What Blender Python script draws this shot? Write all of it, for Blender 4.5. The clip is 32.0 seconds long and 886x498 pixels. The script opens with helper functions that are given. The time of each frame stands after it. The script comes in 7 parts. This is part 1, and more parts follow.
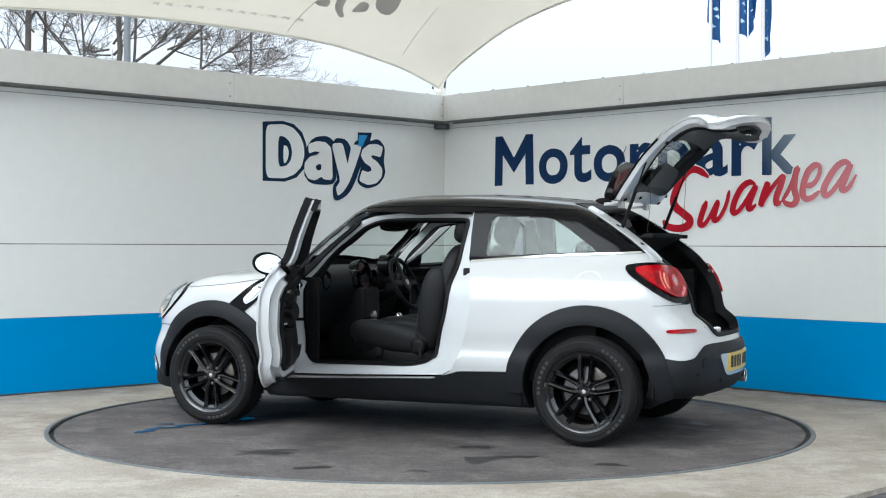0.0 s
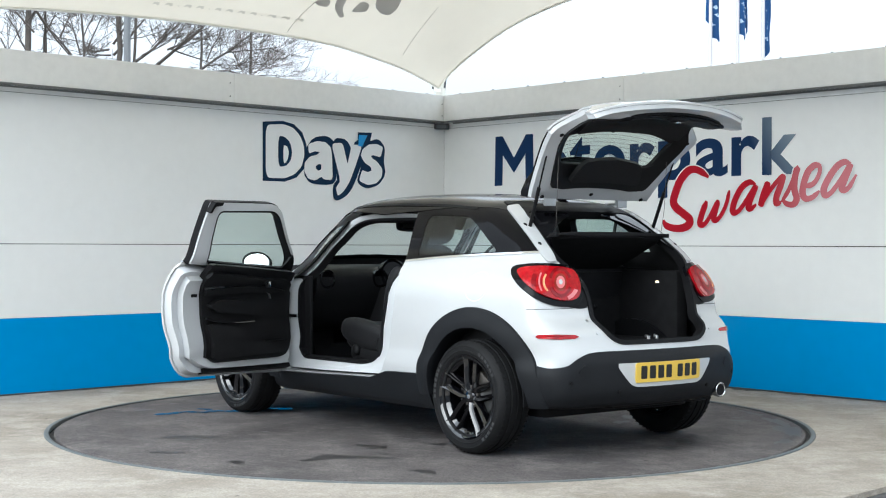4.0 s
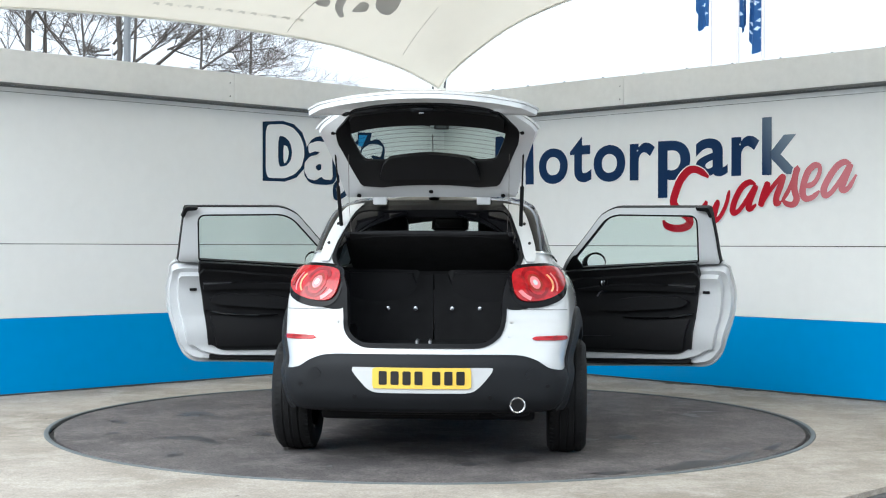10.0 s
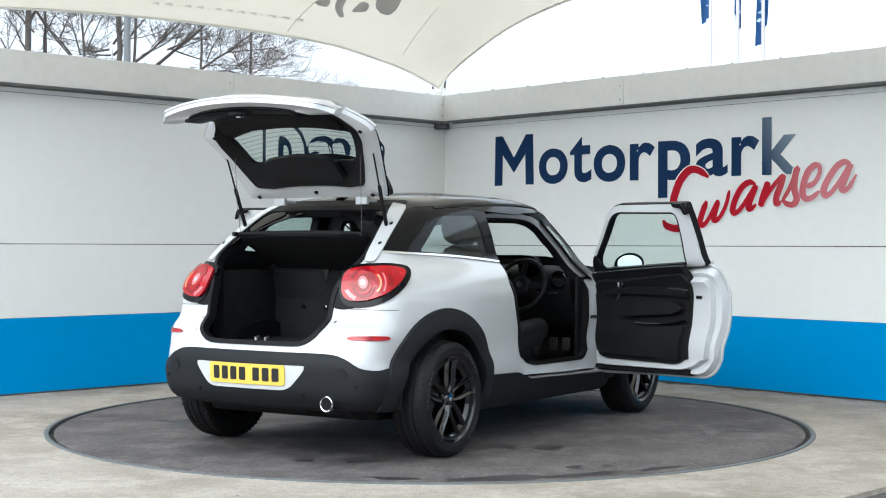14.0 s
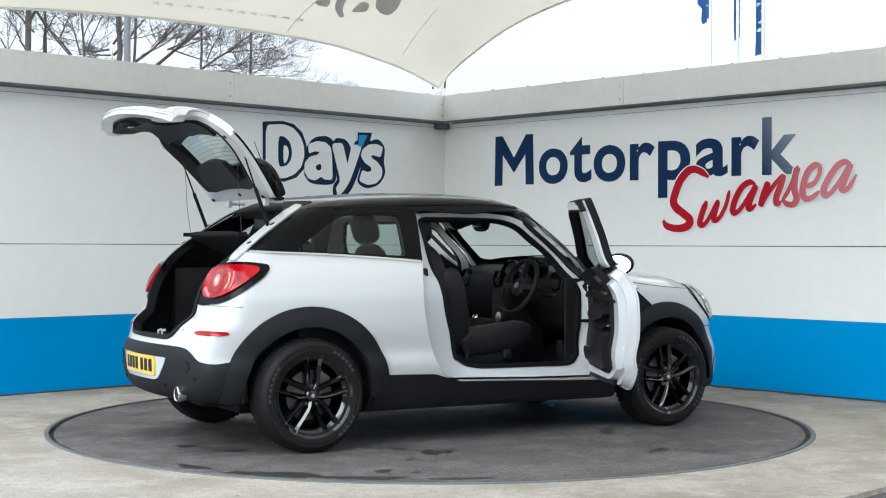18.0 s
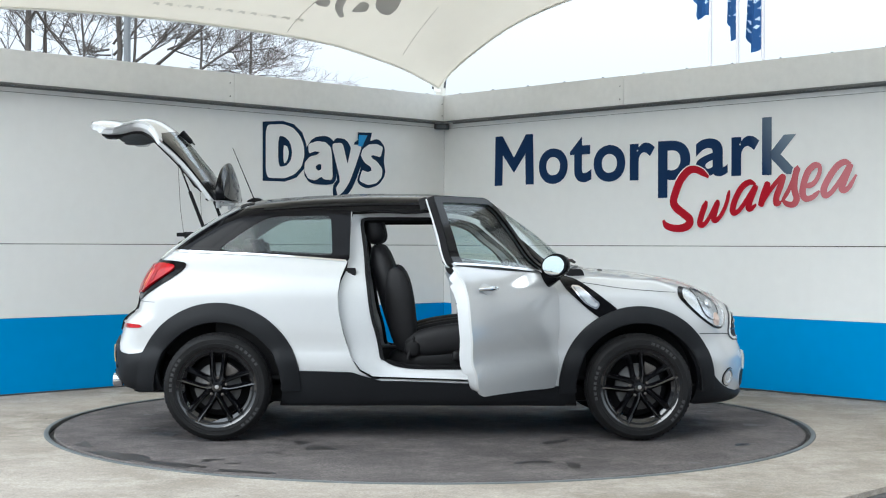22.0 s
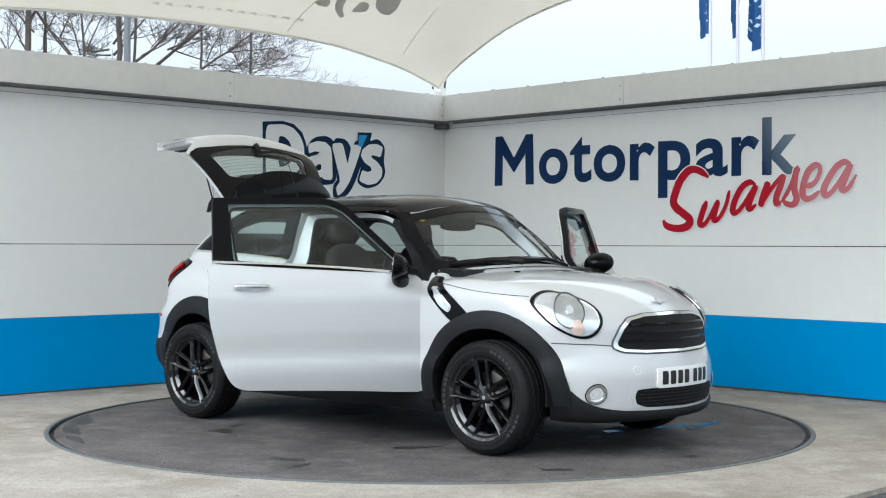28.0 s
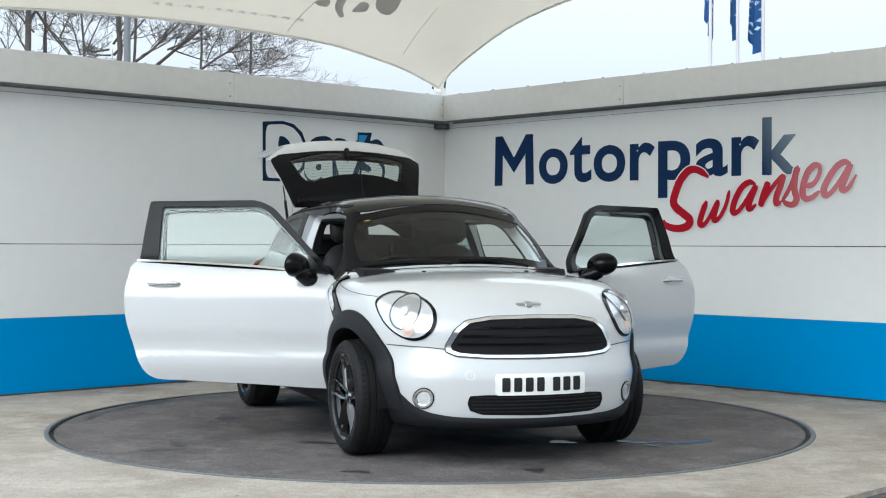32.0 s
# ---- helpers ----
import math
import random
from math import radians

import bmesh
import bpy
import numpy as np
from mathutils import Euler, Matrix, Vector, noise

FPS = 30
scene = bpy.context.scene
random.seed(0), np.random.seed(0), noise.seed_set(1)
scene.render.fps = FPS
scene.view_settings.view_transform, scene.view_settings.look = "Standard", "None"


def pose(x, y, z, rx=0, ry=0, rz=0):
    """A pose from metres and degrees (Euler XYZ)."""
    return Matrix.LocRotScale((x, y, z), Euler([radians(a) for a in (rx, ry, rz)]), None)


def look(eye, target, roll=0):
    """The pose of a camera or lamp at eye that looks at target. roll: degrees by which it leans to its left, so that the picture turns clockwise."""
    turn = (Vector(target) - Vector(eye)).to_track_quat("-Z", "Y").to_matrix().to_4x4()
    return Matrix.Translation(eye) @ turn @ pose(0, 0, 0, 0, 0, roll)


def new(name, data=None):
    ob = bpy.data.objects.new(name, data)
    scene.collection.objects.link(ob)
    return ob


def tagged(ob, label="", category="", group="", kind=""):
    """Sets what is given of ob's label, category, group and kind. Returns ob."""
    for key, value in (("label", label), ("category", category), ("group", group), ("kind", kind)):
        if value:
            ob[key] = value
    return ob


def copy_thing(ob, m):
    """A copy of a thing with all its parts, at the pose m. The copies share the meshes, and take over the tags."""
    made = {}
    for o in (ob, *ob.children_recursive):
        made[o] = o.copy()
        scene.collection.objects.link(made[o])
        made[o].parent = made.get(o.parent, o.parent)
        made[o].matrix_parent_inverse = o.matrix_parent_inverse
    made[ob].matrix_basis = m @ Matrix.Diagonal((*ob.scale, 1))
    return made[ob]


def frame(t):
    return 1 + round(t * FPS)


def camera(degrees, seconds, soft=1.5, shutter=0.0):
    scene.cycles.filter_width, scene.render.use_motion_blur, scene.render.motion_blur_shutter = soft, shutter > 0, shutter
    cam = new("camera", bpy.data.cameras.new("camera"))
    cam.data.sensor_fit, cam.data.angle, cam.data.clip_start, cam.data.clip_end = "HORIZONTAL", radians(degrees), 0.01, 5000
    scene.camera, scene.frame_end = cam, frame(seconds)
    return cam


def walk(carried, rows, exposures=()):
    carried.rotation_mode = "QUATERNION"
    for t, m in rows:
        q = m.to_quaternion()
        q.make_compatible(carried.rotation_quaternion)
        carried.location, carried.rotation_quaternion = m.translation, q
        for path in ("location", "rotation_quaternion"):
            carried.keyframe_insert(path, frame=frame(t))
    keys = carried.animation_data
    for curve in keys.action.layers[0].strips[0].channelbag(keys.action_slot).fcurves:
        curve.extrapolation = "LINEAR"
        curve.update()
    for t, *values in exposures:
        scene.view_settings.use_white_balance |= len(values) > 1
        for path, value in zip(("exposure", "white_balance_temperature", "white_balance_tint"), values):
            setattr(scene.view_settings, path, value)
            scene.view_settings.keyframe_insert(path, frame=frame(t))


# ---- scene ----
# ---------------------------------------------------------------- camera
cam = camera(34.57, 32.0, soft=1.1)
EYE = Vector((0.0796, -9.6006, 1.1933))
AIM = pose(0, 0, 0, 90 - 0.157, 0, 0)
view = Matrix.Translation(EYE) @ AIM @ pose(0, 0, 0, 0, 0, 0.184)
walk(cam, [(0, view), (32.0, view)], exposures=[(t, 1.06 + e, 5800, 5) for t, e in ((0, 0.06), (3, 0.13), (6, 0.18), (9, 0.22), (13, 0.18), (18, 0.12), (22, 0.05), (25, 0.04), (28, -0.06), (32.0, -0.11))])

# ---------------------------------------------------------------- light
SUN_AZ, SUN_EL = 232.0, 30.0      # degrees: where the light comes from, and its height
world = bpy.data.worlds.new("overcast")
scene.world = world
world.use_nodes = True
wn, wl = world.node_tree.nodes, world.node_tree.links
wn.clear()
w_out = wn.new("ShaderNodeOutputWorld")
w_bg = wn.new("ShaderNodeBackground")
w_sky = wn.new("ShaderNodeTexSky")
w_sky.sky_type = "NISHITA"
w_sky.sun_disc = False
w_sky.sun_elevation = radians(SUN_EL)
w_sky.sun_rotation = radians(90 - SUN_AZ)
w_sky.air_density, w_sky.dust_density = 1.0, 4.0
w_hsv = wn.new("ShaderNodeHueSaturation")
w_hsv.inputs["Saturation"].default_value = 0.25
w_mix = wn.new("ShaderNodeMixRGB")
w_mix.inputs["Fac"].default_value = 0.72
w_mix.inputs["Color2"].default_value = (9.75, 10.0, 10.25, 1)     # cloud cover
w_bg.inputs["Strength"].default_value = 0.118
wl.new(w_sky.outputs["Color"], w_hsv.inputs["Color"])
wl.new(w_hsv.outputs["Color"], w_mix.inputs["Color1"])
# an overcast dome: dimmer towards the horizon, brightest overhead
w_tc, w_sep, w_map = wn.new("ShaderNodeTexCoord"), wn.new("ShaderNodeSeparateXYZ"), wn.new("ShaderNodeMapRange")
w_map.inputs["From Min"].default_value, w_map.inputs["From Max"].default_value = 0.0, 1.0
w_map.inputs["To Min"].default_value, w_map.inputs["To Max"].default_value = 0.36, 1.55
w_dome = wn.new("ShaderNodeMixRGB")
w_dome.blend_type = "MULTIPLY"
w_dome.inputs["Fac"].default_value = 1.0
wl.new(w_tc.outputs["Generated"], w_sep.inputs["Vector"])
wl.new(w_sep.outputs["Z"], w_map.inputs["Value"])
wl.new(w_mix.outputs["Color"], w_dome.inputs["Color1"])
wl.new(w_map.outputs["Result"], w_dome.inputs["Color2"])
wl.new(w_dome.outputs["Color"], w_bg.inputs["Color"])
wl.new(w_bg.outputs["Background"], w_out.inputs["Surface"])
sun = new("sun", bpy.data.lights.new("sun", "SUN"))
sun.data.energy, sun.data.angle = 0.82, radians(45)
sun.data.color = (1.0, 0.955, 0.88)
sun_from = Vector((math.cos(radians(SUN_AZ)) * math.cos(radians(SUN_EL)), math.sin(radians(SUN_AZ)) * math.cos(radians(SUN_EL)), math.sin(radians(SUN_EL))))
sun.matrix_world = look(sun_from * 30, (0, 0, 0))


# ---------------------------------------------------------------- materials
def material(name, colour, rough=0.5, metal=0.0, coat=0.0, vary=0.06, scale=3.0, bump=0.0, fine=60.0, spec=0.5,
             trans=0.0, ior=1.45, alpha=1.0, rand=0.0, sheen=0.0):
    m = bpy.data.materials.new(name)
    m.use_nodes = True
    n, l = m.node_tree.nodes, m.node_tree.links
    b = n["Principled BSDF"]
    b.inputs["Roughness"].default_value = rough
    b.inputs["Metallic"].default_value = metal
    b.inputs["Coat Weight"].default_value = coat
    b.inputs["Coat Roughness"].default_value = 0.04
    b.inputs["Specular IOR Level"].default_value = spec
    b.inputs["Transmission Weight"].default_value = trans
    b.inputs["IOR"].default_value = ior
    b.inputs["Alpha"].default_value = alpha
    b.inputs["Sheen Weight"].default_value = sheen
    b.inputs["Base Color"].default_value = (*colour, 1)
    m.diffuse_color = (*colour, 1)
    tc = n.new("ShaderNodeTexCoord")
    if vary > 0:
        a = n.new("ShaderNodeTexNoise")
        a.inputs["Scale"].default_value, a.inputs["Detail"].default_value = scale, 6
        c = n.new("ShaderNodeTexNoise")
        c.inputs["Scale"].default_value, c.inputs["Detail"].default_value = fine, 4
        l.new(tc.outputs["Object"], a.inputs["Vector"])
        l.new(tc.outputs["Object"], c.inputs["Vector"])
        add = n.new("ShaderNodeMath")
        add.operation = "ADD"
        l.new(a.outputs["Fac"], add.inputs[0])
        l.new(c.outputs["Fac"], add.inputs[1])
        mr = n.new("ShaderNodeMapRange")
        mr.inputs["From Min"].default_value, mr.inputs["From Max"].default_value = 0.6, 1.4
        mr.inputs["To Min"].default_value, mr.inputs["To Max"].default_value = 1 - vary, 1 + vary
        l.new(add.outputs["Value"], mr.inputs["Value"])
        mul = n.new("ShaderNodeMixRGB")
        mul.blend_type = "MULTIPLY"
        mul.inputs["Fac"].default_value = 1
        mul.inputs["Color1"].default_value = (*colour, 1)
        l.new(mr.outputs["Result"], mul.inputs["Color2"])
        l.new(mul.outputs["Color"], b.inputs["Base Color"])
        if bump > 0:
            bp = n.new("ShaderNodeBump")
            bp.inputs["Strength"].default_value, bp.inputs["Distance"].default_value = 1.0, bump
            l.new(c.outputs["Fac"], bp.inputs["Height"])
            l.new(bp.outputs["Normal"], b.inputs["Normal"])
    return m


def glass_material(name, tint, base, edge):
    """Thin automotive glass: tinted pass-through with a gloss that grows towards grazing views."""
    m = bpy.data.materials.new(name)
    m.use_nodes = True
    n, l = m.node_tree.nodes, m.node_tree.links
    n.clear()
    out = n.new("ShaderNodeOutputMaterial")
    tr = n.new("ShaderNodeBsdfTransparent")
    tr.inputs["Color"].default_value = (*tint, 1)
    gl = n.new("ShaderNodeBsdfGlossy")
    gl.inputs["Roughness"].default_value = 0.01
    lw = n.new("ShaderNodeLayerWeight")
    lw.inputs["Blend"].default_value = 0.5
    pw = n.new("ShaderNodeMath")
    pw.operation = "POWER"
    pw.inputs[1].default_value = 4.0
    l.new(lw.outputs["Facing"], pw.inputs[0])
    mr = n.new("ShaderNodeMapRange")
    mr.inputs["To Min"].default_value, mr.inputs["To Max"].default_value = base, edge
    l.new(pw.outputs["Value"], mr.inputs["Value"])
    mx = n.new("ShaderNodeMixShader")
    l.new(mr.outputs["Result"], mx.inputs["Fac"])
    l.new(tr.outputs["BSDF"], mx.inputs[1])
    l.new(gl.outputs["BSDF"], mx.inputs[2])
    l.new(mx.outputs["Shader"], out.inputs["Surface"])
    return m


def noise(n, l, vec, scale, detail=5, rough=0.6, stretch=None):
    """A noise value at a scale per metre, stretched along an axis if wanted."""
    t = n.new("ShaderNodeTexNoise")
    t.inputs["Scale"].default_value, t.inputs["Detail"].default_value, t.inputs["Roughness"].default_value = scale, detail, rough
    if stretch:
        mp = n.new("ShaderNodeMapping")
        mp.inputs["Scale"].default_value = stretch
        mp.inputs["Rotation"].default_value = (0, 0, 0.7)
        l.new(vec, mp.inputs["Vector"])
        vec = mp.outputs["Vector"]
    l.new(vec, t.inputs["Vector"])
    return t.outputs["Fac"]


def span(n, l, value, a, b, lo, hi):
    r = n.new("ShaderNodeMapRange")
    r.inputs["From Min"].default_value, r.inputs["From Max"].default_value = a, b
    r.inputs["To Min"].default_value, r.inputs["To Max"].default_value = lo, hi
    l.new(value, r.inputs["Value"])
    return r.outputs["Result"]


def mixed(n, l, kind, fac, c1, c2):
    """Mix two colours; sockets or plain tuples."""
    m = n.new("ShaderNodeMixRGB")
    m.blend_type = kind
    for k, v in (("Fac", fac), ("Color1", c1), ("Color2", c2)):
        if isinstance(v, (tuple, float, int)):
            m.inputs[k].default_value = v
        else:
            l.new(v, m.inputs[k])
    return m.outputs["Color"]


def ground_material(name, base, light, dark, rough, grit, bump):
    """Worn mineral surface: blotches, streaks, scuffs, grit and dark specks at real size."""
    m = bpy.data.materials.new(name)
    m.use_nodes = True
    n, l = m.node_tree.nodes, m.node_tree.links
    b = n["Principled BSDF"]
    b.inputs["Specular IOR Level"].default_value = 0.3
    m.diffuse_color = (*base, 1)
    vec = n.new("ShaderNodeTexCoord").outputs["Object"]
    col = mixed(n, l, "MIX", span(n, l, noise(n, l, vec, 0.9, 8, 0.68), 0.44, 0.60, 0, 1), (*base, 1), (*dark, 1))
    col = mixed(n, l, "MIX", span(n, l, noise(n, l, vec, 2.6, 8, 0.7), 0.47, 0.60, 0, 0.85), col, (*light, 1))
    col = mixed(n, l, "MIX", span(n, l, noise(n, l, vec, 1.3, 6, 0.65, (1.0, 7.0, 1.0)), 0.52, 0.68, 0, 0.35), col, (*light, 1))
    col = mixed(n, l, "MIX", span(n, l, noise(n, l, vec, 1.9, 6, 0.7, (6.0, 0.9, 1.0)), 0.54, 0.70, 0, 0.28), col, (*dark, 1))
    fine = noise(n, l, vec, 70, 4, 0.7)
    col = mixed(n, l, "MULTIPLY", 1.0, col, span(n, l, fine, 0.3, 0.7, 1 - grit, 1 + grit))
    mid = noise(n, l, vec, 17, 5, 0.65)
    col = mixed(n, l, "MULTIPLY", 1.0, col, span(n, l, mid, 0.32, 0.68, 1 - 0.5 * grit, 1 + 0.5 * grit))
    for scale, size, depth in ((2.3, 0.035, 0.40), (9.0, 0.055, 0.55)):
        vo = n.new("ShaderNodeTexVoronoi")
        vo.inputs["Scale"].default_value = scale
        l.new(vec, vo.inputs["Vector"])
        col = mixed(n, l, "MULTIPLY", 1.0, col, span(n, l, vo.outputs["Distance"], size * 0.7, size, depth, 1.0))
    l.new(col, b.inputs["Base Color"])
    l.new(span(n, l, mid, 0.3, 0.7, rough - 0.12, rough + 0.08), b.inputs["Roughness"])
    bp = n.new("ShaderNodeBump")
    bp.inputs["Strength"].default_value, bp.inputs["Distance"].default_value = 0.8, bump
    l.new(fine, bp.inputs["Height"])
    l.new(bp.outputs["Normal"], b.inputs["Normal"])
    return m


def cloth_material(name, colour, through_colour, share, vary=0.05):
    """Thin cloth that lets part of the light through."""
    m = material(name, colour, 0.6, vary=vary, scale=0.8, fine=5, spec=0.2)
    n, l = m.node_tree.nodes, m.node_tree.links
    b, out = n["Principled BSDF"], n["Material Output"]
    t = n.new("ShaderNodeBsdfTranslucent")
    t.inputs["Color"].default_value = (*through_colour, 1)
    mx = n.new("ShaderNodeMixShader")
    mx.inputs["Fac"].default_value = share
    l.new(b.outputs["BSDF"], mx.inputs[1])
    l.new(t.outputs["BSDF"], mx.inputs[2])
    l.new(mx.outputs["Shader"], out.inputs["Surface"])
    return m


def glare_material(name, near, far, slant, begin, end):
    """Wall lettering with glare painted into the vinyl's colour along its length and, by slant, towards its top."""
    m = material(name, near, 0.6, vary=0.04, scale=2, spec=0.15)
    n, l = m.node_tree.nodes, m.node_tree.links
    b = n["Principled BSDF"]
    tc = n.new("ShaderNodeTexCoord")
    sp = n.new("ShaderNodeSeparateXYZ")
    l.new(tc.outputs["Object"], sp.inputs["Vector"])
    ma = n.new("ShaderNodeMath")
    ma.operation = "MULTIPLY_ADD"
    ma.inputs[1].default_value = slant
    l.new(sp.outputs["Z"], ma.inputs[0])
    l.new(sp.outputs["X"], ma.inputs[2])
    fac = span(n, l, ma.outputs["Value"], begin, end, 0, 1)
    l.new(mixed(n, l, "MIX", fac, (*near, 1), (*far, 1)), b.inputs["Base Color"])
    return m


M_CONCRETE = ground_material("pale_concrete", (0.335, 0.298, 0.253), (0.390, 0.352, 0.305), (0.250, 0.218, 0.178), 0.85, 0.26, 0.004)
M_ASPHALT = ground_material("lot_asphalt", (0.085, 0.082, 0.082), (0.115, 0.112, 0.11), (0.062, 0.06, 0.06), 0.85, 0.35, 0.005)
M_DISC = ground_material("turntable_asphalt", (0.104, 0.0925, 0.0895), (0.146, 0.130, 0.124), (0.072, 0.064, 0.0625), 0.82, 0.50, 0.006)
M_RING = material("galvanised_ring", (0.125, 0.138, 0.142), 0.6, 0.2, vary=0.15, scale=4)
M_PANEL = material("grey_white_cladding", (0.85, 0.86, 0.855), 0.42, vary=0.025, scale=0.7, fine=9)
M_BLUE = material("blue_cladding", (0.0, 0.275, 0.66), 0.42, vary=0.035, scale=0.7, fine=9)
M_FASCIA = material("grey_white_fascia", (0.82, 0.82, 0.80), 0.5, vary=0.06, scale=1.2, fine=14)
M_BACK = material("grey_render", (0.22, 0.23, 0.24), 0.8, vary=0.1, scale=0.3)
M_FASCIA_SHADE = material("fascia_shade_grey", (0.24, 0.245, 0.245), 0.8, vary=0.1, scale=3)
M_GAP = material("dark_joint", (0.08, 0.08, 0.085), 0.8, vary=0)
M_CANOPY = cloth_material("cream_membrane", (0.80, 0.772, 0.715), (0.80, 0.760, 0.69), 0.6)
M_CANOPY_PRINT = cloth_material("faded_canopy_print", (0.66, 0.64, 0.60), (0.62, 0.60, 0.56), 0.6)
M_CANOPY_PRINT2 = cloth_material("grey_canopy_print", (0.46, 0.455, 0.45), (0.40, 0.395, 0.39), 0.6)
M_STEEL_WHITE = material("white_painted_steel", (0.74, 0.72, 0.66), 0.45, vary=0.06, scale=4)
M_NAVY = material("navy_vinyl", (0.007, 0.028, 0.070), 0.6, vary=0.03, spec=0.15)
# the paler second colour stands for glare on the lettering
M_NAVY_GLARE = glare_material("navy_vinyl_glare", (0.008, 0.032, 0.100), (0.25, 0.32, 0.38), 0.5, 4.78, 5.30)
M_RED_GLARE = glare_material("red_vinyl_glare", (0.42, 0.006, 0.020), (0.60, 0.20, 0.23), 0.0, 3.95, 4.35)
M_VINYL_WHITE = material("white_vinyl", (0.84, 0.85, 0.85), 0.4, vary=0.02)
M_VINYL_BLUE = material("sky_blue_vinyl", (0.02, 0.30, 0.68), 0.4, vary=0.02)
M_BARK = material("grey_bark", (0.095, 0.082, 0.072), 0.9, vary=0.3, scale=6, bump=0.01, fine=40)
# lighter than the bark: the far tree's haze is put into this colour
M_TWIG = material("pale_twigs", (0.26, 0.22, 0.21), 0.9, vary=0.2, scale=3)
M_POLE = material("grey_pole_metal", (0.17, 0.18, 0.19), 0.7, 0.0, vary=0.06)
M_POLE_WHITE = material("white_pole", (0.56, 0.54, 0.55), 0.4, vary=0.03)
M_FLAG = cloth_material("blue_flag_cloth", (0.045, 0.13, 0.30), (0.10, 0.26, 0.52), 0.5, 0.1)
M_FLAG_LIGHT = material("pale_flag_print", (0.45, 0.60, 0.75), 0.8, vary=0.1, scale=4)

M_PAINT = material("white_car_paint", (0.515, 0.524, 0.530), 0.28, coat=1.0, vary=0.012, scale=2, fine=30)
M_JAMB = material("white_jamb_paint", (0.57, 0.585, 0.60), 0.38, coat=0.5, vary=0.02, scale=3)
M_BLACK_PAINT = material("black_gloss_paint", (0.004, 0.004, 0.005), 0.10, coat=0.0, vary=0.05, spec=0.15)
M_BLACK_TRIM = material("black_satin_trim", (0.009, 0.009, 0.010), 0.5, vary=0.1, scale=5, spec=0.12)
M_CLAD = material("dark_grey_textured_plastic", (0.0105, 0.0115, 0.0135), 0.55, vary=0.2, scale=4, bump=0.0006, fine=400, spec=0.22)
M_TYRE_MARK = material("worn_tyre_marking", (0.035, 0.035, 0.036), 0.7, vary=0.3, scale=30)
M_RUBBER = material("tyre_rubber", (0.009, 0.009, 0.0095), 0.6, vary=0.3, scale=9, bump=0.0008, fine=200, spec=0.2)
M_RIM = material("gloss_black_alloy", (0.003, 0.003, 0.004), 0.05, 0.0, coat=0.3, vary=0.05, spec=0.9)
M_DISCBRAKE = material("brake_disc_steel", (0.09, 0.09, 0.09), 0.45, 0.8, vary=0.15, scale=8)
M_BOWL = material("silvered_lamp_bowl", (0.52, 0.55, 0.58), 0.16, 0.8, coat=0.4, vary=0.25, scale=9, fine=30)
M_CHROME = material("chrome", (0.78, 0.80, 0.82), 0.12, 1.0, vary=0)
M_MIRROR = material("mirror_glass", (0.92, 0.93, 0.94), 0.01, 1.0, vary=0)
M_CLOTH = material("black_seat_upholstery", (0.009, 0.009, 0.0105), 0.55, vary=0.3, scale=7, bump=0.001, fine=300, sheen=0.02, spec=0.3)
M_DASH = material("black_soft_plastic", (0.0115, 0.0115, 0.0125), 0.5, vary=0.15, scale=5, bump=0.0004, fine=300, spec=0.18)
M_CARPET = material("black_carpet", (0.016, 0.016, 0.017), 0.95, vary=0.3, scale=12, bump=0.001, fine=400, spec=0.1)
M_HEADLINER = material("anthracite_headliner", (0.02, 0.02, 0.022), 0.9, vary=0.1)
M_RED_LAMP = material("red_lamp_lens", (0.34, 0.0015, 0.006), 0.12, coat=0.4, spec=0.25, vary=0.5, scale=16, fine=45)
M_RED_RING = material("brownish_lamp_ring", (0.22, 0.020, 0.012), 0.15, coat=0.3, spec=0.2, vary=0.3, scale=20)
M_AMBER = material("pale_orange_lens", (0.75, 0.30, 0.14), 0.15, coat=0.5, vary=0.3, scale=30)
M_RED_DEEP = material("dark_red_lamp", (0.20, 0.0015, 0.005), 0.12, coat=0.2, spec=0.3, vary=0.2, scale=14)
M_PINK_LAMP = material("pale_lens_and_highlight", (0.62, 0.16, 0.17), 0.12, coat=0.4, vary=0.1, scale=20)
M_LAMP_CLEAR = material("clear_lamp_reflector", (0.68, 0.71, 0.74), 0.2, 0.5, coat=1.0, vary=0.22, scale=8, fine=20)
M_ORANGE = material("orange_bulb_cover", (0.66, 0.50, 0.42), 0.2, coat=0.6, vary=0.05)
M_PLATE_Y = material("yellow_plate", (0.72, 0.49, 0.075), 0.35, vary=0.03, scale=6)
M_PLATE_W = material("white_plate", (0.80, 0.80, 0.78), 0.35, vary=0.03, scale=6)
M_GLOW = material("lit_lamp_lens", (0.9, 0.82, 0.65), 0.4, vary=0)
M_GLOW.node_tree.nodes["Principled BSDF"].inputs["Emission Color"].default_value = (1.0, 0.80, 0.52, 1)
M_GLOW.node_tree.nodes["Principled BSDF"].inputs["Emission Strength"].default_value = 0.9
M_STICKER = material("yellow_sticker", (0.75, 0.48, 0.05), 0.5, vary=0.15, scale=60)
M_INK = material("plate_black", (0.01, 0.01, 0.01), 0.5, vary=0)
M_SILVER = material("silver_trim", (0.55, 0.55, 0.56), 0.3, 1.0, vary=0.05)
M_EXHAUST = material("dark_pipe_steel", (0.12, 0.11, 0.10), 0.5, 0.9, vary=0.2)
M_WATER = material("wet_patch", (0.028, 0.034, 0.042), 0.16, vary=0.3, scale=9, spec=0.6)
M_DIRT = material("dark_mossy_dirt", (0.070, 0.066, 0.045), 0.95, vary=0.4, scale=9, fine=50)
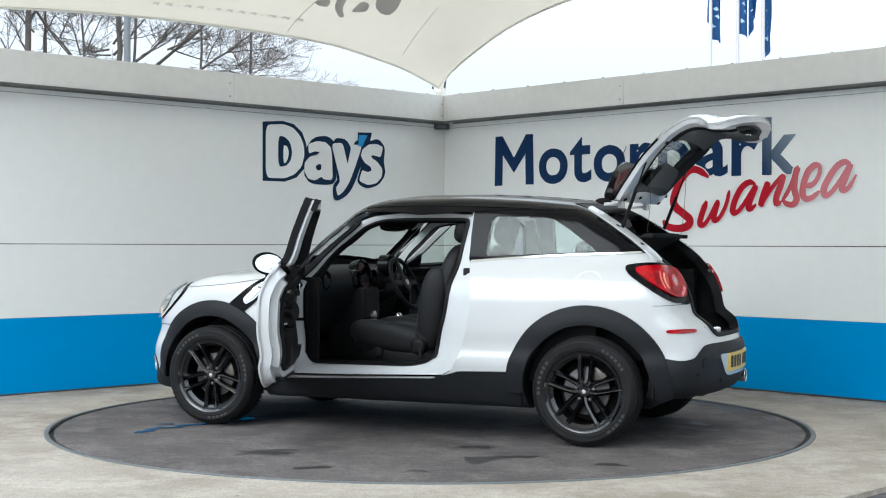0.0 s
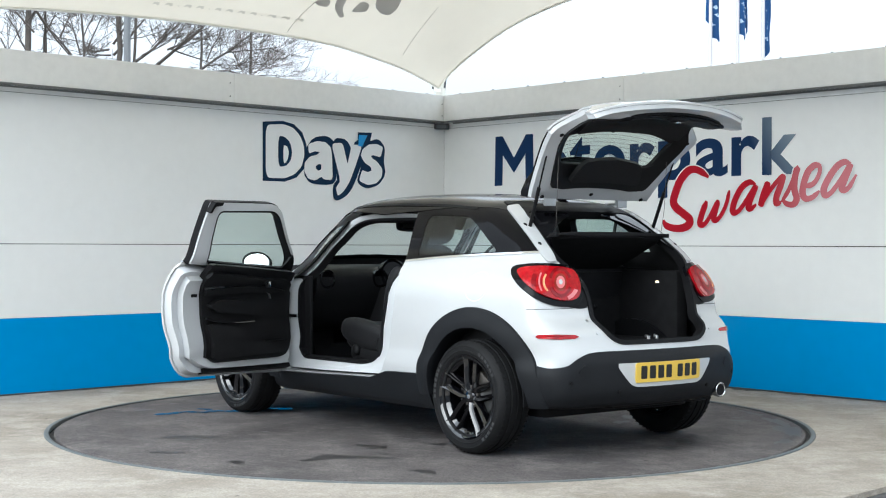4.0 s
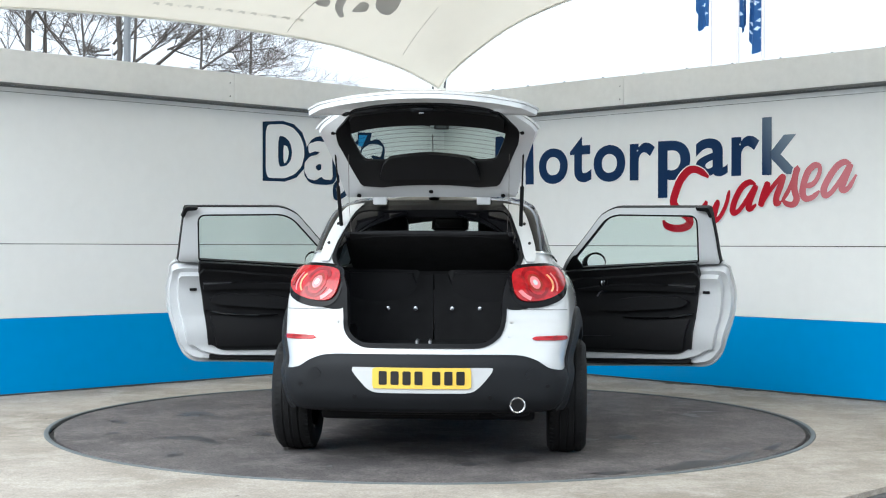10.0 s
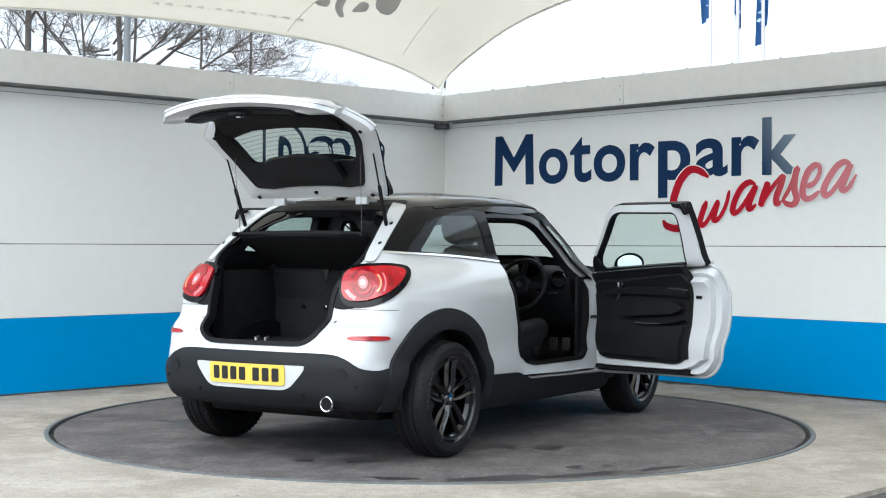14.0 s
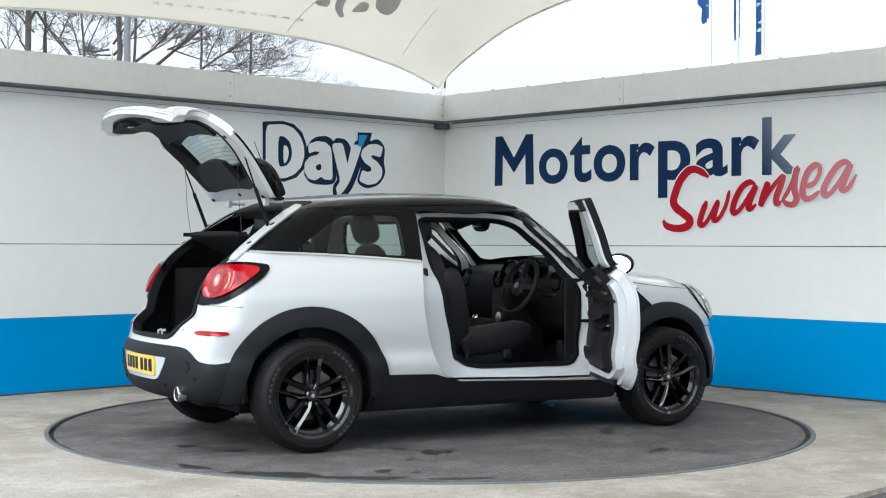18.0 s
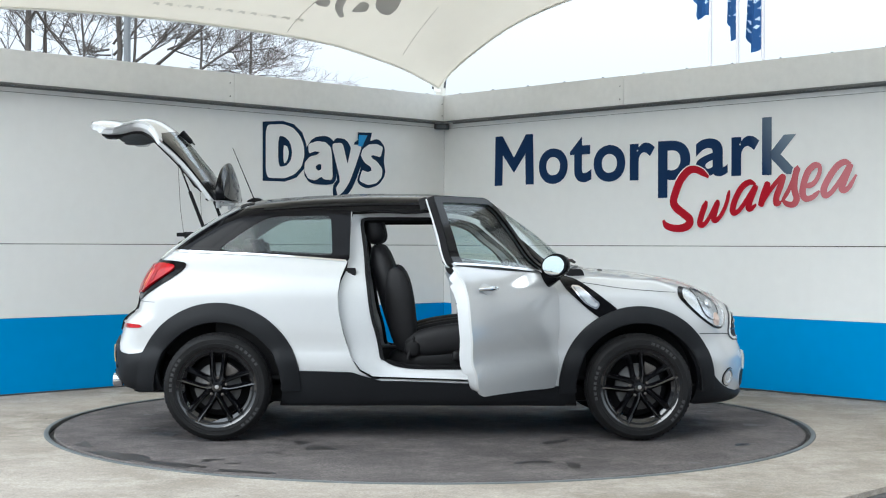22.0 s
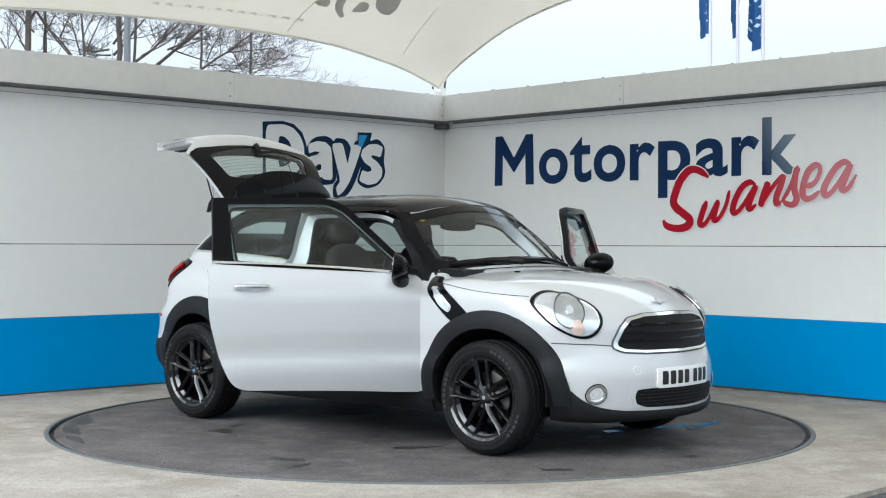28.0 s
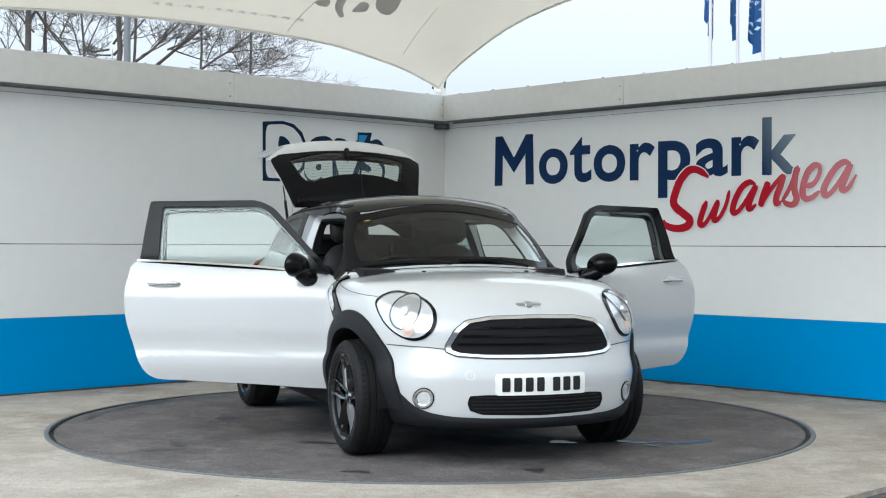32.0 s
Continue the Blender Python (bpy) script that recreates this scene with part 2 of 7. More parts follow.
M_WET_EDGE = material("damp_asphalt", (0.036, 0.033, 0.032), 0.5, vary=0.2, scale=5)
G_CLEAR = glass_material("clear_glass", (0.93, 0.96, 0.95), 0.022, 0.42)
G_TINT = glass_material("green_tinted_glass", (0.89, 0.945, 0.93), 0.035, 0.6)
G_QUARTER = glass_material("grey_tinted_glass", (0.80, 0.86, 0.85), 0.028, 0.62)
G_LENS = glass_material("lamp_glass", (0.98, 0.98, 0.98), 0.03, 0.4)


# ---------------------------------------------------------------- mesh helpers
def mesh_object(name, verts, faces, mat, smooth=True, angle=35):
    me = bpy.data.meshes.new(name)
    me.from_pydata([tuple(v) for v in verts], [], [tuple(f) for f in faces])
    bm = bmesh.new()
    bm.from_mesh(me)
    bmesh.ops.recalc_face_normals(bm, faces=bm.faces)
    bm.to_mesh(me)
    bm.free()
    me.materials.append(mat)
    finish(me, smooth, angle)
    return new(name, me)


def finish(me, smooth=True, angle=35):
    if smooth:
        me.polygons.foreach_set("use_smooth", [True] * len(me.polygons))
        me.set_sharp_from_angle(angle=radians(angle))


def link_bm(name, bm, mat, smooth=True, angle=35):
    bmesh.ops.recalc_face_normals(bm, faces=bm.faces)
    me = bpy.data.meshes.new(name)
    bm.to_mesh(me)
    bm.free()
    me.materials.append(mat)
    finish(me, smooth, angle)
    return new(name, me)


def part(name, bm, mat, parent, label="", smooth=True, angle=35):
    ob = link_bm(name, bm, mat, smooth, angle)
    ob.parent = parent
    if label:
        ob["label"] = label
    return ob


def under(ob, parent, label=""):
    ob.parent = parent
    if label:
        ob["label"] = label
    return ob


def box_bm(x0, x1, y0, y1, z0, z1, bevel=0.0, seg=2, m=None, bm=None):
    out = bm or bmesh.new()
    b = bmesh.new()
    bmesh.ops.create_cube(b, size=1.0)
    for v in b.verts:
        v.co = Vector(((x0 + x1) / 2 + v.co.x * (x1 - x0), (y0 + y1) / 2 + v.co.y * (y1 - y0), (z0 + z1) / 2 + v.co.z * (z1 - z0)))
    if bevel > 0:
        bmesh.ops.bevel(b, geom=b.edges[:], offset=bevel, segments=seg, profile=0.6, affect="EDGES")
    if m is not None:
        b.transform(m)
    return join_bm(out, b)


def join_bm(out, b):
    me = bpy.data.meshes.new("tmp")
    b.to_mesh(me)
    b.free()
    out.from_mesh(me)
    bpy.data.meshes.remove(me)
    return out


def tube_bm(points, radii, sides=10, bm=None, caps=True):
    """A tube through points with a radius at each."""
    out = bm or bmesh.new()
    pts = [Vector(p) for p in points]
    if not hasattr(radii, "__len__"):
        radii = [radii] * len(pts)
    rings = []
    up = None
    for i, p in enumerate(pts):
        d = (pts[min(i + 1, len(pts) - 1)] - pts[max(i - 1, 0)]).normalized()
        if up is None:
            up = Vector((0, 0, 1)) if abs(d.z) < 0.9 else Vector((1, 0, 0))
        a = d.cross(up).normalized()
        b = a.cross(d).normalized()
        up = b
        rings.append([out.verts.new(p + (a * math.cos(k * 2 * math.pi / sides) + b * math.sin(k * 2 * math.pi / sides)) * radii[i]) for k in range(sides)])
    for r0, r1 in zip(rings, rings[1:]):
        for k in range(sides):
            out.faces.new((r0[k], r0[(k + 1) % sides], r1[(k + 1) % sides], r1[k]))
    if caps:
        out.faces.new(rings[0][::-1])
        out.faces.new(rings[-1])
    return out


def lathe_bm(profile, axis="Y", sides=48, bm=None, m=None, closed=False):
    """profile: (radius, height along the axis) pairs."""
    out = bmesh.new()
    rings = []
    for r, h in profile:
        ring = []
        for k in range(sides):
            a = 2 * math.pi * k / sides
            c, s = r * math.cos(a), r * math.sin(a)
            co = {"Y": (c, h, s), "Z": (c, s, h), "X": (h, c, s)}[axis]
            ring.append(out.verts.new(co))
        rings.append(ring)
    pairs = list(zip(rings, rings[1:])) + ([(rings[-1], rings[0])] if closed else [])
    for r0, r1 in pairs:
        for k in range(sides):
            out.faces.new((r0[k], r0[(k + 1) % sides], r1[(k + 1) % sides], r1[k]))
    if not closed:
        for ring in (rings[0], rings[-1]):
            try:
                out.faces.new(ring)
            except ValueError:
                pass
    bmesh.ops.remove_doubles(out, verts=out.verts, dist=1e-6)
    if m is not None:
        out.transform(m)
    return join_bm(bm, out) if bm is not None else out


def prism_bm(outline, h0, h1, axis="Z", bm=None, m=None):
    """A straight prism over a closed 2D outline."""
    out = bmesh.new()
    def put(p, h):
        return {"Z": (p[0], p[1], h), "Y": (p[0], h, p[1]), "X": (h, p[0], p[1])}[axis]
    a = [out.verts.new(put(p, h0)) for p in outline]
    b = [out.verts.new(put(p, h1)) for p in outline]
    n = len(a)
    for k in range(n):
        out.faces.new((a[k], a[(k + 1) % n], b[(k + 1) % n], b[k]))
    out.faces.new(a[::-1])
    out.faces.new(b)
    if m is not None:
        out.transform(m)
    return join_bm(bm, out) if bm is not None else out


def thing(name, label, category, group="", kind=""):
    ob = new(name)
    ob.empty_display_size = 0.2
    return tagged(ob, label, category, group, kind)


# ---------------------------------------------------------------- ground and turntable
R_DISC = 2.452
ground_bm = bmesh.new()
bmesh.ops.create_grid(ground_bm, x_segments=24, y_segments=24, size=400)
ground = tagged(link_bm("ground", ground_bm, M_ASPHALT), "dark grey weathered car lot asphalt", "ground", kind="structure")
ground.location = (0, 0, -0.03)

# concrete apron round the turntable, with a round pit
apron_bm = bmesh.new()
outer, inner, low = [], [], []
N_RING = 128
def apron_edge(a):
    """Outer border of the slab along the direction a."""
    d = Vector((math.cos(a), math.sin(a)))
    best = 9.5
    nrm, off = Vector((0.719, -0.695)).normalized(), 3.40      # straight cut towards the lot
    k = d.dot(nrm)
    if k > 1e-3:
        best = min(best, off / k)
    return d * best
for k in range(N_RING):
    a = 2 * math.pi * k / N_RING
    e = apron_edge(a)
    outer.append(apron_bm.verts.new((e.x, e.y, 0)))
    inner.append(apron_bm.verts.new((2.515 * math.cos(a), 2.515 * math.sin(a), 0)))
    low.append(apron_bm.verts.new((2.515 * math.cos(a), 2.515 * math.sin(a), -0.025)))
skirt = [apron_bm.verts.new((v.co.x, v.co.y, -0.029)) for v in outer]
for k in range(N_RING):
    j = (k + 1) % N_RING
    apron_bm.faces.new((outer[k], outer[j], inner[j], inner[k]))
    apron_bm.faces.new((inner[k], inner[j], low[j], low[k]))
    apron_bm.faces.new((outer[j], outer[k], skirt[k], skirt[j]))
apron = tagged(link_bm("pavement", apron_bm, M_CONCRETE, smooth=False), "pale stained concrete slab around the turntable", "concrete slab", kind="structure")

ring = tagged(link_bm("turntable_ring", lathe_bm([(2.484, -0.02), (2.484, 0.004), (2.487, 0.006), (2.511, 0.006), (2.514, 0.003), (2.514, -0.02)], "Z", 160, closed=True), M_RING),
              "galvanised steel edge ring set in the concrete", "steel ring", kind="structure")

disc_bm = lathe_bm([(R_DISC, -0.022), (R_DISC, -0.004), (R_DISC - 0.006, 0.002), (1.8, 0.002), (1.0, 0.002), (0.4, 0.002), (0.02, 0.002)], "Z", 160)
turntable = tagged(link_bm("turntable", disc_bm, M_DISC), "round dark asphalt turntable with damp stains", "turntable")


def blot(cx, cy, rx, ry, turn, seed, z, mat, name, label):
    """An irregular thin patch on the turntable's surface."""
    rng = random.Random(seed)
    bm = bmesh.new()
    n = 44
    ph = [rng.uniform(0, 6.28) for _ in range(6)]
    rimv = []
    for k in range(n):
        a = 2 * math.pi * k / n
        r = 1 + 0.22 * math.sin(2 * a + ph[0]) + 0.2 * math.sin(3 * a + ph[1]) + 0.14 * math.sin(5 * a + ph[2]) + 0.09 * math.sin(9 * a + ph[3]) + 0.06 * math.sin(15 * a + ph[4])
        x, y = rx * r * math.cos(a), ry * r * math.sin(a)
        c, s = math.cos(radians(turn)), math.sin(radians(turn))
        px, py = cx + x * c - y * s, cy + x * s + y * c
        rad = math.hypot(px, py)
        if rad > R_DISC - 0.02:
            px, py = px * (R_DISC - 0.02) / rad, py * (R_DISC - 0.02) / rad
        rimv.append(bm.verts.new((px, py, z)))
    bm.faces.new(rimv)
    ob = part(name, bm, mat, turntable, label, smooth=False)
    return ob


def dirt_patch(m, x, reach, width, seed):
    """Dirt and moss gathered on the slab along a wall's foot."""
    rng = random.Random(seed)
    bm = bmesh.new()
    n = 16
    near = [bm.verts.new(m @ Vector((x + reach * k / n, -0.008, 0.0012 + 0.0002 * (seed % 5)))) for k in range(n + 1)]
    far = [bm.verts.new(m @ Vector((x + reach * k / n + rng.uniform(-0.02, 0.02), -0.012 - width * (0.25 + rng.random()) * math.sin(math.pi * k / n) ** 0.6, 0.0012 + 0.0002 * (seed % 5)))) for k in range(n + 1)]
    for k in range(n):
        bm.faces.new((near[k], near[k + 1], far[k + 1], far[k]))
    part("dirt_patch", bm, M_DIRT, apron, "dark mossy dirt along the wall's foot", smooth=False)


# ---------------------------------------------------------------- walls
CORNER = Vector((0.088, 4.970, 0))
M_LEFT = Matrix.Translation(CORNER) @ pose(0, 0, 0, 0, 0, 44.74)     # wall runs along -x, its face looks to -y
M_RIGHT = Matrix.Translation(CORNER) @ pose(0, 0, 0, 0, 0, -47.28)   # wall runs along +x
Z_BLUE, Z_SEAM, Z_CAP, Z_TOP = 0.606, 1.192, 2.445, 2.702
WALL_LEN = 7.2


def wall(name, m, sign, label, line, cut):
    a, b = (-WALL_LEN, 0.16) if sign < 0 else (-0.16, WALL_LEN)
    core = link_bm(name, box_bm(a, b, 0.014, 0.22, -0.03, Z_TOP - 0.03), M_GAP, smooth=False)
    core.matrix_world = m
    tagged(core, label, "wall", kind="structure")
    xa, xb = (-WALL_LEN, 0.0) if sign < 0 else (0.0, WALL_LEN)
    rows = ((0.012, Z_BLUE - 0.0015, M_BLUE, "blue lower cladding panel"), (Z_BLUE + 0.0005, Z_SEAM - 0.003, M_PANEL, ""),
            (Z_SEAM + 0.003, line - 0.002, M_PANEL, ""), (line + 0.002, Z_CAP + 0.02, M_PANEL, ""))
    for z0, z1, mat, lab in rows:
        part("panel", box_bm(xa, xb, 0.0, 0.013, z0, z1, 0.0012, 1), mat, core, lab, smooth=False)
    part("base_strip", box_bm(xa, xb, -0.006, 0.013, -0.02, 0.010), M_GAP, core, "dark strip at the wall's foot", smooth=False)
    # fascia in lengths, with screws along the top
    cuts = [0.135, cut, cut + 3.0, WALL_LEN]
    for k, (c0, c1) in enumerate(zip(cuts, cuts[1:])):
        x0, x1 = (c0 + 0.002, c1 - 0.002) if sign > 0 else (-c1 + 0.002, -c0 - 0.002)
        if k == 0:
            x0, x1 = (c0 - 0.0, x1) if sign > 0 else (x0, -c0)
        part("fascia_panel", box_bm(x0, x1, -0.146, 0.26, Z_CAP, Z_TOP, 0.004, 2), M_FASCIA, core)
        # dark strips put the fascia's shade into colour, on its underside and the wall
        part("soffit", box_bm(x0, x1, -0.138, -0.001, Z_CAP - 0.006, Z_CAP - 0.001), M_FASCIA_SHADE, core, "soffit strip with shade painted into its colour", smooth=False)
        part("shade_strip", box_bm(x0, x1, -0.004, 0.0, Z_CAP - 0.022, Z_CAP - 0.007), M_FASCIA_SHADE, core, "dark strip painting the fascia's shade on the wall", smooth=False)
        for e in ((x1 - 0.04),):
            for z in (Z_CAP + 0.05, Z_TOP - 0.09):
                if k < 2:
                    part("screw", lathe_bm([(0.001, -0.003), (0.005, -0.0025), (0.006, 0)], "Y", 8, m=Matrix.Translation((e, -0.146, z))), M_GAP, core)
    for k in range(13):
        x = (0.35 + k * 0.47) * sign
        part("top_bolt", lathe_bm([(0.011, 0), (0.011, 0.008), (0.006, 0.013), (0.001, 0.014)], "Z", 8, m=Matrix.Translation((x, -0.11, Z_TOP))), M_POLE, core)
    return core


wall_left = wall("wall_left", M_LEFT, -1, "grey-white clad wall with blue lower band and boxed fascia", 2.388, 2.75)
wall_right = wall("wall_right", M_RIGHT, 1, "grey-white clad wall with blue lower band and boxed fascia", 2.383, 2.50)
for k in range(11):
    dirt_patch(M_RIGHT, 0.1 + 0.55 * k, 0.35 + 0.3 * ((k * 7) % 5) / 4, 0.03 + 0.09 * ((k * 3) % 4) / 3, 300 + k)
    dirt_patch(M_LEFT, -0.6 - 0.55 * k, 0.30 + 0.3 * ((k * 5) % 4) / 3, 0.02 + 0.04 * ((k * 3) % 4) / 3, 320 + k)
# closing piece of the fascia in the corner
fc = bmesh.new()
pts_fc = []
for m, s in ((M_LEFT, -1), (M_RIGHT, 1)):
    for y in (-0.146, 0.26):
        pts_fc.append(m @ Vector((0.135 * s, y, 0)))
apex_in = Vector((0.088 + 0.004, 4.970 - 0.146 * 1.4392, 0))
apex_out = Vector((0.088, 5.33, 0))
loop = [pts_fc[0], apex_in, pts_fc[2], pts_fc[3], apex_out, pts_fc[1]]
fascia_corner = tagged(link_bm("fascia_corner", prism_bm([(p.x, p.y) for p in loop], Z_CAP, Z_TOP - 0.001), M_FASCIA, smooth=False),
                       "folded grey-white fascia corner piece", "fascia", kind="structure")
# plain unseen wall added behind the viewpoint: blocks low sky, darkens reflections
back_wall = tagged(link_bm("unseen_back_wall", box_bm(-26, 26, -24.4, -24, -0.03, 5.2), M_BACK, smooth=False), "plain grey wall added out of view to block low sky light", "wall", kind="structure")
# small weatherproof box under the fascia in the corner
jbox = thing("junction_box", "small dark junction box in the wall corner", "junction box")
jbox.location = (0.06, 4.885, 2.40)
part("body", box_bm(-0.075, 0.075, -0.03, 0.02, -0.03, 0.026, 0.006), M_GAP, jbox)
part("cover", box_bm(-0.05, 0.05, -0.034, -0.029, -0.02, 0.018, 0.003), M_POLE, jbox, "grey cover plate")


# ---------------------------------------------------------------- lettering on the walls
def fit_letter(ch, x0, x1, z0, z1, mat, bold=0.0, shear=0.0, depth=0.002, name="letter"):
    """One cut-out letter stretched to its own box on the wall (x along the wall, z up)."""
    cu = bpy.data.curves.new("lettering", "FONT")
    cu.body, cu.size, cu.shear, cu.extrude, cu.offset, cu.resolution_u = ch, 1.0, shear, 0.002, bold, 6
    ob = new("lettering_tmp", cu)
    me = bpy.data.meshes.new_from_object(ob.evaluated_get(bpy.context.evaluated_depsgraph_get()))
    bpy.data.objects.remove(ob)
    bpy.data.curves.remove(cu)
    co = np.array([v.co[:] for v in me.vertices])
    lo, hi = co.min(0), co.max(0)
    for v in me.vertices:
        v.co = (x0 + (v.co.x - lo[0]) / (hi[0] - lo[0]) * (x1 - x0), -depth - (0.0015 if v.co.z > 0 else 0.0), z0 + (v.co.y - lo[1]) / (hi[1] - lo[1]) * (z1 - z0))
    me.name = name
    me.materials.clear()
    me.materials.append(mat)
    return new(name, me)


def stroke_bm(points, width, y0, y1, taper=True):
    """A flat brush stroke in the wall's plane along smooth points (x, z)."""
    pts = np.array(points, float)
    t = np.arange(len(pts))
    tt = np.linspace(0, len(pts) - 1, 10 * (len(pts) - 1) + 1)
    def cr(v):
        p = np.concatenate([[2 * v[0] - v[1]], v, [2 * v[-1] - v[-2]]])
        out = []
        for s in tt:
            i = min(int(s), len(v) - 2)
            u = s - i
            a, b, c, d = p[i:i + 4]
            out.append(0.5 * (2 * b + (c - a) * u + (2 * a - 5 * b + 4 * c - d) * u * u + (3 * b - a - 3 * c + d) * u ** 3))
        return np.array(out)
    x, z = cr(pts[:, 0]), cr(pts[:, 1])
    dx, dz = np.gradient(x), np.gradient(z)
    ln = np.hypot(dx, dz) + 1e-9
    nx, nz = -dz / ln, dx / ln
    s = np.linspace(0, 1, len(x))
    w = width * 0.5 * (np.minimum(1, np.minimum(s, 1 - s) * 9 + 0.45) if taper else np.ones(len(x)))
    w = w * (0.84 - 0.20 * np.clip(dz / ln, -1, 1))            # heavier down strokes
    bm = bmesh.new()
    rows = []
    for y in (y0, y1):
        rows.append(([bm.verts.new((x[k] + nx[k] * w[k], y - 0.002 * s[k], z[k] + nz[k] * w[k])) for k in range(len(x))],
                     [bm.verts.new((x[k] - nx[k] * w[k], y - 0.002 * s[k], z[k] - nz[k] * w[k])) for k in range(len(x))]))
    (a0, b0), (a1, b1) = rows
    for k in range(len(x) - 1):
        bm.faces.new((a0[k], a0[k + 1], b0[k + 1], b0[k]))
        bm.faces.new((a1[k], b1[k], b1[k + 1], a1[k + 1]))
        bm.faces.new((a0[k], a1[k], a1[k + 1], a0[k + 1]))
        bm.faces.new((b0[k], b0[k + 1], b1[k + 1], b1[k]))
    bm.faces.new((a0[0], b0[0], b1[0], a1[0]))
    bm.faces.new((a0[-1], a1[-1], b1[-1], b0[-1]))
    return bm

MOTOR = [
    ('M', 0.739, 1.268, 1.778, 2.261) ,
    ('o', 1.336, 1.706, 1.774, 2.11) ,
    ('t', 1.734, 2.0, 1.779, 2.204) ,
    ('o', 2.027, 2.404, 1.774, 2.108) ,
    ('r', 2.456, 2.739, 1.777, 2.109) ,
    ('p', 2.777, 3.129, 1.614, 2.111) ,
    ('a', 3.183, 3.518, 1.783, 2.109) ,
    ('r', 3.558, 3.834, 1.781, 2.11) ,
    ('k', 3.862, 4.218, 1.778, 2.252) ,
]
SWANSEA = [
    ("S", [(3.326, 1.779), (3.255, 1.824), (3.177, 1.851), (3.105, 1.835), (3.026, 1.759), (2.977, 1.662), (2.953, 1.579), (2.984, 1.525), (3.058, 1.474), (3.125, 1.425), (3.119, 1.376), (3.046, 1.347), (2.948, 1.348), (2.873, 1.373), (2.842, 1.418)]),
    ("w", [(3.309, 1.577), (3.262, 1.471), (3.239, 1.394), (3.263, 1.37), (3.31, 1.399), (3.369, 1.484), (3.427, 1.584)]),
    ("w", [(3.427, 1.584), (3.398, 1.498), (3.381, 1.427), (3.41, 1.412), (3.462, 1.459), (3.514, 1.554), (3.542, 1.662)]),
    ("a", [(3.807, 1.702), (3.746, 1.723), (3.673, 1.687), (3.611, 1.599), (3.577, 1.505), (3.594, 1.471), (3.646, 1.494), (3.713, 1.573), (3.802, 1.688), (3.758, 1.586), (3.736, 1.521), (3.758, 1.502), (3.814, 1.538)]),
    ("n", [(3.929, 1.722), (3.885, 1.625), (3.853, 1.519)]),
    ("n", [(3.858, 1.528), (3.913, 1.611), (3.989, 1.697), (4.064, 1.759), (4.049, 1.69), (4.011, 1.599), (4.011, 1.544), (4.055, 1.552)]),
    ("s", [(4.055, 1.552), (4.119, 1.643), (4.171, 1.746), (4.203, 1.823), (4.182, 1.746), (4.177, 1.655), (4.199, 1.577), (4.167, 1.532), (4.108, 1.537), (4.071, 1.566)]),
    ("e", [(4.261, 1.671), (4.35, 1.691), (4.402, 1.757), (4.412, 1.824), (4.365, 1.839), (4.303, 1.787), (4.267, 1.698), (4.256, 1.616), (4.288, 1.575), (4.351, 1.587), (4.412, 1.635)]),
    ("a", [(4.69, 1.84), (4.63, 1.855), (4.565, 1.822), (4.494, 1.736), (4.448, 1.648), (4.464, 1.598), (4.515, 1.619), (4.595, 1.71), (4.68, 1.831), (4.64, 1.731), (4.611, 1.657), (4.631, 1.634), (4.676, 1.659), (4.739, 1.754)]),
]
# brand name's letters as traced shapes: white fills, navy counters, navy outlines
LETTER_FILLS = [
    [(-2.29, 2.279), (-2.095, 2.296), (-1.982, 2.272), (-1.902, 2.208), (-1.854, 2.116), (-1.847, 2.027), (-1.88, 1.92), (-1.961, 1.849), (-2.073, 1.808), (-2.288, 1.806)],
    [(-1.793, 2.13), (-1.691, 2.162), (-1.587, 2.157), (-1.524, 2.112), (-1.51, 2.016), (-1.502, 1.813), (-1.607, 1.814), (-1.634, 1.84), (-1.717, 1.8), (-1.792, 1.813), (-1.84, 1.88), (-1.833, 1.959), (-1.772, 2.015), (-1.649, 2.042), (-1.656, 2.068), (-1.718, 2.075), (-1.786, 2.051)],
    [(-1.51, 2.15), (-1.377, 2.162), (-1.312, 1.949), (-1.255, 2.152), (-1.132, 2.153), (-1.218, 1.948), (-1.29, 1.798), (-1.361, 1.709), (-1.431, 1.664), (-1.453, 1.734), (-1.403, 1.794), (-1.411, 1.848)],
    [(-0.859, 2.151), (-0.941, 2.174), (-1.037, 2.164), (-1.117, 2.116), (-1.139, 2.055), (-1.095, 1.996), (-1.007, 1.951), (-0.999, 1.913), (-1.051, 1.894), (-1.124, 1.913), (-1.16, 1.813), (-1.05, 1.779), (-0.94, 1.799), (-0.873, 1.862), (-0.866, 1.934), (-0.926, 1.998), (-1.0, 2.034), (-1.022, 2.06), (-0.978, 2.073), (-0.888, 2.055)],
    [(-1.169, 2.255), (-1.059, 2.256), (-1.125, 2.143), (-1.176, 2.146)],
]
LETTER_COUNTERS = [[(-2.153, 2.189), (-2.081, 2.188), (-2.015, 2.139), (-1.988, 2.047), (-2.008, 1.967), (-2.06, 1.918), (-2.152, 1.904)],
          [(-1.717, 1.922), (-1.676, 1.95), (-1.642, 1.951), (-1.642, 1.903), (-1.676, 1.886)]]
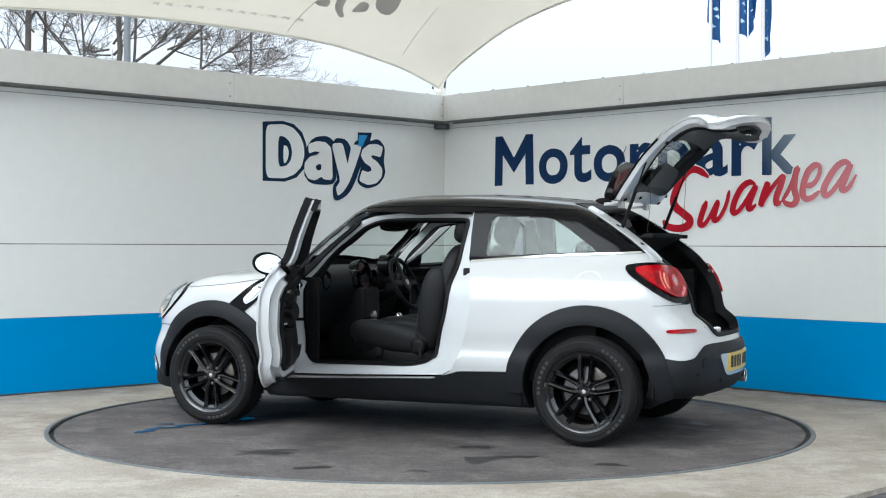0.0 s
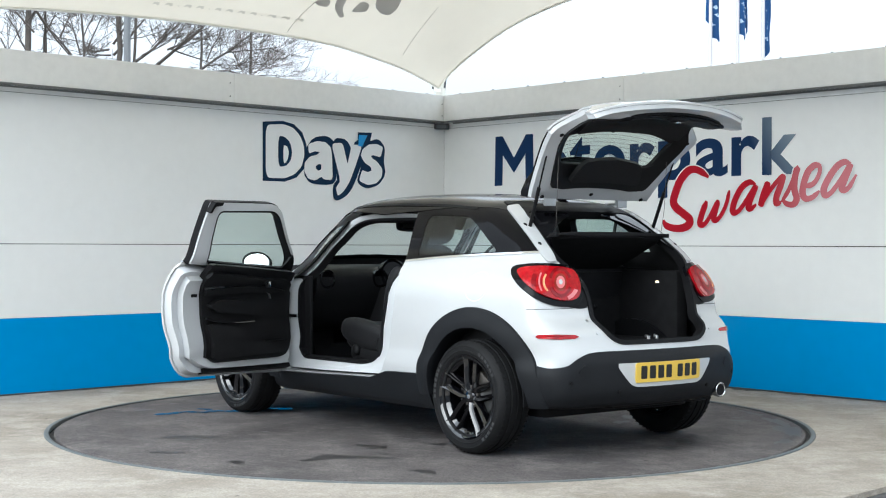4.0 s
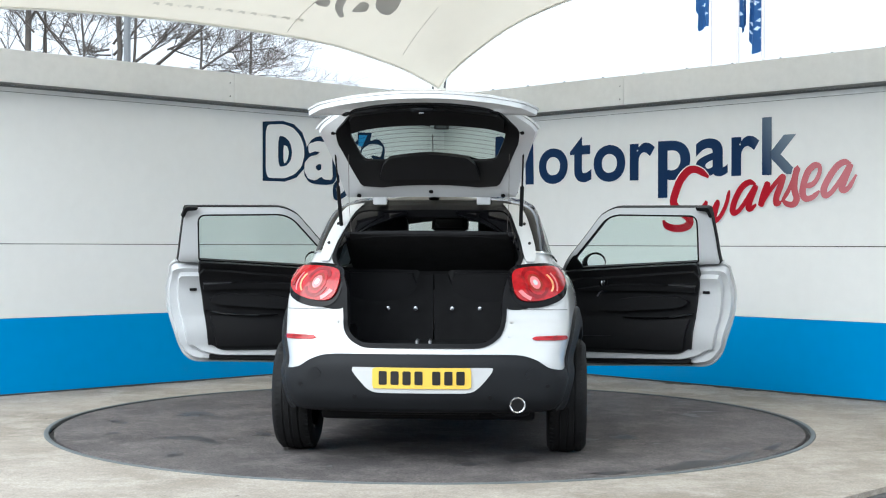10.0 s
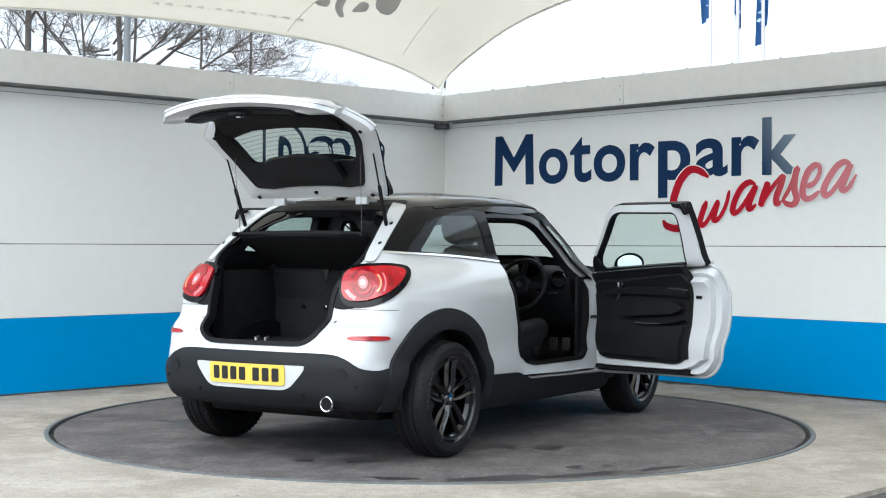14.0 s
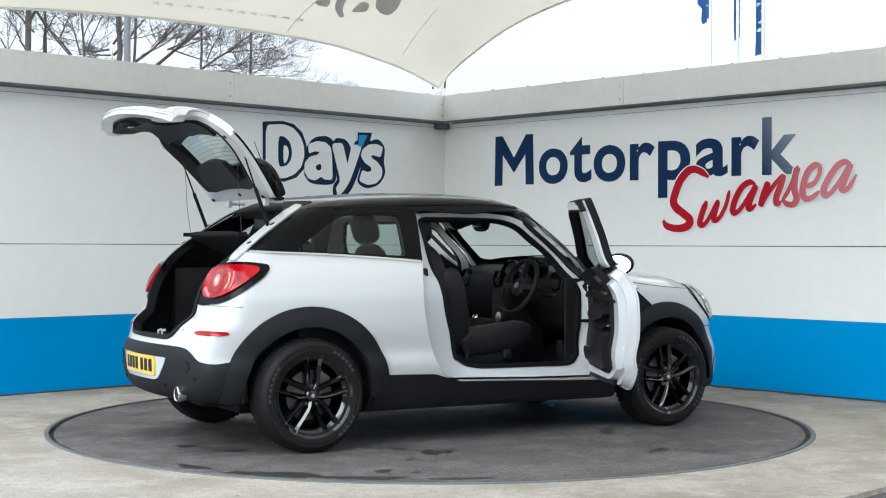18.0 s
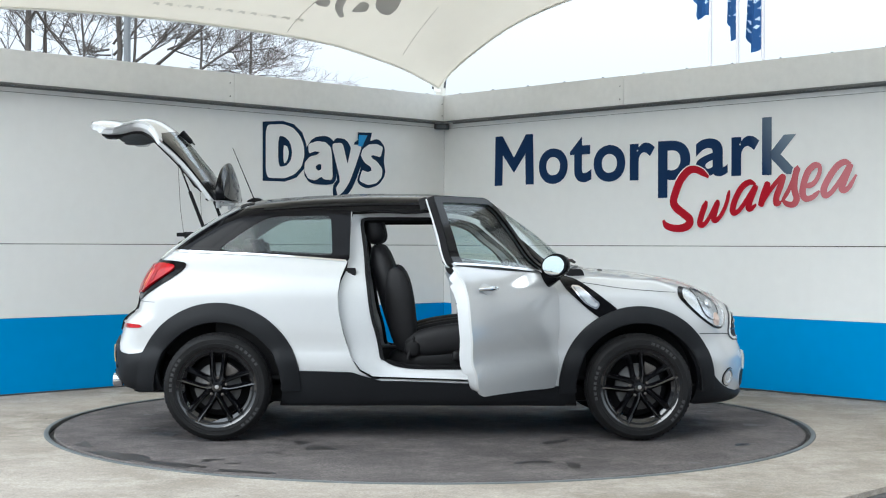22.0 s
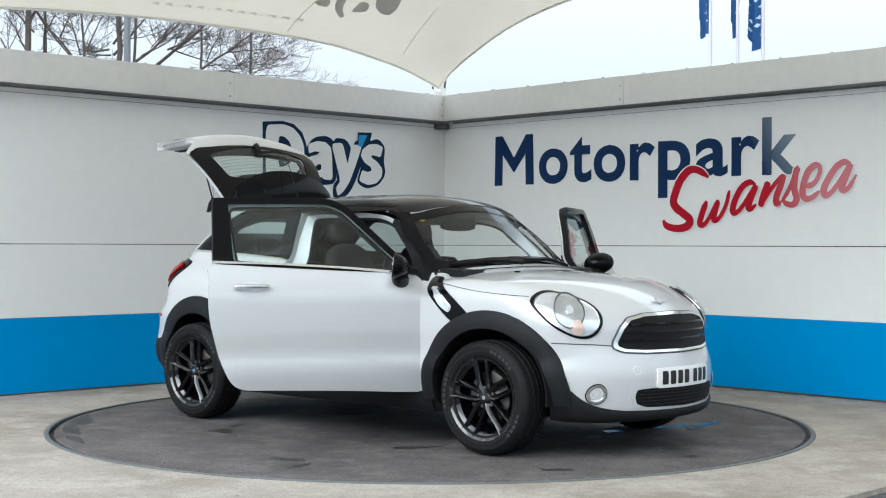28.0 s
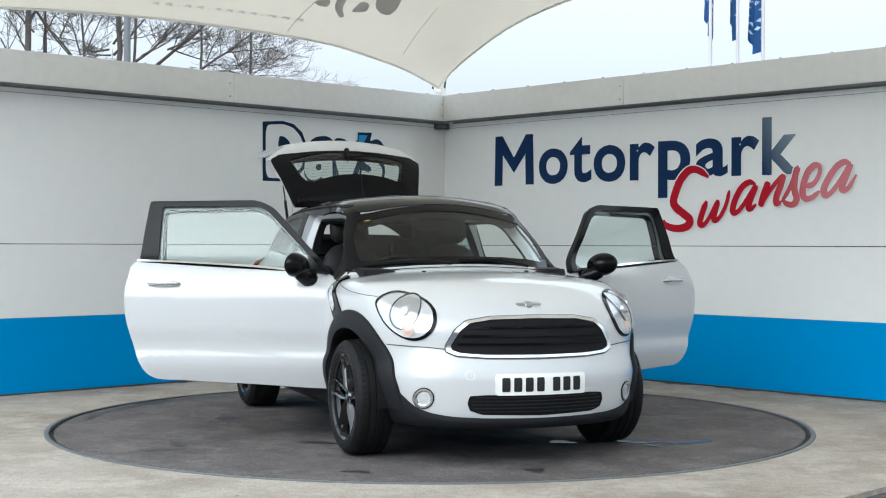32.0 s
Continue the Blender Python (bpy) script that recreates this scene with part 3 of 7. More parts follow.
LETTER_EDGES = [
    ("letter_one", [(-2.322, 2.308), (-2.095, 2.327), (-1.962, 2.304), (-1.868, 2.236), (-1.82, 2.134), (-1.806, 2.029), (-1.84, 1.906), (-1.934, 1.818), (-2.073, 1.777), (-2.32, 1.774)]),
    ("letter_two", [(-1.806, 2.097), (-1.718, 2.187), (-1.566, 2.211), (-1.468, 2.152), (-1.453, 1.793), (-1.585, 1.772), (-1.771, 1.782), (-1.839, 1.869)]),
    ("letter_three", [(-1.496, 2.194), (-1.326, 2.192), (-1.254, 2.071), (-1.197, 2.194), (-1.051, 2.19), (-1.232, 1.784), (-1.324, 1.673), (-1.466, 1.615), (-1.48, 1.749), (-1.41, 1.816)]),
    ("letter_four", [(-1.066, 2.168), (-0.919, 2.22), (-0.836, 2.146), (-0.858, 2.018), (-0.828, 1.891), (-0.917, 1.789), (-1.064, 1.751), (-1.181, 1.802), (-1.124, 1.924), (-1.124, 2.061)]),
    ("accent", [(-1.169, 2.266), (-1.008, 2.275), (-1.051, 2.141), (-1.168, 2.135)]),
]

sign_word = thing("wall_sign", "large navy serifless wall lettering, paled by painted glare at its end", "lettering")
sign_word.matrix_world = M_RIGHT
for ch, x0, x1, z0, z1 in MOTOR:
    if ch == "M":
        w, h = x1 - x0, z1 - z0
        shape = [(0, 0), (0.02, 1), (0.20, 1), (0.50, 0.55), (0.80, 1), (0.98, 1), (1, 0), (0.80, 0), (0.79, 0.62), (0.50, 0.25), (0.21, 0.62), (0.20, 0)]
        part("letter", prism_bm([(x0 + a * w, z0 + b * h) for a, b in shape], -0.003, -0.0045, "Y"), M_NAVY_GLARE, sign_word, smooth=False)
        continue
    under(fit_letter(ch, x0, x1, z0, z1, M_NAVY_GLARE, bold=0.022, depth=0.003), sign_word)
sign_town = thing("wall_sign", "slanted red script lettering on the wall, paled by painted glare at its end", "lettering")
sign_town.matrix_world = M_RIGHT
for k, (ch, pts) in enumerate(SWANSEA):
    big = ch == "S"
    step = 0.0026 * (k % 2)
    part("letter_edge", stroke_bm(pts, 0.104 if big else 0.084, -0.0050, -0.0055), M_VINYL_WHITE, sign_town, "pale outline behind the script letter", smooth=False)
    part("letter", stroke_bm(pts, 0.078 if big else 0.058, -0.0082 - step, -0.0087 - step), M_RED_GLARE, sign_town, smooth=False)


def grow(outline, d):
    """Move a closed outline outwards by d."""
    p = np.array(outline, float)
    area = np.sum(p[:, 0] * np.roll(p[:, 1], -1) - np.roll(p[:, 0], -1) * p[:, 1])
    t = np.roll(p, -1, 0) - np.roll(p, 1, 0)
    t /= np.linalg.norm(t, axis=1)[:, None] + 1e-9
    n = np.stack([t[:, 1], -t[:, 0]], 1) * (1 if area > 0 else -1)
    return p + n * d


def rounded(outline, per=6):
    """A closed smooth curve through the outline's points."""
    p = np.array(outline, float)
    n, out = len(p), []
    for i in range(n):
        a, b, c, d = p[i - 1], p[i], p[(i + 1) % n], p[(i + 2) % n]
        for k in range(per):
            u = k / per
            out.append(0.5 * (2 * b + (c - a) * u + (2 * a - 5 * b + 4 * c - d) * u * u + (3 * b - a - 3 * c + d) * u ** 3))
    return np.array(out)


logo = thing("wall_sign", "navy-edged white brand-name letters with a blue apostrophe on the wall", "sign")
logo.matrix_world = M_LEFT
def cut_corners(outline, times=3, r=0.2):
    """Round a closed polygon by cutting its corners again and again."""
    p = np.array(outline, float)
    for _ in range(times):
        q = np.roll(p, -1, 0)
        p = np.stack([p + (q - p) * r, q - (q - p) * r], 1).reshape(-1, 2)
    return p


for k, ((nm, pts), shape) in enumerate(zip(LETTER_EDGES, LETTER_FILLS)):
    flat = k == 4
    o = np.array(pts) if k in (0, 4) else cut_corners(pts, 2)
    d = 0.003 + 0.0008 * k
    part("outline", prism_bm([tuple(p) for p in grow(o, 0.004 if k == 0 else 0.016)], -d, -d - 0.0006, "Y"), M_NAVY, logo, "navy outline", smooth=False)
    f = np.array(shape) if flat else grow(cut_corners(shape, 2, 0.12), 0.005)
    part("fill", prism_bm([tuple(p) for p in f], -0.0085 - 0.0004 * k, -0.0089 - 0.0004 * k, "Y"), M_VINYL_BLUE if flat else M_VINYL_WHITE, logo, "sky blue apostrophe" if flat else "white fill", smooth=False)
for shape in LETTER_COUNTERS:
    part("inset", prism_bm([tuple(p) for p in cut_corners(shape, 2)], -0.0118, -0.0122, "Y"), M_NAVY, logo, "navy letter counter", smooth=False)
part("inset", prism_bm([tuple(p) for p in cut_corners([(-2.094, 2.109), (-2.048, 2.101), (-2.028, 2.045), (-2.047, 1.966), (-2.093, 1.927)], 2)], -0.0126, -0.0130, "Y"), M_VINYL_WHITE, logo, "white middle of the letter counter", smooth=False)

# ---------------------------------------------------------------- canopy
CAN_C = np.array([0.03, 4.95])
CAN_L = -np.array([math.cos(radians(44.74)), math.sin(radians(44.74))])
CAN_R = np.array([math.cos(radians(-47.28)), math.sin(radians(-47.28))])


def knots(x, xs, ys):
    """Smooth monotone interpolation through knots."""
    xs, ys = np.asarray(xs, float), np.asarray(ys, float)
    x = np.clip(np.asarray(x, float), xs[0], xs[-1])
    h = np.diff(xs)
    d = np.diff(ys) / h
    m = np.zeros(len(xs))
    m[0], m[-1] = d[0], d[-1]
    for i in range(1, len(xs) - 1):
        if d[i - 1] * d[i] > 0:
            w1, w2 = 2 * h[i] + h[i - 1], h[i] + 2 * h[i - 1]
            m[i] = (w1 + w2) / (w1 / d[i - 1] + w2 / d[i])
    i = np.clip(np.searchsorted(xs, x, side="right") - 1, 0, len(xs) - 2)
    t = (x - xs[i]) / h[i]
    return ((2 * t ** 3 - 3 * t ** 2 + 1) * ys[i] + (t ** 3 - 2 * t ** 2 + t) * h[i] * m[i] + (-2 * t ** 3 + 3 * t ** 2) * ys[i + 1] + (t ** 3 - t ** 2) * h[i] * m[i + 1])


def canopy_z(u, v):
    zl = knots(u, [0, 0.41, 0.68, 1.05, 1.42, 2.1, 2.9, 3.6, 4.4, 4.9, 6.2], [2.80, 2.93, 2.99, 3.05, 3.10, 3.13, 3.135, 3.12, 3.08, 3.04, 2.80])
    zr = knots(v, [0, 0.12, 0.53, 0.92, 1.3, 1.79, 2.5, 3.5, 6, 9.0], [2.80, 2.90, 3.12, 3.28, 3.39, 3.48, 3.56, 3.60, 3.45, 2.80])
    return zl + zr - 2.80 + 0.02 * u * v


def canopy_point(u, v, lift=0.0):
    p = CAN_C + u * CAN_L + v * CAN_R
    return (p[0], p[1], float(canopy_z(u, v)) + lift)


canopy = thing("canopy", "cream tensile membrane canopy stretched over the turntable", "canopy")
# right-hand reach runs on out of view, lengthened to shade the floor
NU = 56
cv, cf = [], []
for lift in (0.0, 0.004):
    for i in range(NU + 1):
        for j in range(NU + 1):
            cv.append(canopy_point(6.2 * (i / NU) ** 1.3, 9.0 * (j / NU) ** 1.5, lift))
W1 = NU + 1
for i in range(NU):
    for j in range(NU):
        a = i * W1 + j
        cf.append((a, a + 1, a + W1 + 1, a + W1))
        b = a + W1 * W1
        cf.append((b, b + W1, b + W1 + 1, b + 1))
under(mesh_object("membrane", cv, cf, M_CANOPY), canopy)
us = [6.2 * (i / 40) ** 1.3 for i in range(41)]
part("edge_cable", tube_bm([canopy_point(u, 0, -0.006) for u in us], 0.011, 6), M_STEEL_WHITE, canopy, "pale edge hem")
part("edge_cable", tube_bm([canopy_point(0, u * 9.0 / 6.2, -0.006) for u in us], 0.011, 6), M_STEEL_WHITE, canopy, "pale edge hem")
for a, b in (((0.6, 0.11), (0.75, 0.78)), ((1.99, 0.03), (1.94, 0.4))):
    pts = [canopy_point(a[0] + (b[0] - a[0]) * s / 12, a[1] + (b[1] - a[1]) * s / 12, -0.004) for s in range(13)]
    part("seam", tube_bm(pts, 0.0028, 5), M_CANOPY_PRINT, canopy, "welded membrane seam")
def print_patch(outline, mat, lab):
    """A plain patch of the print that shows through the membrane; outline in the membrane's own metres."""
    o = np.array(outline, float)
    c = o.mean(0)
    vs = [canopy_point(*(c + (p - c) * k), -0.003) for k in (1.0, 0.5) for p in o] + [canopy_point(*c, -0.003)]
    n = len(o)
    fs = [(k, (k + 1) % n, n + (k + 1) % n, n + k) for k in range(n)] + [(n + k, n + (k + 1) % n, 2 * n) for k in range(n)]
    under(mesh_object("print_patch", vs, fs, mat), canopy, lab)
# a line of small marks, faint through the membrane
u = 3.50
for w in (0.075, 0.085, 0.02, 0.08, 0.08, 0.02, 0.07, 0.08, 0.085, 0.08, 0.02, 0.11, 0.11, 0.11):
    v0 = 0.105 + 0.028 * (3.5 - u)
    h = 0.026 if w > 0.03 else 0.008
    print_patch([(u, v0), (u - w * 0.25, v0 + h), (u - w * 0.85, v0 + h), (u - w, v0 + 0.004), (u - w * 0.8, v0 - 0.004), (u - w * 0.45, v0 + h * 0.35)], M_CANOPY_PRINT, "faint grey print mark")
    u -= w + 0.045
# larger grey blocks of the mark beside it
for o in ([(1.17, 0.75), (1.09, 0.57), (1.10, 0.47), (1.19, 0.45), (1.31, 0.50), (1.40, 0.64), (1.36, 0.74)], [(1.50, 0.37), (1.50, 0.53), (1.39, 0.52), (1.34, 0.42), (1.43, 0.38)],
          [(1.76, 0.49), (1.70, 0.37), (1.56, 0.27), (1.51, 0.29), (1.62, 0.39), (1.66, 0.52)], [(1.95, 0.38), (1.91, 0.47), (1.79, 0.44), (1.77, 0.36), (1.86, 0.35)]):
    print_patch([tuple(p) for p in cut_corners(o, 2)], M_CANOPY_PRINT2, "grey print block")

mast = thing("canopy_mast", "white painted steel mast holding the canopy corner", "mast")
part("post", tube_bm([(0.05, 5.42, -0.03), (0.05, 5.42, 2.3), (0.05, 5.34, 2.72), (0.055, 5.22, 2.96), (0.10, 4.98, 3.16), (0.16, 4.62, 3.40), (0.24, 4.1, 3.74), (0.32, 3.5, 4.1)], [0.06, 0.06, 0.055, 0.052, 0.05, 0.048, 0.045, 0.045], 14), M_STEEL_WHITE, mast)
part("bracket", box_bm(-0.02, 0.05, 5.0, 5.25, 2.79, 2.83, 0.005), M_STEEL_WHITE, mast)
part("shackle", tube_bm([(-0.03, 5.05, 2.80), (-0.01, 5.02, 2.90), (0.0, 5.0, 2.99)], 0.012, 6), M_GAP, mast, "dark weathered shackle")
part("shackle", tube_bm([(0.09, 5.05, 2.81), (0.10, 5.02, 2.90), (0.115, 5.0, 2.99)], 0.012, 6), M_GAP, mast, "dark weathered shackle")
part("strut", tube_bm([(0.10, 4.97, 3.19), (0.85, 4.3, 3.54), (1.5, 3.6, 3.86)], 0.016, 8), M_STEEL_WHITE, mast)

# ---------------------------------------------------------------- beyond the walls
def px_dir(x, y):
    """Direction from the viewpoint over the wall's top, by bearing and rise."""
    return Vector(((x - 784) / 2519.5, 1.0, (434 - y) / 2519.5))


def at_depth(x, y, d):
    return EYE + px_dir(x, y) * d


def branch_set(bm, p0, p1, r0, r1, rng, depth, twigs):
    """A crooked limb with smaller limbs and twigs off it."""
    p0, p1 = Vector(p0), Vector(p1)
    n = max(3, int((p1 - p0).length / 0.35))
    pts, rad = [], []
    for i in range(n + 1):
        s = i / n
        j = 0.05 * (p1 - p0).length * (1 if 0 < i < n else 0)
        pts.append(p0.lerp(p1, s) + Vector((rng.uniform(-j, j), rng.uniform(-j, j), rng.uniform(-j, j))) * 0.6)
        rad.append(r0 + (r1 - r0) * s)
    tube_bm(pts, rad, 6 if r0 > 0.03 else 4, bm)
    if depth <= 0:
        return
    length = (p1 - p0).length
    axis = (p1 - p0).normalized()
    for k in range(twigs):
        s = rng.uniform(0.2, 1.0)
        base = p0.lerp(p1, s)
        side = Vector((rng.uniform(-1, 1), rng.uniform(-0.6, 0.6), rng.uniform(-0.35, 0.8)))
        dirn = (axis * 0.7 + side).normalized()
        ln = length * rng.uniform(0.40, 0.75)
        rr = (r0 + (r1 - r0) * s) * rng.uniform(0.35, 0.55)
        branch_set(bm, base, base + dirn * ln, max(rr, 0.0036), max(rr * 0.3, 0.0016), rng, depth - 1, twigs - 1 if twigs > 4 else twigs)


def tree(label, depth, trunk, limbs, seed, levels=3, twigs=6, mat=None):
    """trunk: bearing at the ground and higher up, and thickness; limbs likewise."""
    rng = random.Random(seed)
    t = thing("tree", label, "tree", "bare trees behind the wall")
    (xa, xb, r) = trunk
    base = at_depth(xa, 434, depth)
    base.z = -0.03
    top = at_depth(xb, -40, depth)
    loc = Vector((base.x, base.y, -0.03))
    t.location = loc
    bm = bmesh.new()
    n = 9
    pts = [base.lerp(top, i / n) + Vector((rng.uniform(-0.05, 0.05), rng.uniform(-0.05, 0.05), 0)) - loc for i in range(n + 1)]
    tube_bm(pts, [r * (1.25 - 0.5 * i / n) for i in range(n + 1)], 9, bm)
    part("trunk", bm, M_BARK, t)
    for x0, y0, x1, y1, rr in limbs:
        b2 = bmesh.new()
        off = rng.uniform(-0.4, 0.4)
        branch_set(b2, at_depth(x0, y0, depth + off) - loc, at_depth(x1, y1, depth + off + rng.uniform(-0.5, 0.5)) - loc, rr, rr * 0.45, rng, levels, twigs)
        part("limb", b2, mat or M_BARK, t)
    return t


tree("bare winter tree with a thick dark trunk", 24, (56, 46, 0.062), [(58, 110, 8, 25, 0.016), (62, 20, 122, 100, 0.026), (60, 60, 5, 0, 0.02), (50, 40, 100, -20, 0.03), (60, 180, 0, 70, 0.03)], 3)
tree("bare winter tree with slanting dark limbs", 25, (128, 66, 0.024), [(78, 100, 80, 20, 0.020), (126, 100, 60, 20, 0.02), (82, 60, 110, 0, 0.02), (105, 70, 130, 10, 0.02)], 11)
tree("slim bare winter tree", 23, (139, 148, 0.022), [(140, 120, 180, 30, 0.016), (142, 100, 120, 25, 0.014), (146, 70, 175, 10, 0.012)], 21)
tree("bare winter tree with a forked leaning trunk", 24.5, (182, 214, 0.055), [(200, 100, 262, 28, 0.026), (192, 90, 160, 95, 0.02), (200, 80, 235, 25, 0.03), (195, 100, 165, 100, 0.018), (205, 60, 240, 10, 0.02)], 33)
tree("bare winter tree with long slanting limbs", 25.5, (236, 236, 0.03), [(238, 112, 322, 38, 0.028), (276, 118, 368, 40, 0.034), (295, 90, 365, 52, 0.02), (300, 88, 370, 112, 0.018), (250, 100, 300, 75, 0.016)], 45, 3, 7)
tree("bare tree with fine pale spreading twigs", 30, (352, 352, 0.03), [(355, 125, 455, 58, 0.026), (360, 118, 440, 118, 0.016), (365, 110, 395, 40, 0.016), (370, 128, 470, 135, 0.015), (400, 95, 490, 85, 0.014)], 57, 3, 7)
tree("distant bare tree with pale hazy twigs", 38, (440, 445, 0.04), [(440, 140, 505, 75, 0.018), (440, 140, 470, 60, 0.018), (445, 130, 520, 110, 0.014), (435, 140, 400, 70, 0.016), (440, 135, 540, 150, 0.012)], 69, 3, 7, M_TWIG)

post = thing("lamp_post", "plain grey galvanised lamp post behind the wall", "lamp post")
pb = at_depth(224, 434, 21)
post.location = (pb.x, pb.y, -0.03)
part("column", lathe_bm([(0.075, 0), (0.075, 1.0), (0.060, 1.1), (0.053, 3.5), (0.045, 9.0)], "Z", 16), M_POLE, post)
part("base_plate", box_bm(-0.16, 0.16, -0.16, 0.16, 0, 0.03, 0.005), M_POLE, post)

FLAG_DEPTH = 38.0
flags = []
for k, (px, label) in enumerate(((1256, "tall white flagpole with a drooping blue flag"), (1304, "tall white flagpole with a furled blue flag"), (1349, "tall white flagpole with a long blue flag"))):
    fp = thing("flagpole", label, "flagpole", "row of flagpoles")
    p = at_depth(px, 434, FLAG_DEPTH)
    fp.location = (p.x, p.y, -0.03)
    part("pole", lathe_bm([(0.06, 0), (0.055, 3), (0.045, 8), (0.035, 10.2)], "Z", 12), M_POLE_WHITE, fp)
    pieces = []
    for piece in range(2):
        def cloth(x, z, side):
            """Where the cloth hangs: x out from the hoist, z up from its lower hem."""
            hem = 0.10 * (1 - x / 0.36) if piece == 0 else 0.62 * (x / 0.36)
            return (x, 0.075 * math.sin(17 * x + 1.3 * z + k + piece * 1.7) * min(1, 12 * x) + side, z + (1 - z / 3.2) * (hem + 0.04 * math.sin(9 * x + k)))
        vs, fs = [], []
        nx, nz = 7, 14
        for side in (-0.004, 0.004):
            vs += [cloth(0.36 * i / nx, 3.2 * j / nz, side) for i in range(nx + 1) for j in range(nz + 1)]
        w = (nx + 1) * (nz + 1)
        for i in range(nx):
            for j in range(nz):
                a = i * (nz + 1) + j
                fs += [(a, a + 1, a + nz + 2, a + nz + 1), (a + w, a + w + nz + 1, a + w + nz + 2, a + w + 1)]
        ob = under(mesh_object("flag", vs, fs, M_FLAG), fp, "blue cloth half of the flag")
        pieces.append(ob)
        for b in range(6):
            z0, x0 = 0.36 + 0.24 * b + 0.04 * (b % 2), 0.11 + 0.05 * ((b * 5 + piece) % 3)
            for side in (-0.009, 0.009):
                mk = [cloth(x0 + 0.075 * math.cos(q * math.pi / 4) * (0.6 if q % 2 else 1), z0 + 0.06 * math.sin(q * math.pi / 4) * (0.6 if q % 2 else 1), side) for q in range(8)]
                under(mesh_object("print", mk, [range(8)], M_FLAG_LIGHT, smooth=False), ob, "pale emblem patch on the cloth")
    flags.append(pieces)


# ---------------------------------------------------------------- the car: surface of its closed body
# x forward from the middle of the wheelbase, y to its left, z up; metres
def smooth(a, b, x):
    t = np.clip((x - a) / (b - a), 0, 1)
    return t * t * (3 - 2 * t)


def half_width(x, z):
    low = knots(z, [0.10, 0.20, 0.28, 0.36, 0.44, 0.49, 0.56, 0.70, 0.88, 0.98, 1.04, 1.085, 1.12, 1.25, 1.40, 1.60],
                [0.70, 0.765, 0.80, 0.826, 0.846, 0.852, 0.8385, 0.854, 0.846, 0.815, 0.775, 0.728, 0.704, 0.662, 0.606, 0.52])
    front = 0.115 * np.clip((x - 0.95) / 0.8, 0, 2) ** 2.2
    rear = 0.075 * np.clip((-x - 0.85) / 0.85, 0, 2) ** 2.0
    return low - front - rear


def top_height(x, y):
    shift = 0.15 * (np.abs(y) / 0.7) ** 2.2 * smooth(0.05, 0.45, x) * (1 - smooth(1.1, 1.5, x))
    xs = x + shift
    z = knots(xs, [-2.3, -1.5, -1.25, -0.94, -0.6, -0.3, 0.0, 0.2, 0.34, 0.44, 0.55, 0.72, 0.86, 0.97, 1.03, 1.10, 1.32, 1.61, 1.80, 1.92, 2.02, 2.3],
              [1.20, 1.41, 1.455, 1.492, 1.515, 1.524, 1.522, 1.508, 1.486, 1.455, 1.385, 1.265, 1.145, 1.066, 1.047, 1.042, 1.025, 0.980, 0.930, 0.874, 0.802, 0.55])
    roof = 1 - smooth(0.6, 1.1, x)
    return z - (0.050 * roof * (y / 0.55) ** 2 + 0.035 * (1 - roof) * (y / 0.7) ** 2)


def front_x(y, z):
    x = knots(z, [0.05, 0.18, 0.24, 0.32, 0.46, 0.54, 0.60, 0.64, 0.73, 0.80, 0.86, 0.92, 1.1],
              [1.90, 2.02, 2.065, 2.085, 2.095, 2.075, 2.050, 2.040, 2.032, 2.002, 1.945, 1.86, 1.6])
    return x - 0.54 * np.abs(y) ** 2.05


def rear_x(y, z):
    x = knots(z, [0.05, 0.22, 0.30, 0.40, 0.56, 0.60, 0.66, 0.71, 0.745, 0.785, 0.87, 0.95, 1.05, 1.13, 1.21, 1.29, 1.37, 1.45, 1.6],
              [-1.70, -1.87, -1.955, -1.995, -2.0, -1.985, -1.966, -1.952, -1.918, -1.872, -1.852, -1.825, -1.765, -1.69, -1.585, -1.465, -1.345, -1.235, -1.06])
    return x + 0.24 * y ** 2


def smax(a, b, r):
    h = np.maximum(r - np.abs(a - b), 0)
    return np.maximum(a, b) + h * h / (4 * r)


def body_f(p):
    """Below zero inside the closed body, about the distance outside."""
    x, y, z = p[:, 0], p[:, 1], p[:, 2]
    ay = np.abs(y)
    e = 0.01
    w = half_width(x, z)
    wz = (half_width(x, z + e) - w) / e
    side = (ay - w) / np.sqrt(1 + wz ** 2)
    t = top_height(x, ay)
    tx = (top_height(x + e, ay) - t) / e
    top = (z - t) / np.sqrt(1 + np.minimum(tx ** 2, 4))
    fx = front_x(ay, z)
    fz = (front_x(ay, z + e) - fx) / e
    front = (x - fx) / np.sqrt(1 + fz ** 2 + (1.1 * ay) ** 2)
    rx = rear_x(ay, z)
    rz = (rear_x(ay, z + e) - rx) / e
    rear = (rx - x) / np.sqrt(1 + rz ** 2)
    f = smax(side, top, 0.075)
    f = smax(f, front, 0.10)
    f = smax(f, rear, 0.085)
    return smax(f, 0.20 + 0.085 * smooth(-1.0, -1.65, x) - z, 0.06)


def meet(o, d, reach, off=0.0, fn=None):
    """Where rays from inside leave the surface at the distance off."""
    fn = fn or body_f
    o, d = np.asarray(o, float), np.asarray(d, float)
    lo, hi = np.zeros(len(o)), np.full(len(o), float(reach))
    for _ in range(19):
        mid = (lo + hi) / 2
        ins = fn(o + d * mid[:, None]) < off
        lo, hi = np.where(ins, mid, lo), np.where(ins, hi, mid)
    return o + d * hi[:, None]


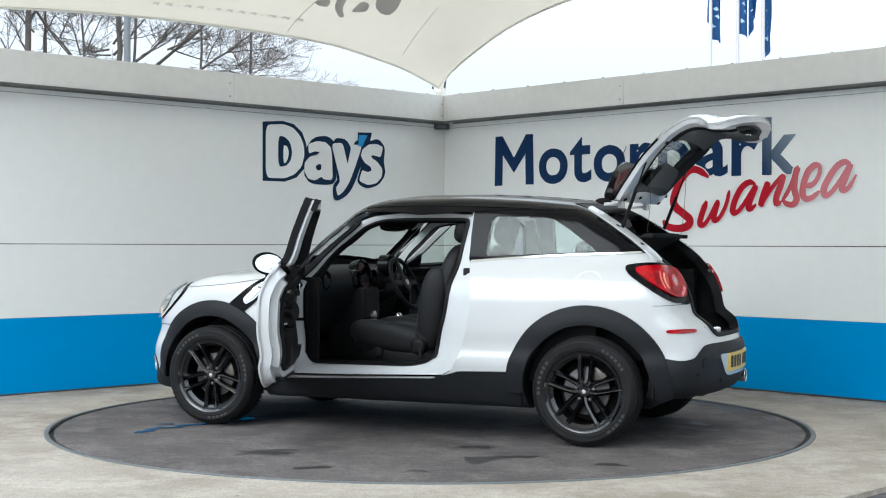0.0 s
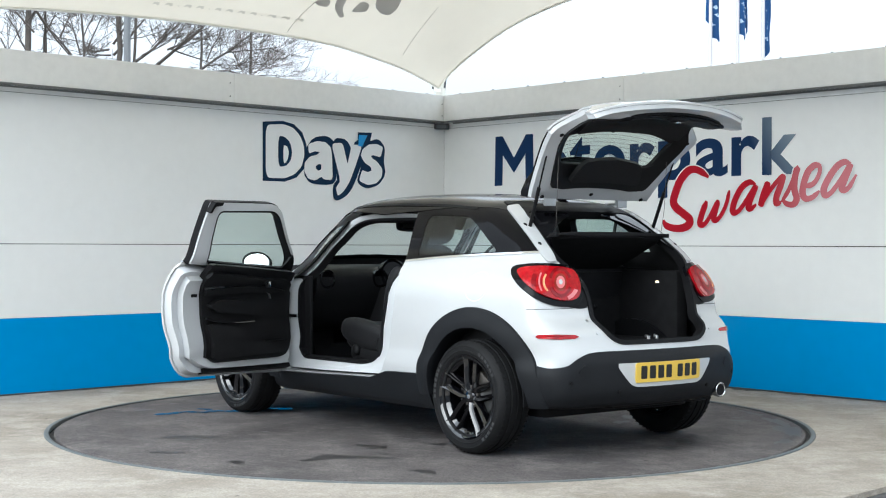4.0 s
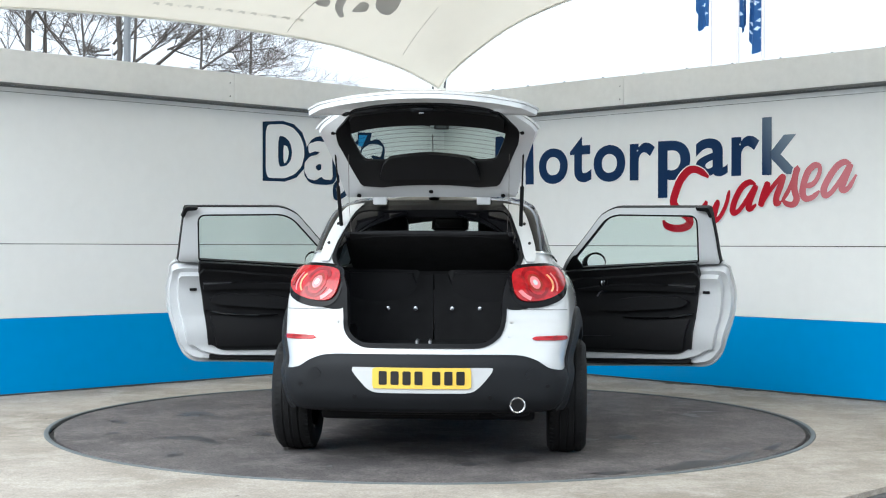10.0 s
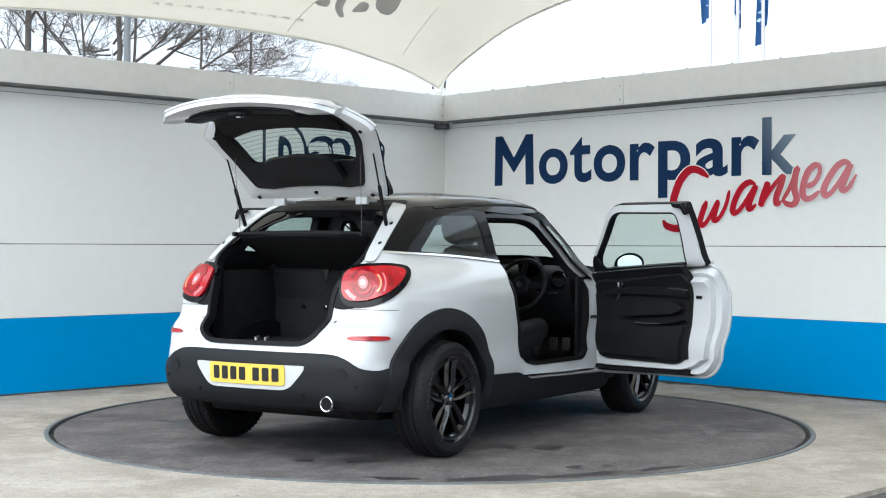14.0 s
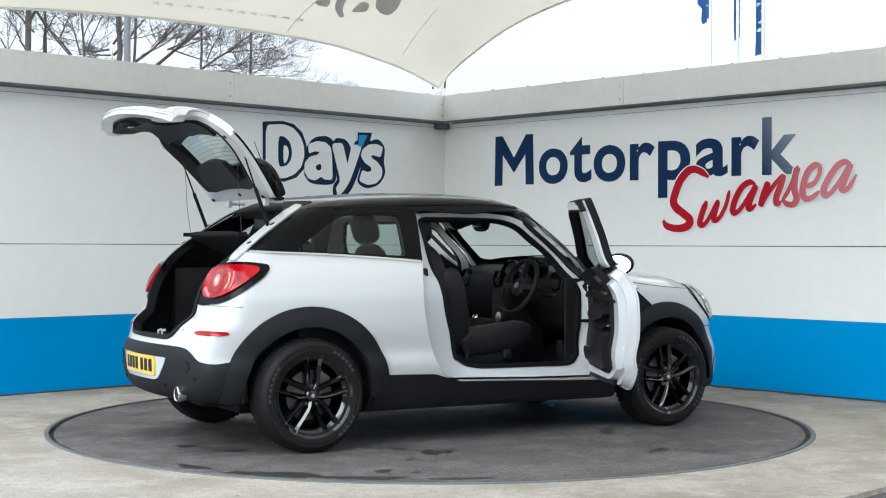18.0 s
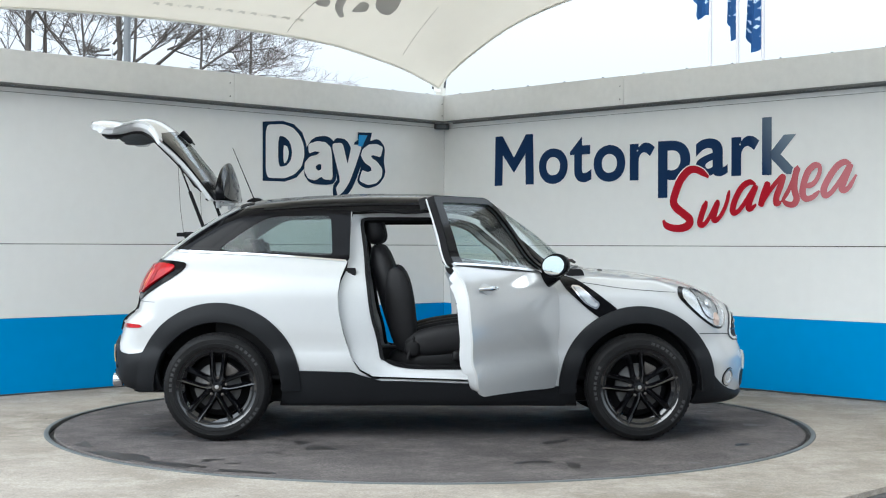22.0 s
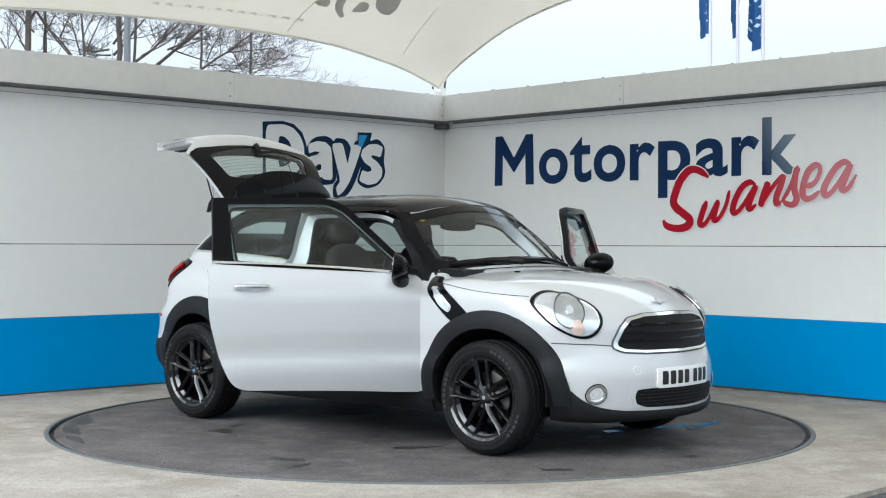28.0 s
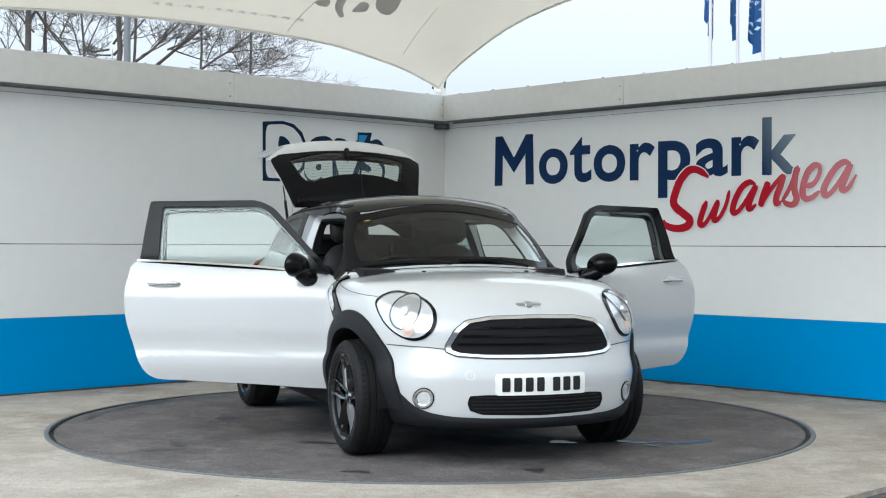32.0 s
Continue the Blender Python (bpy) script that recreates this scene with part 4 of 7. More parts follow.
def lift(P, off):
    """Move surface points along the surface's normal."""
    e = 0.004
    n = np.stack([body_f(P + np.eye(3)[k] * e) - body_f(P - np.eye(3)[k] * e) for k in range(3)], 1)
    n /= np.linalg.norm(n, axis=1)[:, None] + 1e-9
    return P + n * off


def on_side(sgn):
    def go(q, off=0.0):
        q = np.asarray(q, float)
        o = np.stack([q[:, 0], np.zeros(len(q)), q[:, 1]], 1)
        return lift(meet(o, np.tile([0.0, sgn, 0.0], (len(q), 1)), 1.3), off)
    return go


def on_rear(q, off=0.0):
    q = np.asarray(q, float)
    o = np.stack([np.full(len(q), -1.0), q[:, 0], q[:, 1]], 1)
    o[:, 0] = np.where(q[:, 1] > 1.2, -0.4, -1.0)
    return lift(meet(o, np.tile([-1.0, 0.0, 0.0], (len(q), 1)), 1.7), off)


def on_gate(q, off=0.0):
    """The tailgate's own skin: as the rear, but tucked in below the window."""
    P = on_rear(q, off)
    lim = knots(np.asarray(q, float)[:, 1], [0.52, 0.60, 0.66, 0.74, 0.80, 0.88, 0.96, 1.04, 1.10, 1.16, 1.3], [-1.792, -1.818, -1.824, -1.812, -1.806, -1.818, -1.824, -1.802, -1.752, -1.690, -1.60]) + 0.22 * P[:, 1] ** 2 - off
    P[:, 0] = np.minimum(smax(P[:, 0], lim, 0.03), -1.254)
    return P


def on_pane(sgn):
    """The flat-curved plane of the side windows."""
    def go(q, off=0.0):
        q = np.asarray(q, float)
        y = half_width(q[:, 0], np.minimum(q[:, 1], 1.5))
        return np.stack([q[:, 0], sgn * (y + off * 1.05), q[:, 1] + off * 0.3], 1)
    return go


def on_front(q, off=0.0):
    q = np.asarray(q, float)
    o = np.stack([np.full(len(q), 0.7), q[:, 0], q[:, 1]], 1)
    return lift(meet(o, np.tile([1.0, 0.0, 0.0], (len(q), 1)), 1.7), off)


def on_top(q, off=0.0):
    q = np.asarray(q, float)
    o = np.stack([q[:, 0], q[:, 1], np.full(len(q), 0.7)], 1)
    return lift(meet(o, np.tile([0.0, 0.0, 1.0], (len(q), 1)), 1.2), off)


def on_lamp(sgn, yaw):
    """Projection outwards at the angle yaw from straight ahead (front) or behind."""
    def go(q, off=0.0):
        q = np.asarray(q, float)
        a = radians(yaw)
        d = np.array([math.cos(a), math.sin(a) * sgn, 0.0])
        o = np.stack([np.full(len(q), 1.2 if d[0] > 0 else -1.2), sgn * q[:, 0], q[:, 1]], 1)
        return lift(meet(o, np.tile(d, (len(q), 1)), 1.6), off)
    return go


def patch_bm(outline, proj, off, thick, rings=7, centre=None, bm=None):
    """A shaped panel that follows the body: outline and its inside, off from the surface, with a thickness."""
    o = np.asarray(outline, float)
    c = o.mean(0) if centre is None else np.asarray(centre, float)
    n = len(o)
    lev = np.linspace(1, 0, rings + 1)[:-1] ** 0.85
    q = np.concatenate([c + (o - c) * s for s in lev] + [c[None]])
    bm = bm or bmesh.new()
    sheets = []
    for k in (off, off - thick):
        P = proj(q, k)
        sheets.append([bm.verts.new(p) for p in P])
    for s, vs in enumerate(sheets):
        for r in range(rings - 1):
            for k in range(n):
                a, b = r * n + k, r * n + (k + 1) % n
                f = (vs[a], vs[b], vs[b + n], vs[a + n])
                bm.faces.new(f if s == 0 else f[::-1])
        last = (rings - 1) * n
        for k in range(n):
            f = (vs[last + k], vs[last + (k + 1) % n], vs[rings * n])
            bm.faces.new(f if s == 0 else f[::-1])
    t, b = sheets
    for k in range(n):
        bm.faces.new((t[(k + 1) % n], t[k], b[k], b[(k + 1) % n]))
    return bm


def ring_bm(out_line, in_line, proj, off, thick, steps=2, bm=None, inner_off=None):
    """A frame between two outlines of equal count that follows the body."""
    a, b = np.asarray(out_line, float), np.asarray(in_line, float)
    n = len(a)
    bm = bm or bmesh.new()
    sheets = []
    for extra in (0.0, -thick):
        rows = []
        for s in range(steps + 1):
            u = s / steps
            o2 = off if inner_off is None else off + (inner_off - off) * u
            rows.append([bm.verts.new(p) for p in proj(a + (b - a) * u, o2 + extra)])
        sheets.append(rows)
    for si, rows in enumerate(sheets):
        for r0, r1 in zip(rows, rows[1:]):
            for k in range(n):
                f = (r0[k], r0[(k + 1) % n], r1[(k + 1) % n], r1[k])
                bm.faces.new(f if si == 0 else f[::-1])
    for row in (0, steps):
        t, u = sheets[0][row], sheets[1][row]
        for k in range(n):
            bm.faces.new((t[k], t[(k + 1) % n], u[(k + 1) % n], u[k]))
    return bm


def sheet_bm(P, Q, bm=None):
    """A closed slab between two grids of points (rows, columns, 3)."""
    bm = bm or bmesh.new()
    r, c = P.shape[:2]
    A = [[bm.verts.new(P[i, j]) for j in range(c)] for i in range(r)]
    B = [[bm.verts.new(Q[i, j]) for j in range(c)] for i in range(r)]
    for i in range(r - 1):
        for j in range(c - 1):
            bm.faces.new((A[i][j], A[i][j + 1], A[i + 1][j + 1], A[i + 1][j]))
            bm.faces.new((B[i][j], B[i + 1][j], B[i + 1][j + 1], B[i][j + 1]))
    for i in range(r - 1):
        for j in (0, c - 1):
            bm.faces.new((A[i][j], A[i + 1][j], B[i + 1][j], B[i][j]))
    for j in range(c - 1):
        for i in (0, r - 1):
            bm.faces.new((A[i][j], B[i][j], B[i][j + 1], A[i][j + 1]))
    return bm


def strip_bm(line, proj, width, off, thick, bm=None):
    """A narrow strip along an open line on the body."""
    p = np.asarray(line, float)
    t = np.gradient(p, axis=0)
    t /= np.linalg.norm(t, axis=1)[:, None] + 1e-9
    n = np.stack([-t[:, 1], t[:, 0]], 1) * width / 2
    P = np.stack([proj(p + n, off), proj(p - n, off)])
    Q = np.stack([proj(p + n, off - thick), proj(p - n, off - thick)])
    return sheet_bm(P, Q, bm)


def spline(pts, per=8):
    """Open smooth line through points."""
    v = np.asarray(pts, float)
    p = np.concatenate([[2 * v[0] - v[1]], v, [2 * v[-1] - v[-2]]])
    out = []
    for i in range(len(v) - 1):
        a, b, c, d = p[i:i + 4]
        for k in range(per):
            u = k / per
            out.append(0.5 * (2 * b + (c - a) * u + (2 * a - 5 * b + 4 * c - d) * u * u + (3 * b - a - 3 * c + d) * u ** 3))
    out.append(v[-1])
    return np.array(out)


def resample(line, n):
    """n points evenly along a closed outline."""
    p = np.asarray(line, float)
    p = np.concatenate([p, p[:1]])
    s = np.concatenate([[0], np.cumsum(np.linalg.norm(np.diff(p, axis=0), axis=1))])
    t = np.linspace(0, s[-1], n, endpoint=False)
    return np.stack([np.interp(t, s, p[:, 0]), np.interp(t, s, p[:, 1])], 1)


def corners(pts, radius, per=5):
    """A closed polygon with its corners rounded by radius (a number, or one for each corner)."""
    p = [np.array(q, float) for q in pts]
    n, out = len(p), []
    for i in range(n):
        r = radius[i] if hasattr(radius, "__len__") else radius
        a, b, c = p[i - 1], p[i], p[(i + 1) % n]
        d0, d1 = np.linalg.norm(a - b), np.linalg.norm(c - b)
        k = min(r, 0.48 * d0, 0.48 * d1)
        s, e = b + (a - b) / d0 * k, b + (c - b) / d1 * k
        for j in range(per + 1):
            u = j / per
            out.append((1 - u) ** 2 * s + 2 * u * (1 - u) * b + u * u * e)
    return np.array(out)


def hull_mesh(name, off, fn=None, cells=(118, 40, 38)):
    """The body's closed surface, moved in or out by off, as an even net."""
    lo_i, hi_i = np.array([-1.5, -0.22, 0.48]), np.array([1.45, 0.22, 0.72])
    lo_o, hi_o = np.array([-2.75, -1.55, -0.6]), np.array([2.85, 1.55, 2.15])
    keys, co, faces = {}, [], []
    n = cells
    def vid(i, j, k):
        key = (i, j, k)
        if key not in keys:
            keys[key] = len(co)
            co.append((i / n[0], j / n[1], k / n[2]))
        return keys[key]
    for ax in range(3):
        u, v = [a for a in range(3) if a != ax]
        for side in (0, n[ax]):
            for a in range(n[u]):
                for b in range(n[v]):
                    quad = []
                    for da, db in ((0, 0), (1, 0), (1, 1), (0, 1)):
                        idx = [0, 0, 0]
                        idx[ax], idx[u], idx[v] = side, a + da, b + db
                        quad.append(vid(*idx))
                    faces.append(quad)
    q = np.array(co)
    a = lo_i + (hi_i - lo_i) * q
    b = lo_o + (hi_o - lo_o) * q
    P = meet(a, b - a, 1.0, off, fn)
    me = bpy.data.meshes.new(name)
    me.from_pydata([tuple(p) for p in P], [], faces)
    bm = bmesh.new()
    bm.from_mesh(me)
    bmesh.ops.recalc_face_normals(bm, faces=bm.faces)
    bm.to_mesh(me)
    bm.free()
    return me


def cavity_f(p):
    f = body_f(p) + 0.05
    f = smax(f, 0.36 - p[:, 2], 0.03)
    f = smax(f, p[:, 0] - 1.02, 0.05)
    return f


def carve(me, cutters):
    """Take closed meshes away from one."""
    ob = new("carve_tmp", me)
    made = []
    for k, cut in enumerate(cutters):
        c = new("carve_cut", cut)
        made.append(c)
        mod = ob.modifiers.new("cut", "BOOLEAN")
        mod.operation, mod.object, mod.solver, mod.material_mode = "DIFFERENCE", c, "EXACT", "TRANSFER"
    res = bpy.data.meshes.new_from_object(ob.evaluated_get(bpy.context.evaluated_depsgraph_get()))
    for o in [ob] + made:
        d = o.data
        bpy.data.objects.remove(o)
        bpy.data.meshes.remove(d)
    return res


def cutter(bm, mat):
    bmesh.ops.recalc_face_normals(bm, faces=bm.faces)
    me = bpy.data.meshes.new("cutter")
    bm.to_mesh(me)
    bm.free()
    me.materials.append(mat)
    return me


# outlines, in the closed state -------------------------------------------
WB, WR, HUB_Z = 1.294, -1.272, 0.327
DOOR_LOW = [(0.775, 0.995), (0.78, 0.80), (0.775, 0.55), (0.768, 0.345), (0.72, 0.325), (0.30, 0.345), (-0.15, 0.362), (-0.30, 0.368), (-0.375, 0.405), (-0.425, 0.49),
            (-0.475, 0.64), (-0.505, 0.77), (-0.512, 0.89), (-0.50, 0.99), (-0.462, 1.085), (-0.10, 1.068), (0.30, 1.045), (0.62, 1.018)]
DOOR_GLASS = corners([(-0.345, 1.094), (-0.354, 1.428), (0.252, 1.434), (0.335, 1.396), (0.700, 1.040), (0.20, 1.062)], [0.015, 0.015, 0.07, 0.05, 0.02, 0.3])
OPENING = [(0.76, 0.99), (0.755, 0.55), (0.74, 0.345), (0.30, 0.352), (-0.33, 0.374), (-0.41, 0.42), (-0.46, 0.50), (-0.51, 0.65), (-0.538, 0.78), (-0.545, 0.89), (-0.53, 0.99), (-0.492, 1.085),
           (-0.468, 1.405), (-0.20, 1.424), (0.05, 1.426), (0.25, 1.410), (0.36, 1.375), (0.50, 1.26), (0.64, 1.13)]
OPENING_IN = corners([(0.585, 1.115), (0.655, 1.02), (0.655, 0.90), (0.635, 0.49), (0.595, 0.405), (-0.12, 0.412), (-0.275, 0.46), (-0.36, 0.80), (-0.375, 1.0), (-0.40, 1.20), (-0.425, 1.398), (0.20, 1.402), (0.335, 1.358), (0.46, 1.245)], [0.05, 0.05, 0.1, 0.08, 0.06, 0.12, 0.15, 0.2, 0.2, 0.2, 0.05, 0.10, 0.1, 0.1])
DOOR_LIGHT = corners([(-0.318, 1.096), (-0.345, 1.408), (0.245, 1.420), (0.330, 1.386), (0.690, 1.040), (0.20, 1.066)], [0.02, 0.05, 0.08, 0.06, 0.03, 0.3])
QUARTER_CLEAR = corners([(-0.585, 1.124), (-0.598, 1.374), (-0.98, 1.366), (-1.095, 1.300), (-1.300, 1.154)], [0.03, 0.045, 0.08, 0.08, 0.03])
SCREEN = [(0.46, 0.0), (0.455, 0.25), (0.435, 0.45), (0.395, 0.575), (0.45, 0.635), (0.62, 0.665), (0.760, 0.676), (0.842, 0.590), (0.908, 0.39), (0.943, 0.20), (0.953, 0.0)]
APERTURE = corners([(0.455, 1.405), (0.52, 1.20), (0.535, 1.115), (0.475, 1.03), (0.445, 0.95), (0.432, 0.72), (0.34, 0.645), (-0.34, 0.645), (-0.432, 0.72), (-0.445, 0.95), (-0.475, 1.03), (-0.535, 1.115), (-0.52, 1.20), (-0.455, 1.405)],
                   [0.08, 0.1, 0.05, 0.05, 0.1, 0.08, 0.08, 0.08, 0.08, 0.1, 0.05, 0.05, 0.1, 0.08], 4)

car = thing("car", "white three-door hatchback with black roof, doors and tailgate open", "car")

# body shell ---------------------------------------------------------------
def wheel_cut(x, sgn):
    return lathe_bm([(0.392, 0.48 * sgn), (0.392, 1.2 * sgn)], "Y", 56, m=Matrix.Translation((x, 0, HUB_Z + 0.005)))


hull = hull_mesh("hull", 0.0)
hull.materials.append(M_PAINT)
cavity = hull_mesh("cavity", 0.0, cavity_f, (70, 26, 26))
cavity.materials.append(M_HEADLINER)
cuts = [cavity]
scr = np.concatenate([np.array(SCREEN), (np.array(SCREEN)[1:-1] * [1, -1])[::-1]])
side_cut = bmesh.new()
for s in (1, -1):
    prism_bm(OPENING, 0.30 * s, 1.3 * s, "Y", side_cut)
cuts.append(cutter(side_cut, M_JAMB))
well = bmesh.new()
for x in (WB, WR):
    for s in (1, -1):
        join_bm(well, wheel_cut(x, s))
cuts.append(cutter(well, M_CLAD))
glass_cut = bmesh.new()
for s in (1, -1):
    prism_bm(QUARTER_CLEAR, 0.42 * s, 1.3 * s, "Y", glass_cut)
prism_bm(grow(scr, -0.035), 1.03, 2.2, "Z", glass_cut)
cuts.append(cutter(glass_cut, M_BLACK_TRIM))
cuts.append(cutter(prism_bm(APERTURE, -2.6, -1.02, "X"), M_BLACK_TRIM))
shell = carve(hull, cuts)
shell.name = "body"
shell.materials.append(M_BLACK_PAINT)
top_slot = len(shell.materials) - 1
for poly in shell.polygons:
    if poly.center.z > 1.412 and poly.center.x < 0.42 and shell.materials[poly.material_index] is M_PAINT:
        poly.material_index = top_slot
for poly in shell.polygons:
    c = poly.center
    if 0.30 < c.x < 0.775 and abs(c.y) > 0.50 and c.z > 1.345 - (c.x - 0.36) * 0.9 and shell.materials[poly.material_index] is M_PAINT:
        poly.material_index = top_slot
    if -1.62 < c.x < -0.95 and c.z > 1.155 and abs(poly.normal.y) > 0.5 and shell.materials[poly.material_index] is M_PAINT:
        poly.material_index = top_slot
shell.materials.append(M_CLAD)
low_slot = len(shell.materials) - 1
for poly in shell.polygons:
    if poly.center.z < (0.335 if poly.center.x < -0.72 or 0.72 < poly.center.x < 0.95 else 0.250) and shell.materials[poly.material_index] is not M_HEADLINER:
        poly.material_index = low_slot
finish(shell, True, 32)
body = new("body", shell)
under(body, car, "white painted body shell with open door and boot apertures")

# roof skin, pillars and glass --------------------------------------------
roof_half = [(0.452, 0.0), (0.447, 0.25), (0.425, 0.45), (0.375, 0.575), (0.20, 0.600), (-0.10, 0.612), (-0.50, 0.605), (-0.90, 0.585), (-1.10, 0.565), (-1.22, 0.52), (-1.255, 0.40), (-1.262, 0.2), (-1.265, 0.0)]
roof_line = resample(np.concatenate([np.array(roof_half), (np.array(roof_half)[1:-1] * [1, -1])[::-1]]), 120)
part("roof", patch_bm(roof_line, on_top, 0.006, 0.012, 14, (-0.4, 0)), M_BLACK_PAINT, car, "gloss black painted roof")
screen_line = resample(scr, 110)
part("windscreen", ring_bm(screen_line, resample(grow(scr, -0.06), 110), on_top, 0.004, 0.006, 2), M_BLACK_PAINT, car, "black edge band of the windscreen")
under(part("windscreen_glass", patch_bm(resample(grow(scr, -0.055), 110), on_top, 0.002, 0.005, 8, (0.68, 0)), G_CLEAR, car, "clear curved windscreen"), car).visible_shadow = False
for s in (1, -1):
    q = on_side(s)
    house = resample(corners([(-0.480, 1.092), (-0.474, 1.418), (-0.95, 1.418), (-1.16, 1.425), (-1.31, 1.395), (-1.49, 1.245), (-1.605, 1.150), (-1.36, 1.142), (-1.0, 1.122)], [0.01, 0.01, 0.1, 0.05, 0.06, 0.1, 0.02, 0.1, 0.1]), 110)
    hole = resample(QUARTER_CLEAR, 110)
    hole = np.roll(hole, -int(np.argmin(np.linalg.norm(hole - house[0], axis=1))), 0)
    part("quarter_window", ring_bm(house, hole, q, 0.003, 0.007, 6), M_BLACK_PAINT, car, "black edge band of the rear side window")
    g = part("quarter_glass", patch_bm(resample(grow(QUARTER_CLEAR, 0.006), 90), q, 0.001, 0.005, 6), G_QUARTER, car, "tinted rear side glass")
    g.visible_shadow = False
    # gloss black rear pillar
    pil = corners([(-1.00, 1.402), (-1.135, 1.335), (-1.36, 1.148), (-1.60, 1.155), (-1.50, 1.235), (-1.30, 1.392), (-1.15, 1.420)], [0.05, 0.05, 0.02, 0.03, 0.1, 0.08, 0.05])
    part("rear_pillar", patch_bm(resample(pil, 70), q, 0.005, 0.008, 6, (-1.33, 1.27)), M_BLACK_PAINT, car, "gloss black rear pillar cover")
    # front pillar skin
    ap = corners([(0.365, 1.425), (0.30, 1.436), (0.27, 1.424), (0.375, 1.375), (0.66, 1.13), (0.755, 1.03), (0.80, 1.035)], 0.02)
    part("front_pillar", patch_bm(resample(ap, 60), q, 0.004, 0.008, 4, (0.45, 1.325)), M_BLACK_PAINT, car, "gloss black windscreen pillar")
    step = corners([(0.35, 1.388), (0.50, 1.255), (0.645, 1.125), (0.752, 1.02), (0.752, 0.985), (0.655, 1.01), (0.585, 1.108), (0.45, 1.240), (0.335, 1.350)], 0.015)
    part("pillar_cover", patch_bm(resample(step, 90), q, -0.034, 0.012, 4, (0.56, 1.165)), M_BLACK_TRIM, car, "black cover along the pillar's step")
    # roof gutter line and bright belt strip
    part("roof_gutter", strip_bm(spline([(0.30, 1.432), (0.05, 1.444), (-0.30, 1.443), (-0.70, 1.430), (-1.02, 1.408)], 10), q, 0.012, 0.008, 0.01), M_BLACK_TRIM, car)
    part("belt_strip", strip_bm(spline([(-0.50, 1.089), (-0.80, 1.113), (-1.10, 1.131), (-1.40, 1.143), (-1.58, 1.149)], 8), q, 0.011, 0.009, 0.01), M_CHROME, car, "bright belt strip")
    # door aperture: stepped jamb, seal
    jo, ji = resample(OPENING, 140), resample(OPENING_IN, 140)
    k0 = int(np.argmin(np.linalg.norm(ji - jo[0], axis=1)))
    ji = np.roll(ji, -k0, 0)
    part("door_jamb", ring_bm(jo, ji, q, -0.048, 0.025, 3, inner_off=-0.085), M_JAMB, car, "white stepped door jamb")
    part("door_seal", ring_bm(ji, grow(ji, -0.022), q, -0.078, 0.045, 1), M_BLACK_TRIM, car, "black rubber door seal")
    # side sill
    sill = corners([(0.86, 0.335), (0.86, 0.215), (-0.86, 0.225), (-0.86, 0.43), (-0.44, 0.418), (-0.36, 0.368), (-0.10, 0.362), (0.40, 0.343), (0.76, 0.33)], [0.02, 0.02, 0.02, 0.02, 0.03, 0.03, 0.1, 0.1, 0.02])
    part("side_sill", patch_bm(resample(sill, 110), q, 0.012, 0.03, 4, (0.0, 0.29)), M_CLAD, car, "dark grey plastic side sill")
    # wheel arch flares
    for x, r_out, a0, a1 in ((WB, 0.490, -3, 185), (WR, 0.505, -3, 183)):
        ang = np.radians(np.linspace(a0, a1, 66))
        rr = [0.383, 0.388, 0.41, 0.44, 0.47, r_out - 0.004, r_out]
        oo = [0.012, 0.030, 0.033, 0.030, 0.024, 0.017, 0.006]
        top = np.stack([q(np.stack([x + r * np.cos(ang), HUB_Z + 0.006 + r * np.sin(ang) ], 1), o) for r, o in zip(rr, oo)])
        bot = np.stack([q(np.stack([x + r * np.cos(ang), HUB_Z + 0.006 + r * np.sin(ang)], 1), -0.012) for r in rr])
        part("wheel_arch", sheet_bm(top, bot), M_CLAD, car, "dark grey plastic wheel arch flare")

# bumpers: dark lower parts that wrap round the ends -----------------------
def wrap(x0, back):
    """Projection by bearing from the middle of an end of the car: (degrees, height)."""
    def go(q, off=0.0):
        q = np.asarray(q, float)
        a = np.radians(q[:, 0])
        d = np.stack([np.cos(a) * (-1 if back else 1), np.sin(a), np.zeros(len(q))], 1)
        o = np.stack([np.full(len(q), x0), np.zeros(len(q)), q[:, 1]], 1)
        return lift(meet(o, d, 1.6), off)
    return go


def band(proj, a0, a1, low, high, off, thick, cols=90, rows=9):
    ang = np.linspace(a0, a1, cols)
    lo, hi = low(ang), high(ang)
    grid = [np.stack([ang, lo + (hi - lo) * k / (rows - 1)], 1) for k in range(rows)]
    oo = [off * min(1, 0.35 + 2.2 * min(k, rows - 1 - k) / (rows - 1)) for k in range(rows)]
    return sheet_bm(np.stack([proj(g, o) for g, o in zip(grid, oo)]), np.stack([proj(g, -thick) for g in grid]))


rear_wrap, front_wrap = wrap(-1.1, True), wrap(1.1, False)
rear_top = lambda a: knots(np.abs(a), [0, 28, 33, 37, 41, 46, 50, 54, 60], [0.608, 0.606, 0.600, 0.575, 0.532, 0.520, 0.530, 0.548, 0.555])
rear_low = lambda a: knots(np.abs(a), [0, 30, 45, 60], [0.318, 0.316, 0.308, 0.30])
part("rear_bumper", band(rear_wrap, -55, 55, rear_low, rear_top, 0.016, 0.02), M_CLAD, car, "dark grey plastic rear bumper")
front_top = lambda a: knots(np.abs(a), [0, 25, 34, 40, 46, 50, 54], [0.266, 0.272, 0.290, 0.322, 0.395, 0.450, 0.470])
front_low = lambda a: knots(np.abs(a), [0, 30, 45, 60], [0.205, 0.208, 0.215, 0.225])
part("front_lip", band(front_wrap, -52, 52, front_low, front_top, 0.014, 0.02), M_CLAD, car, "dark grey plastic front lip")
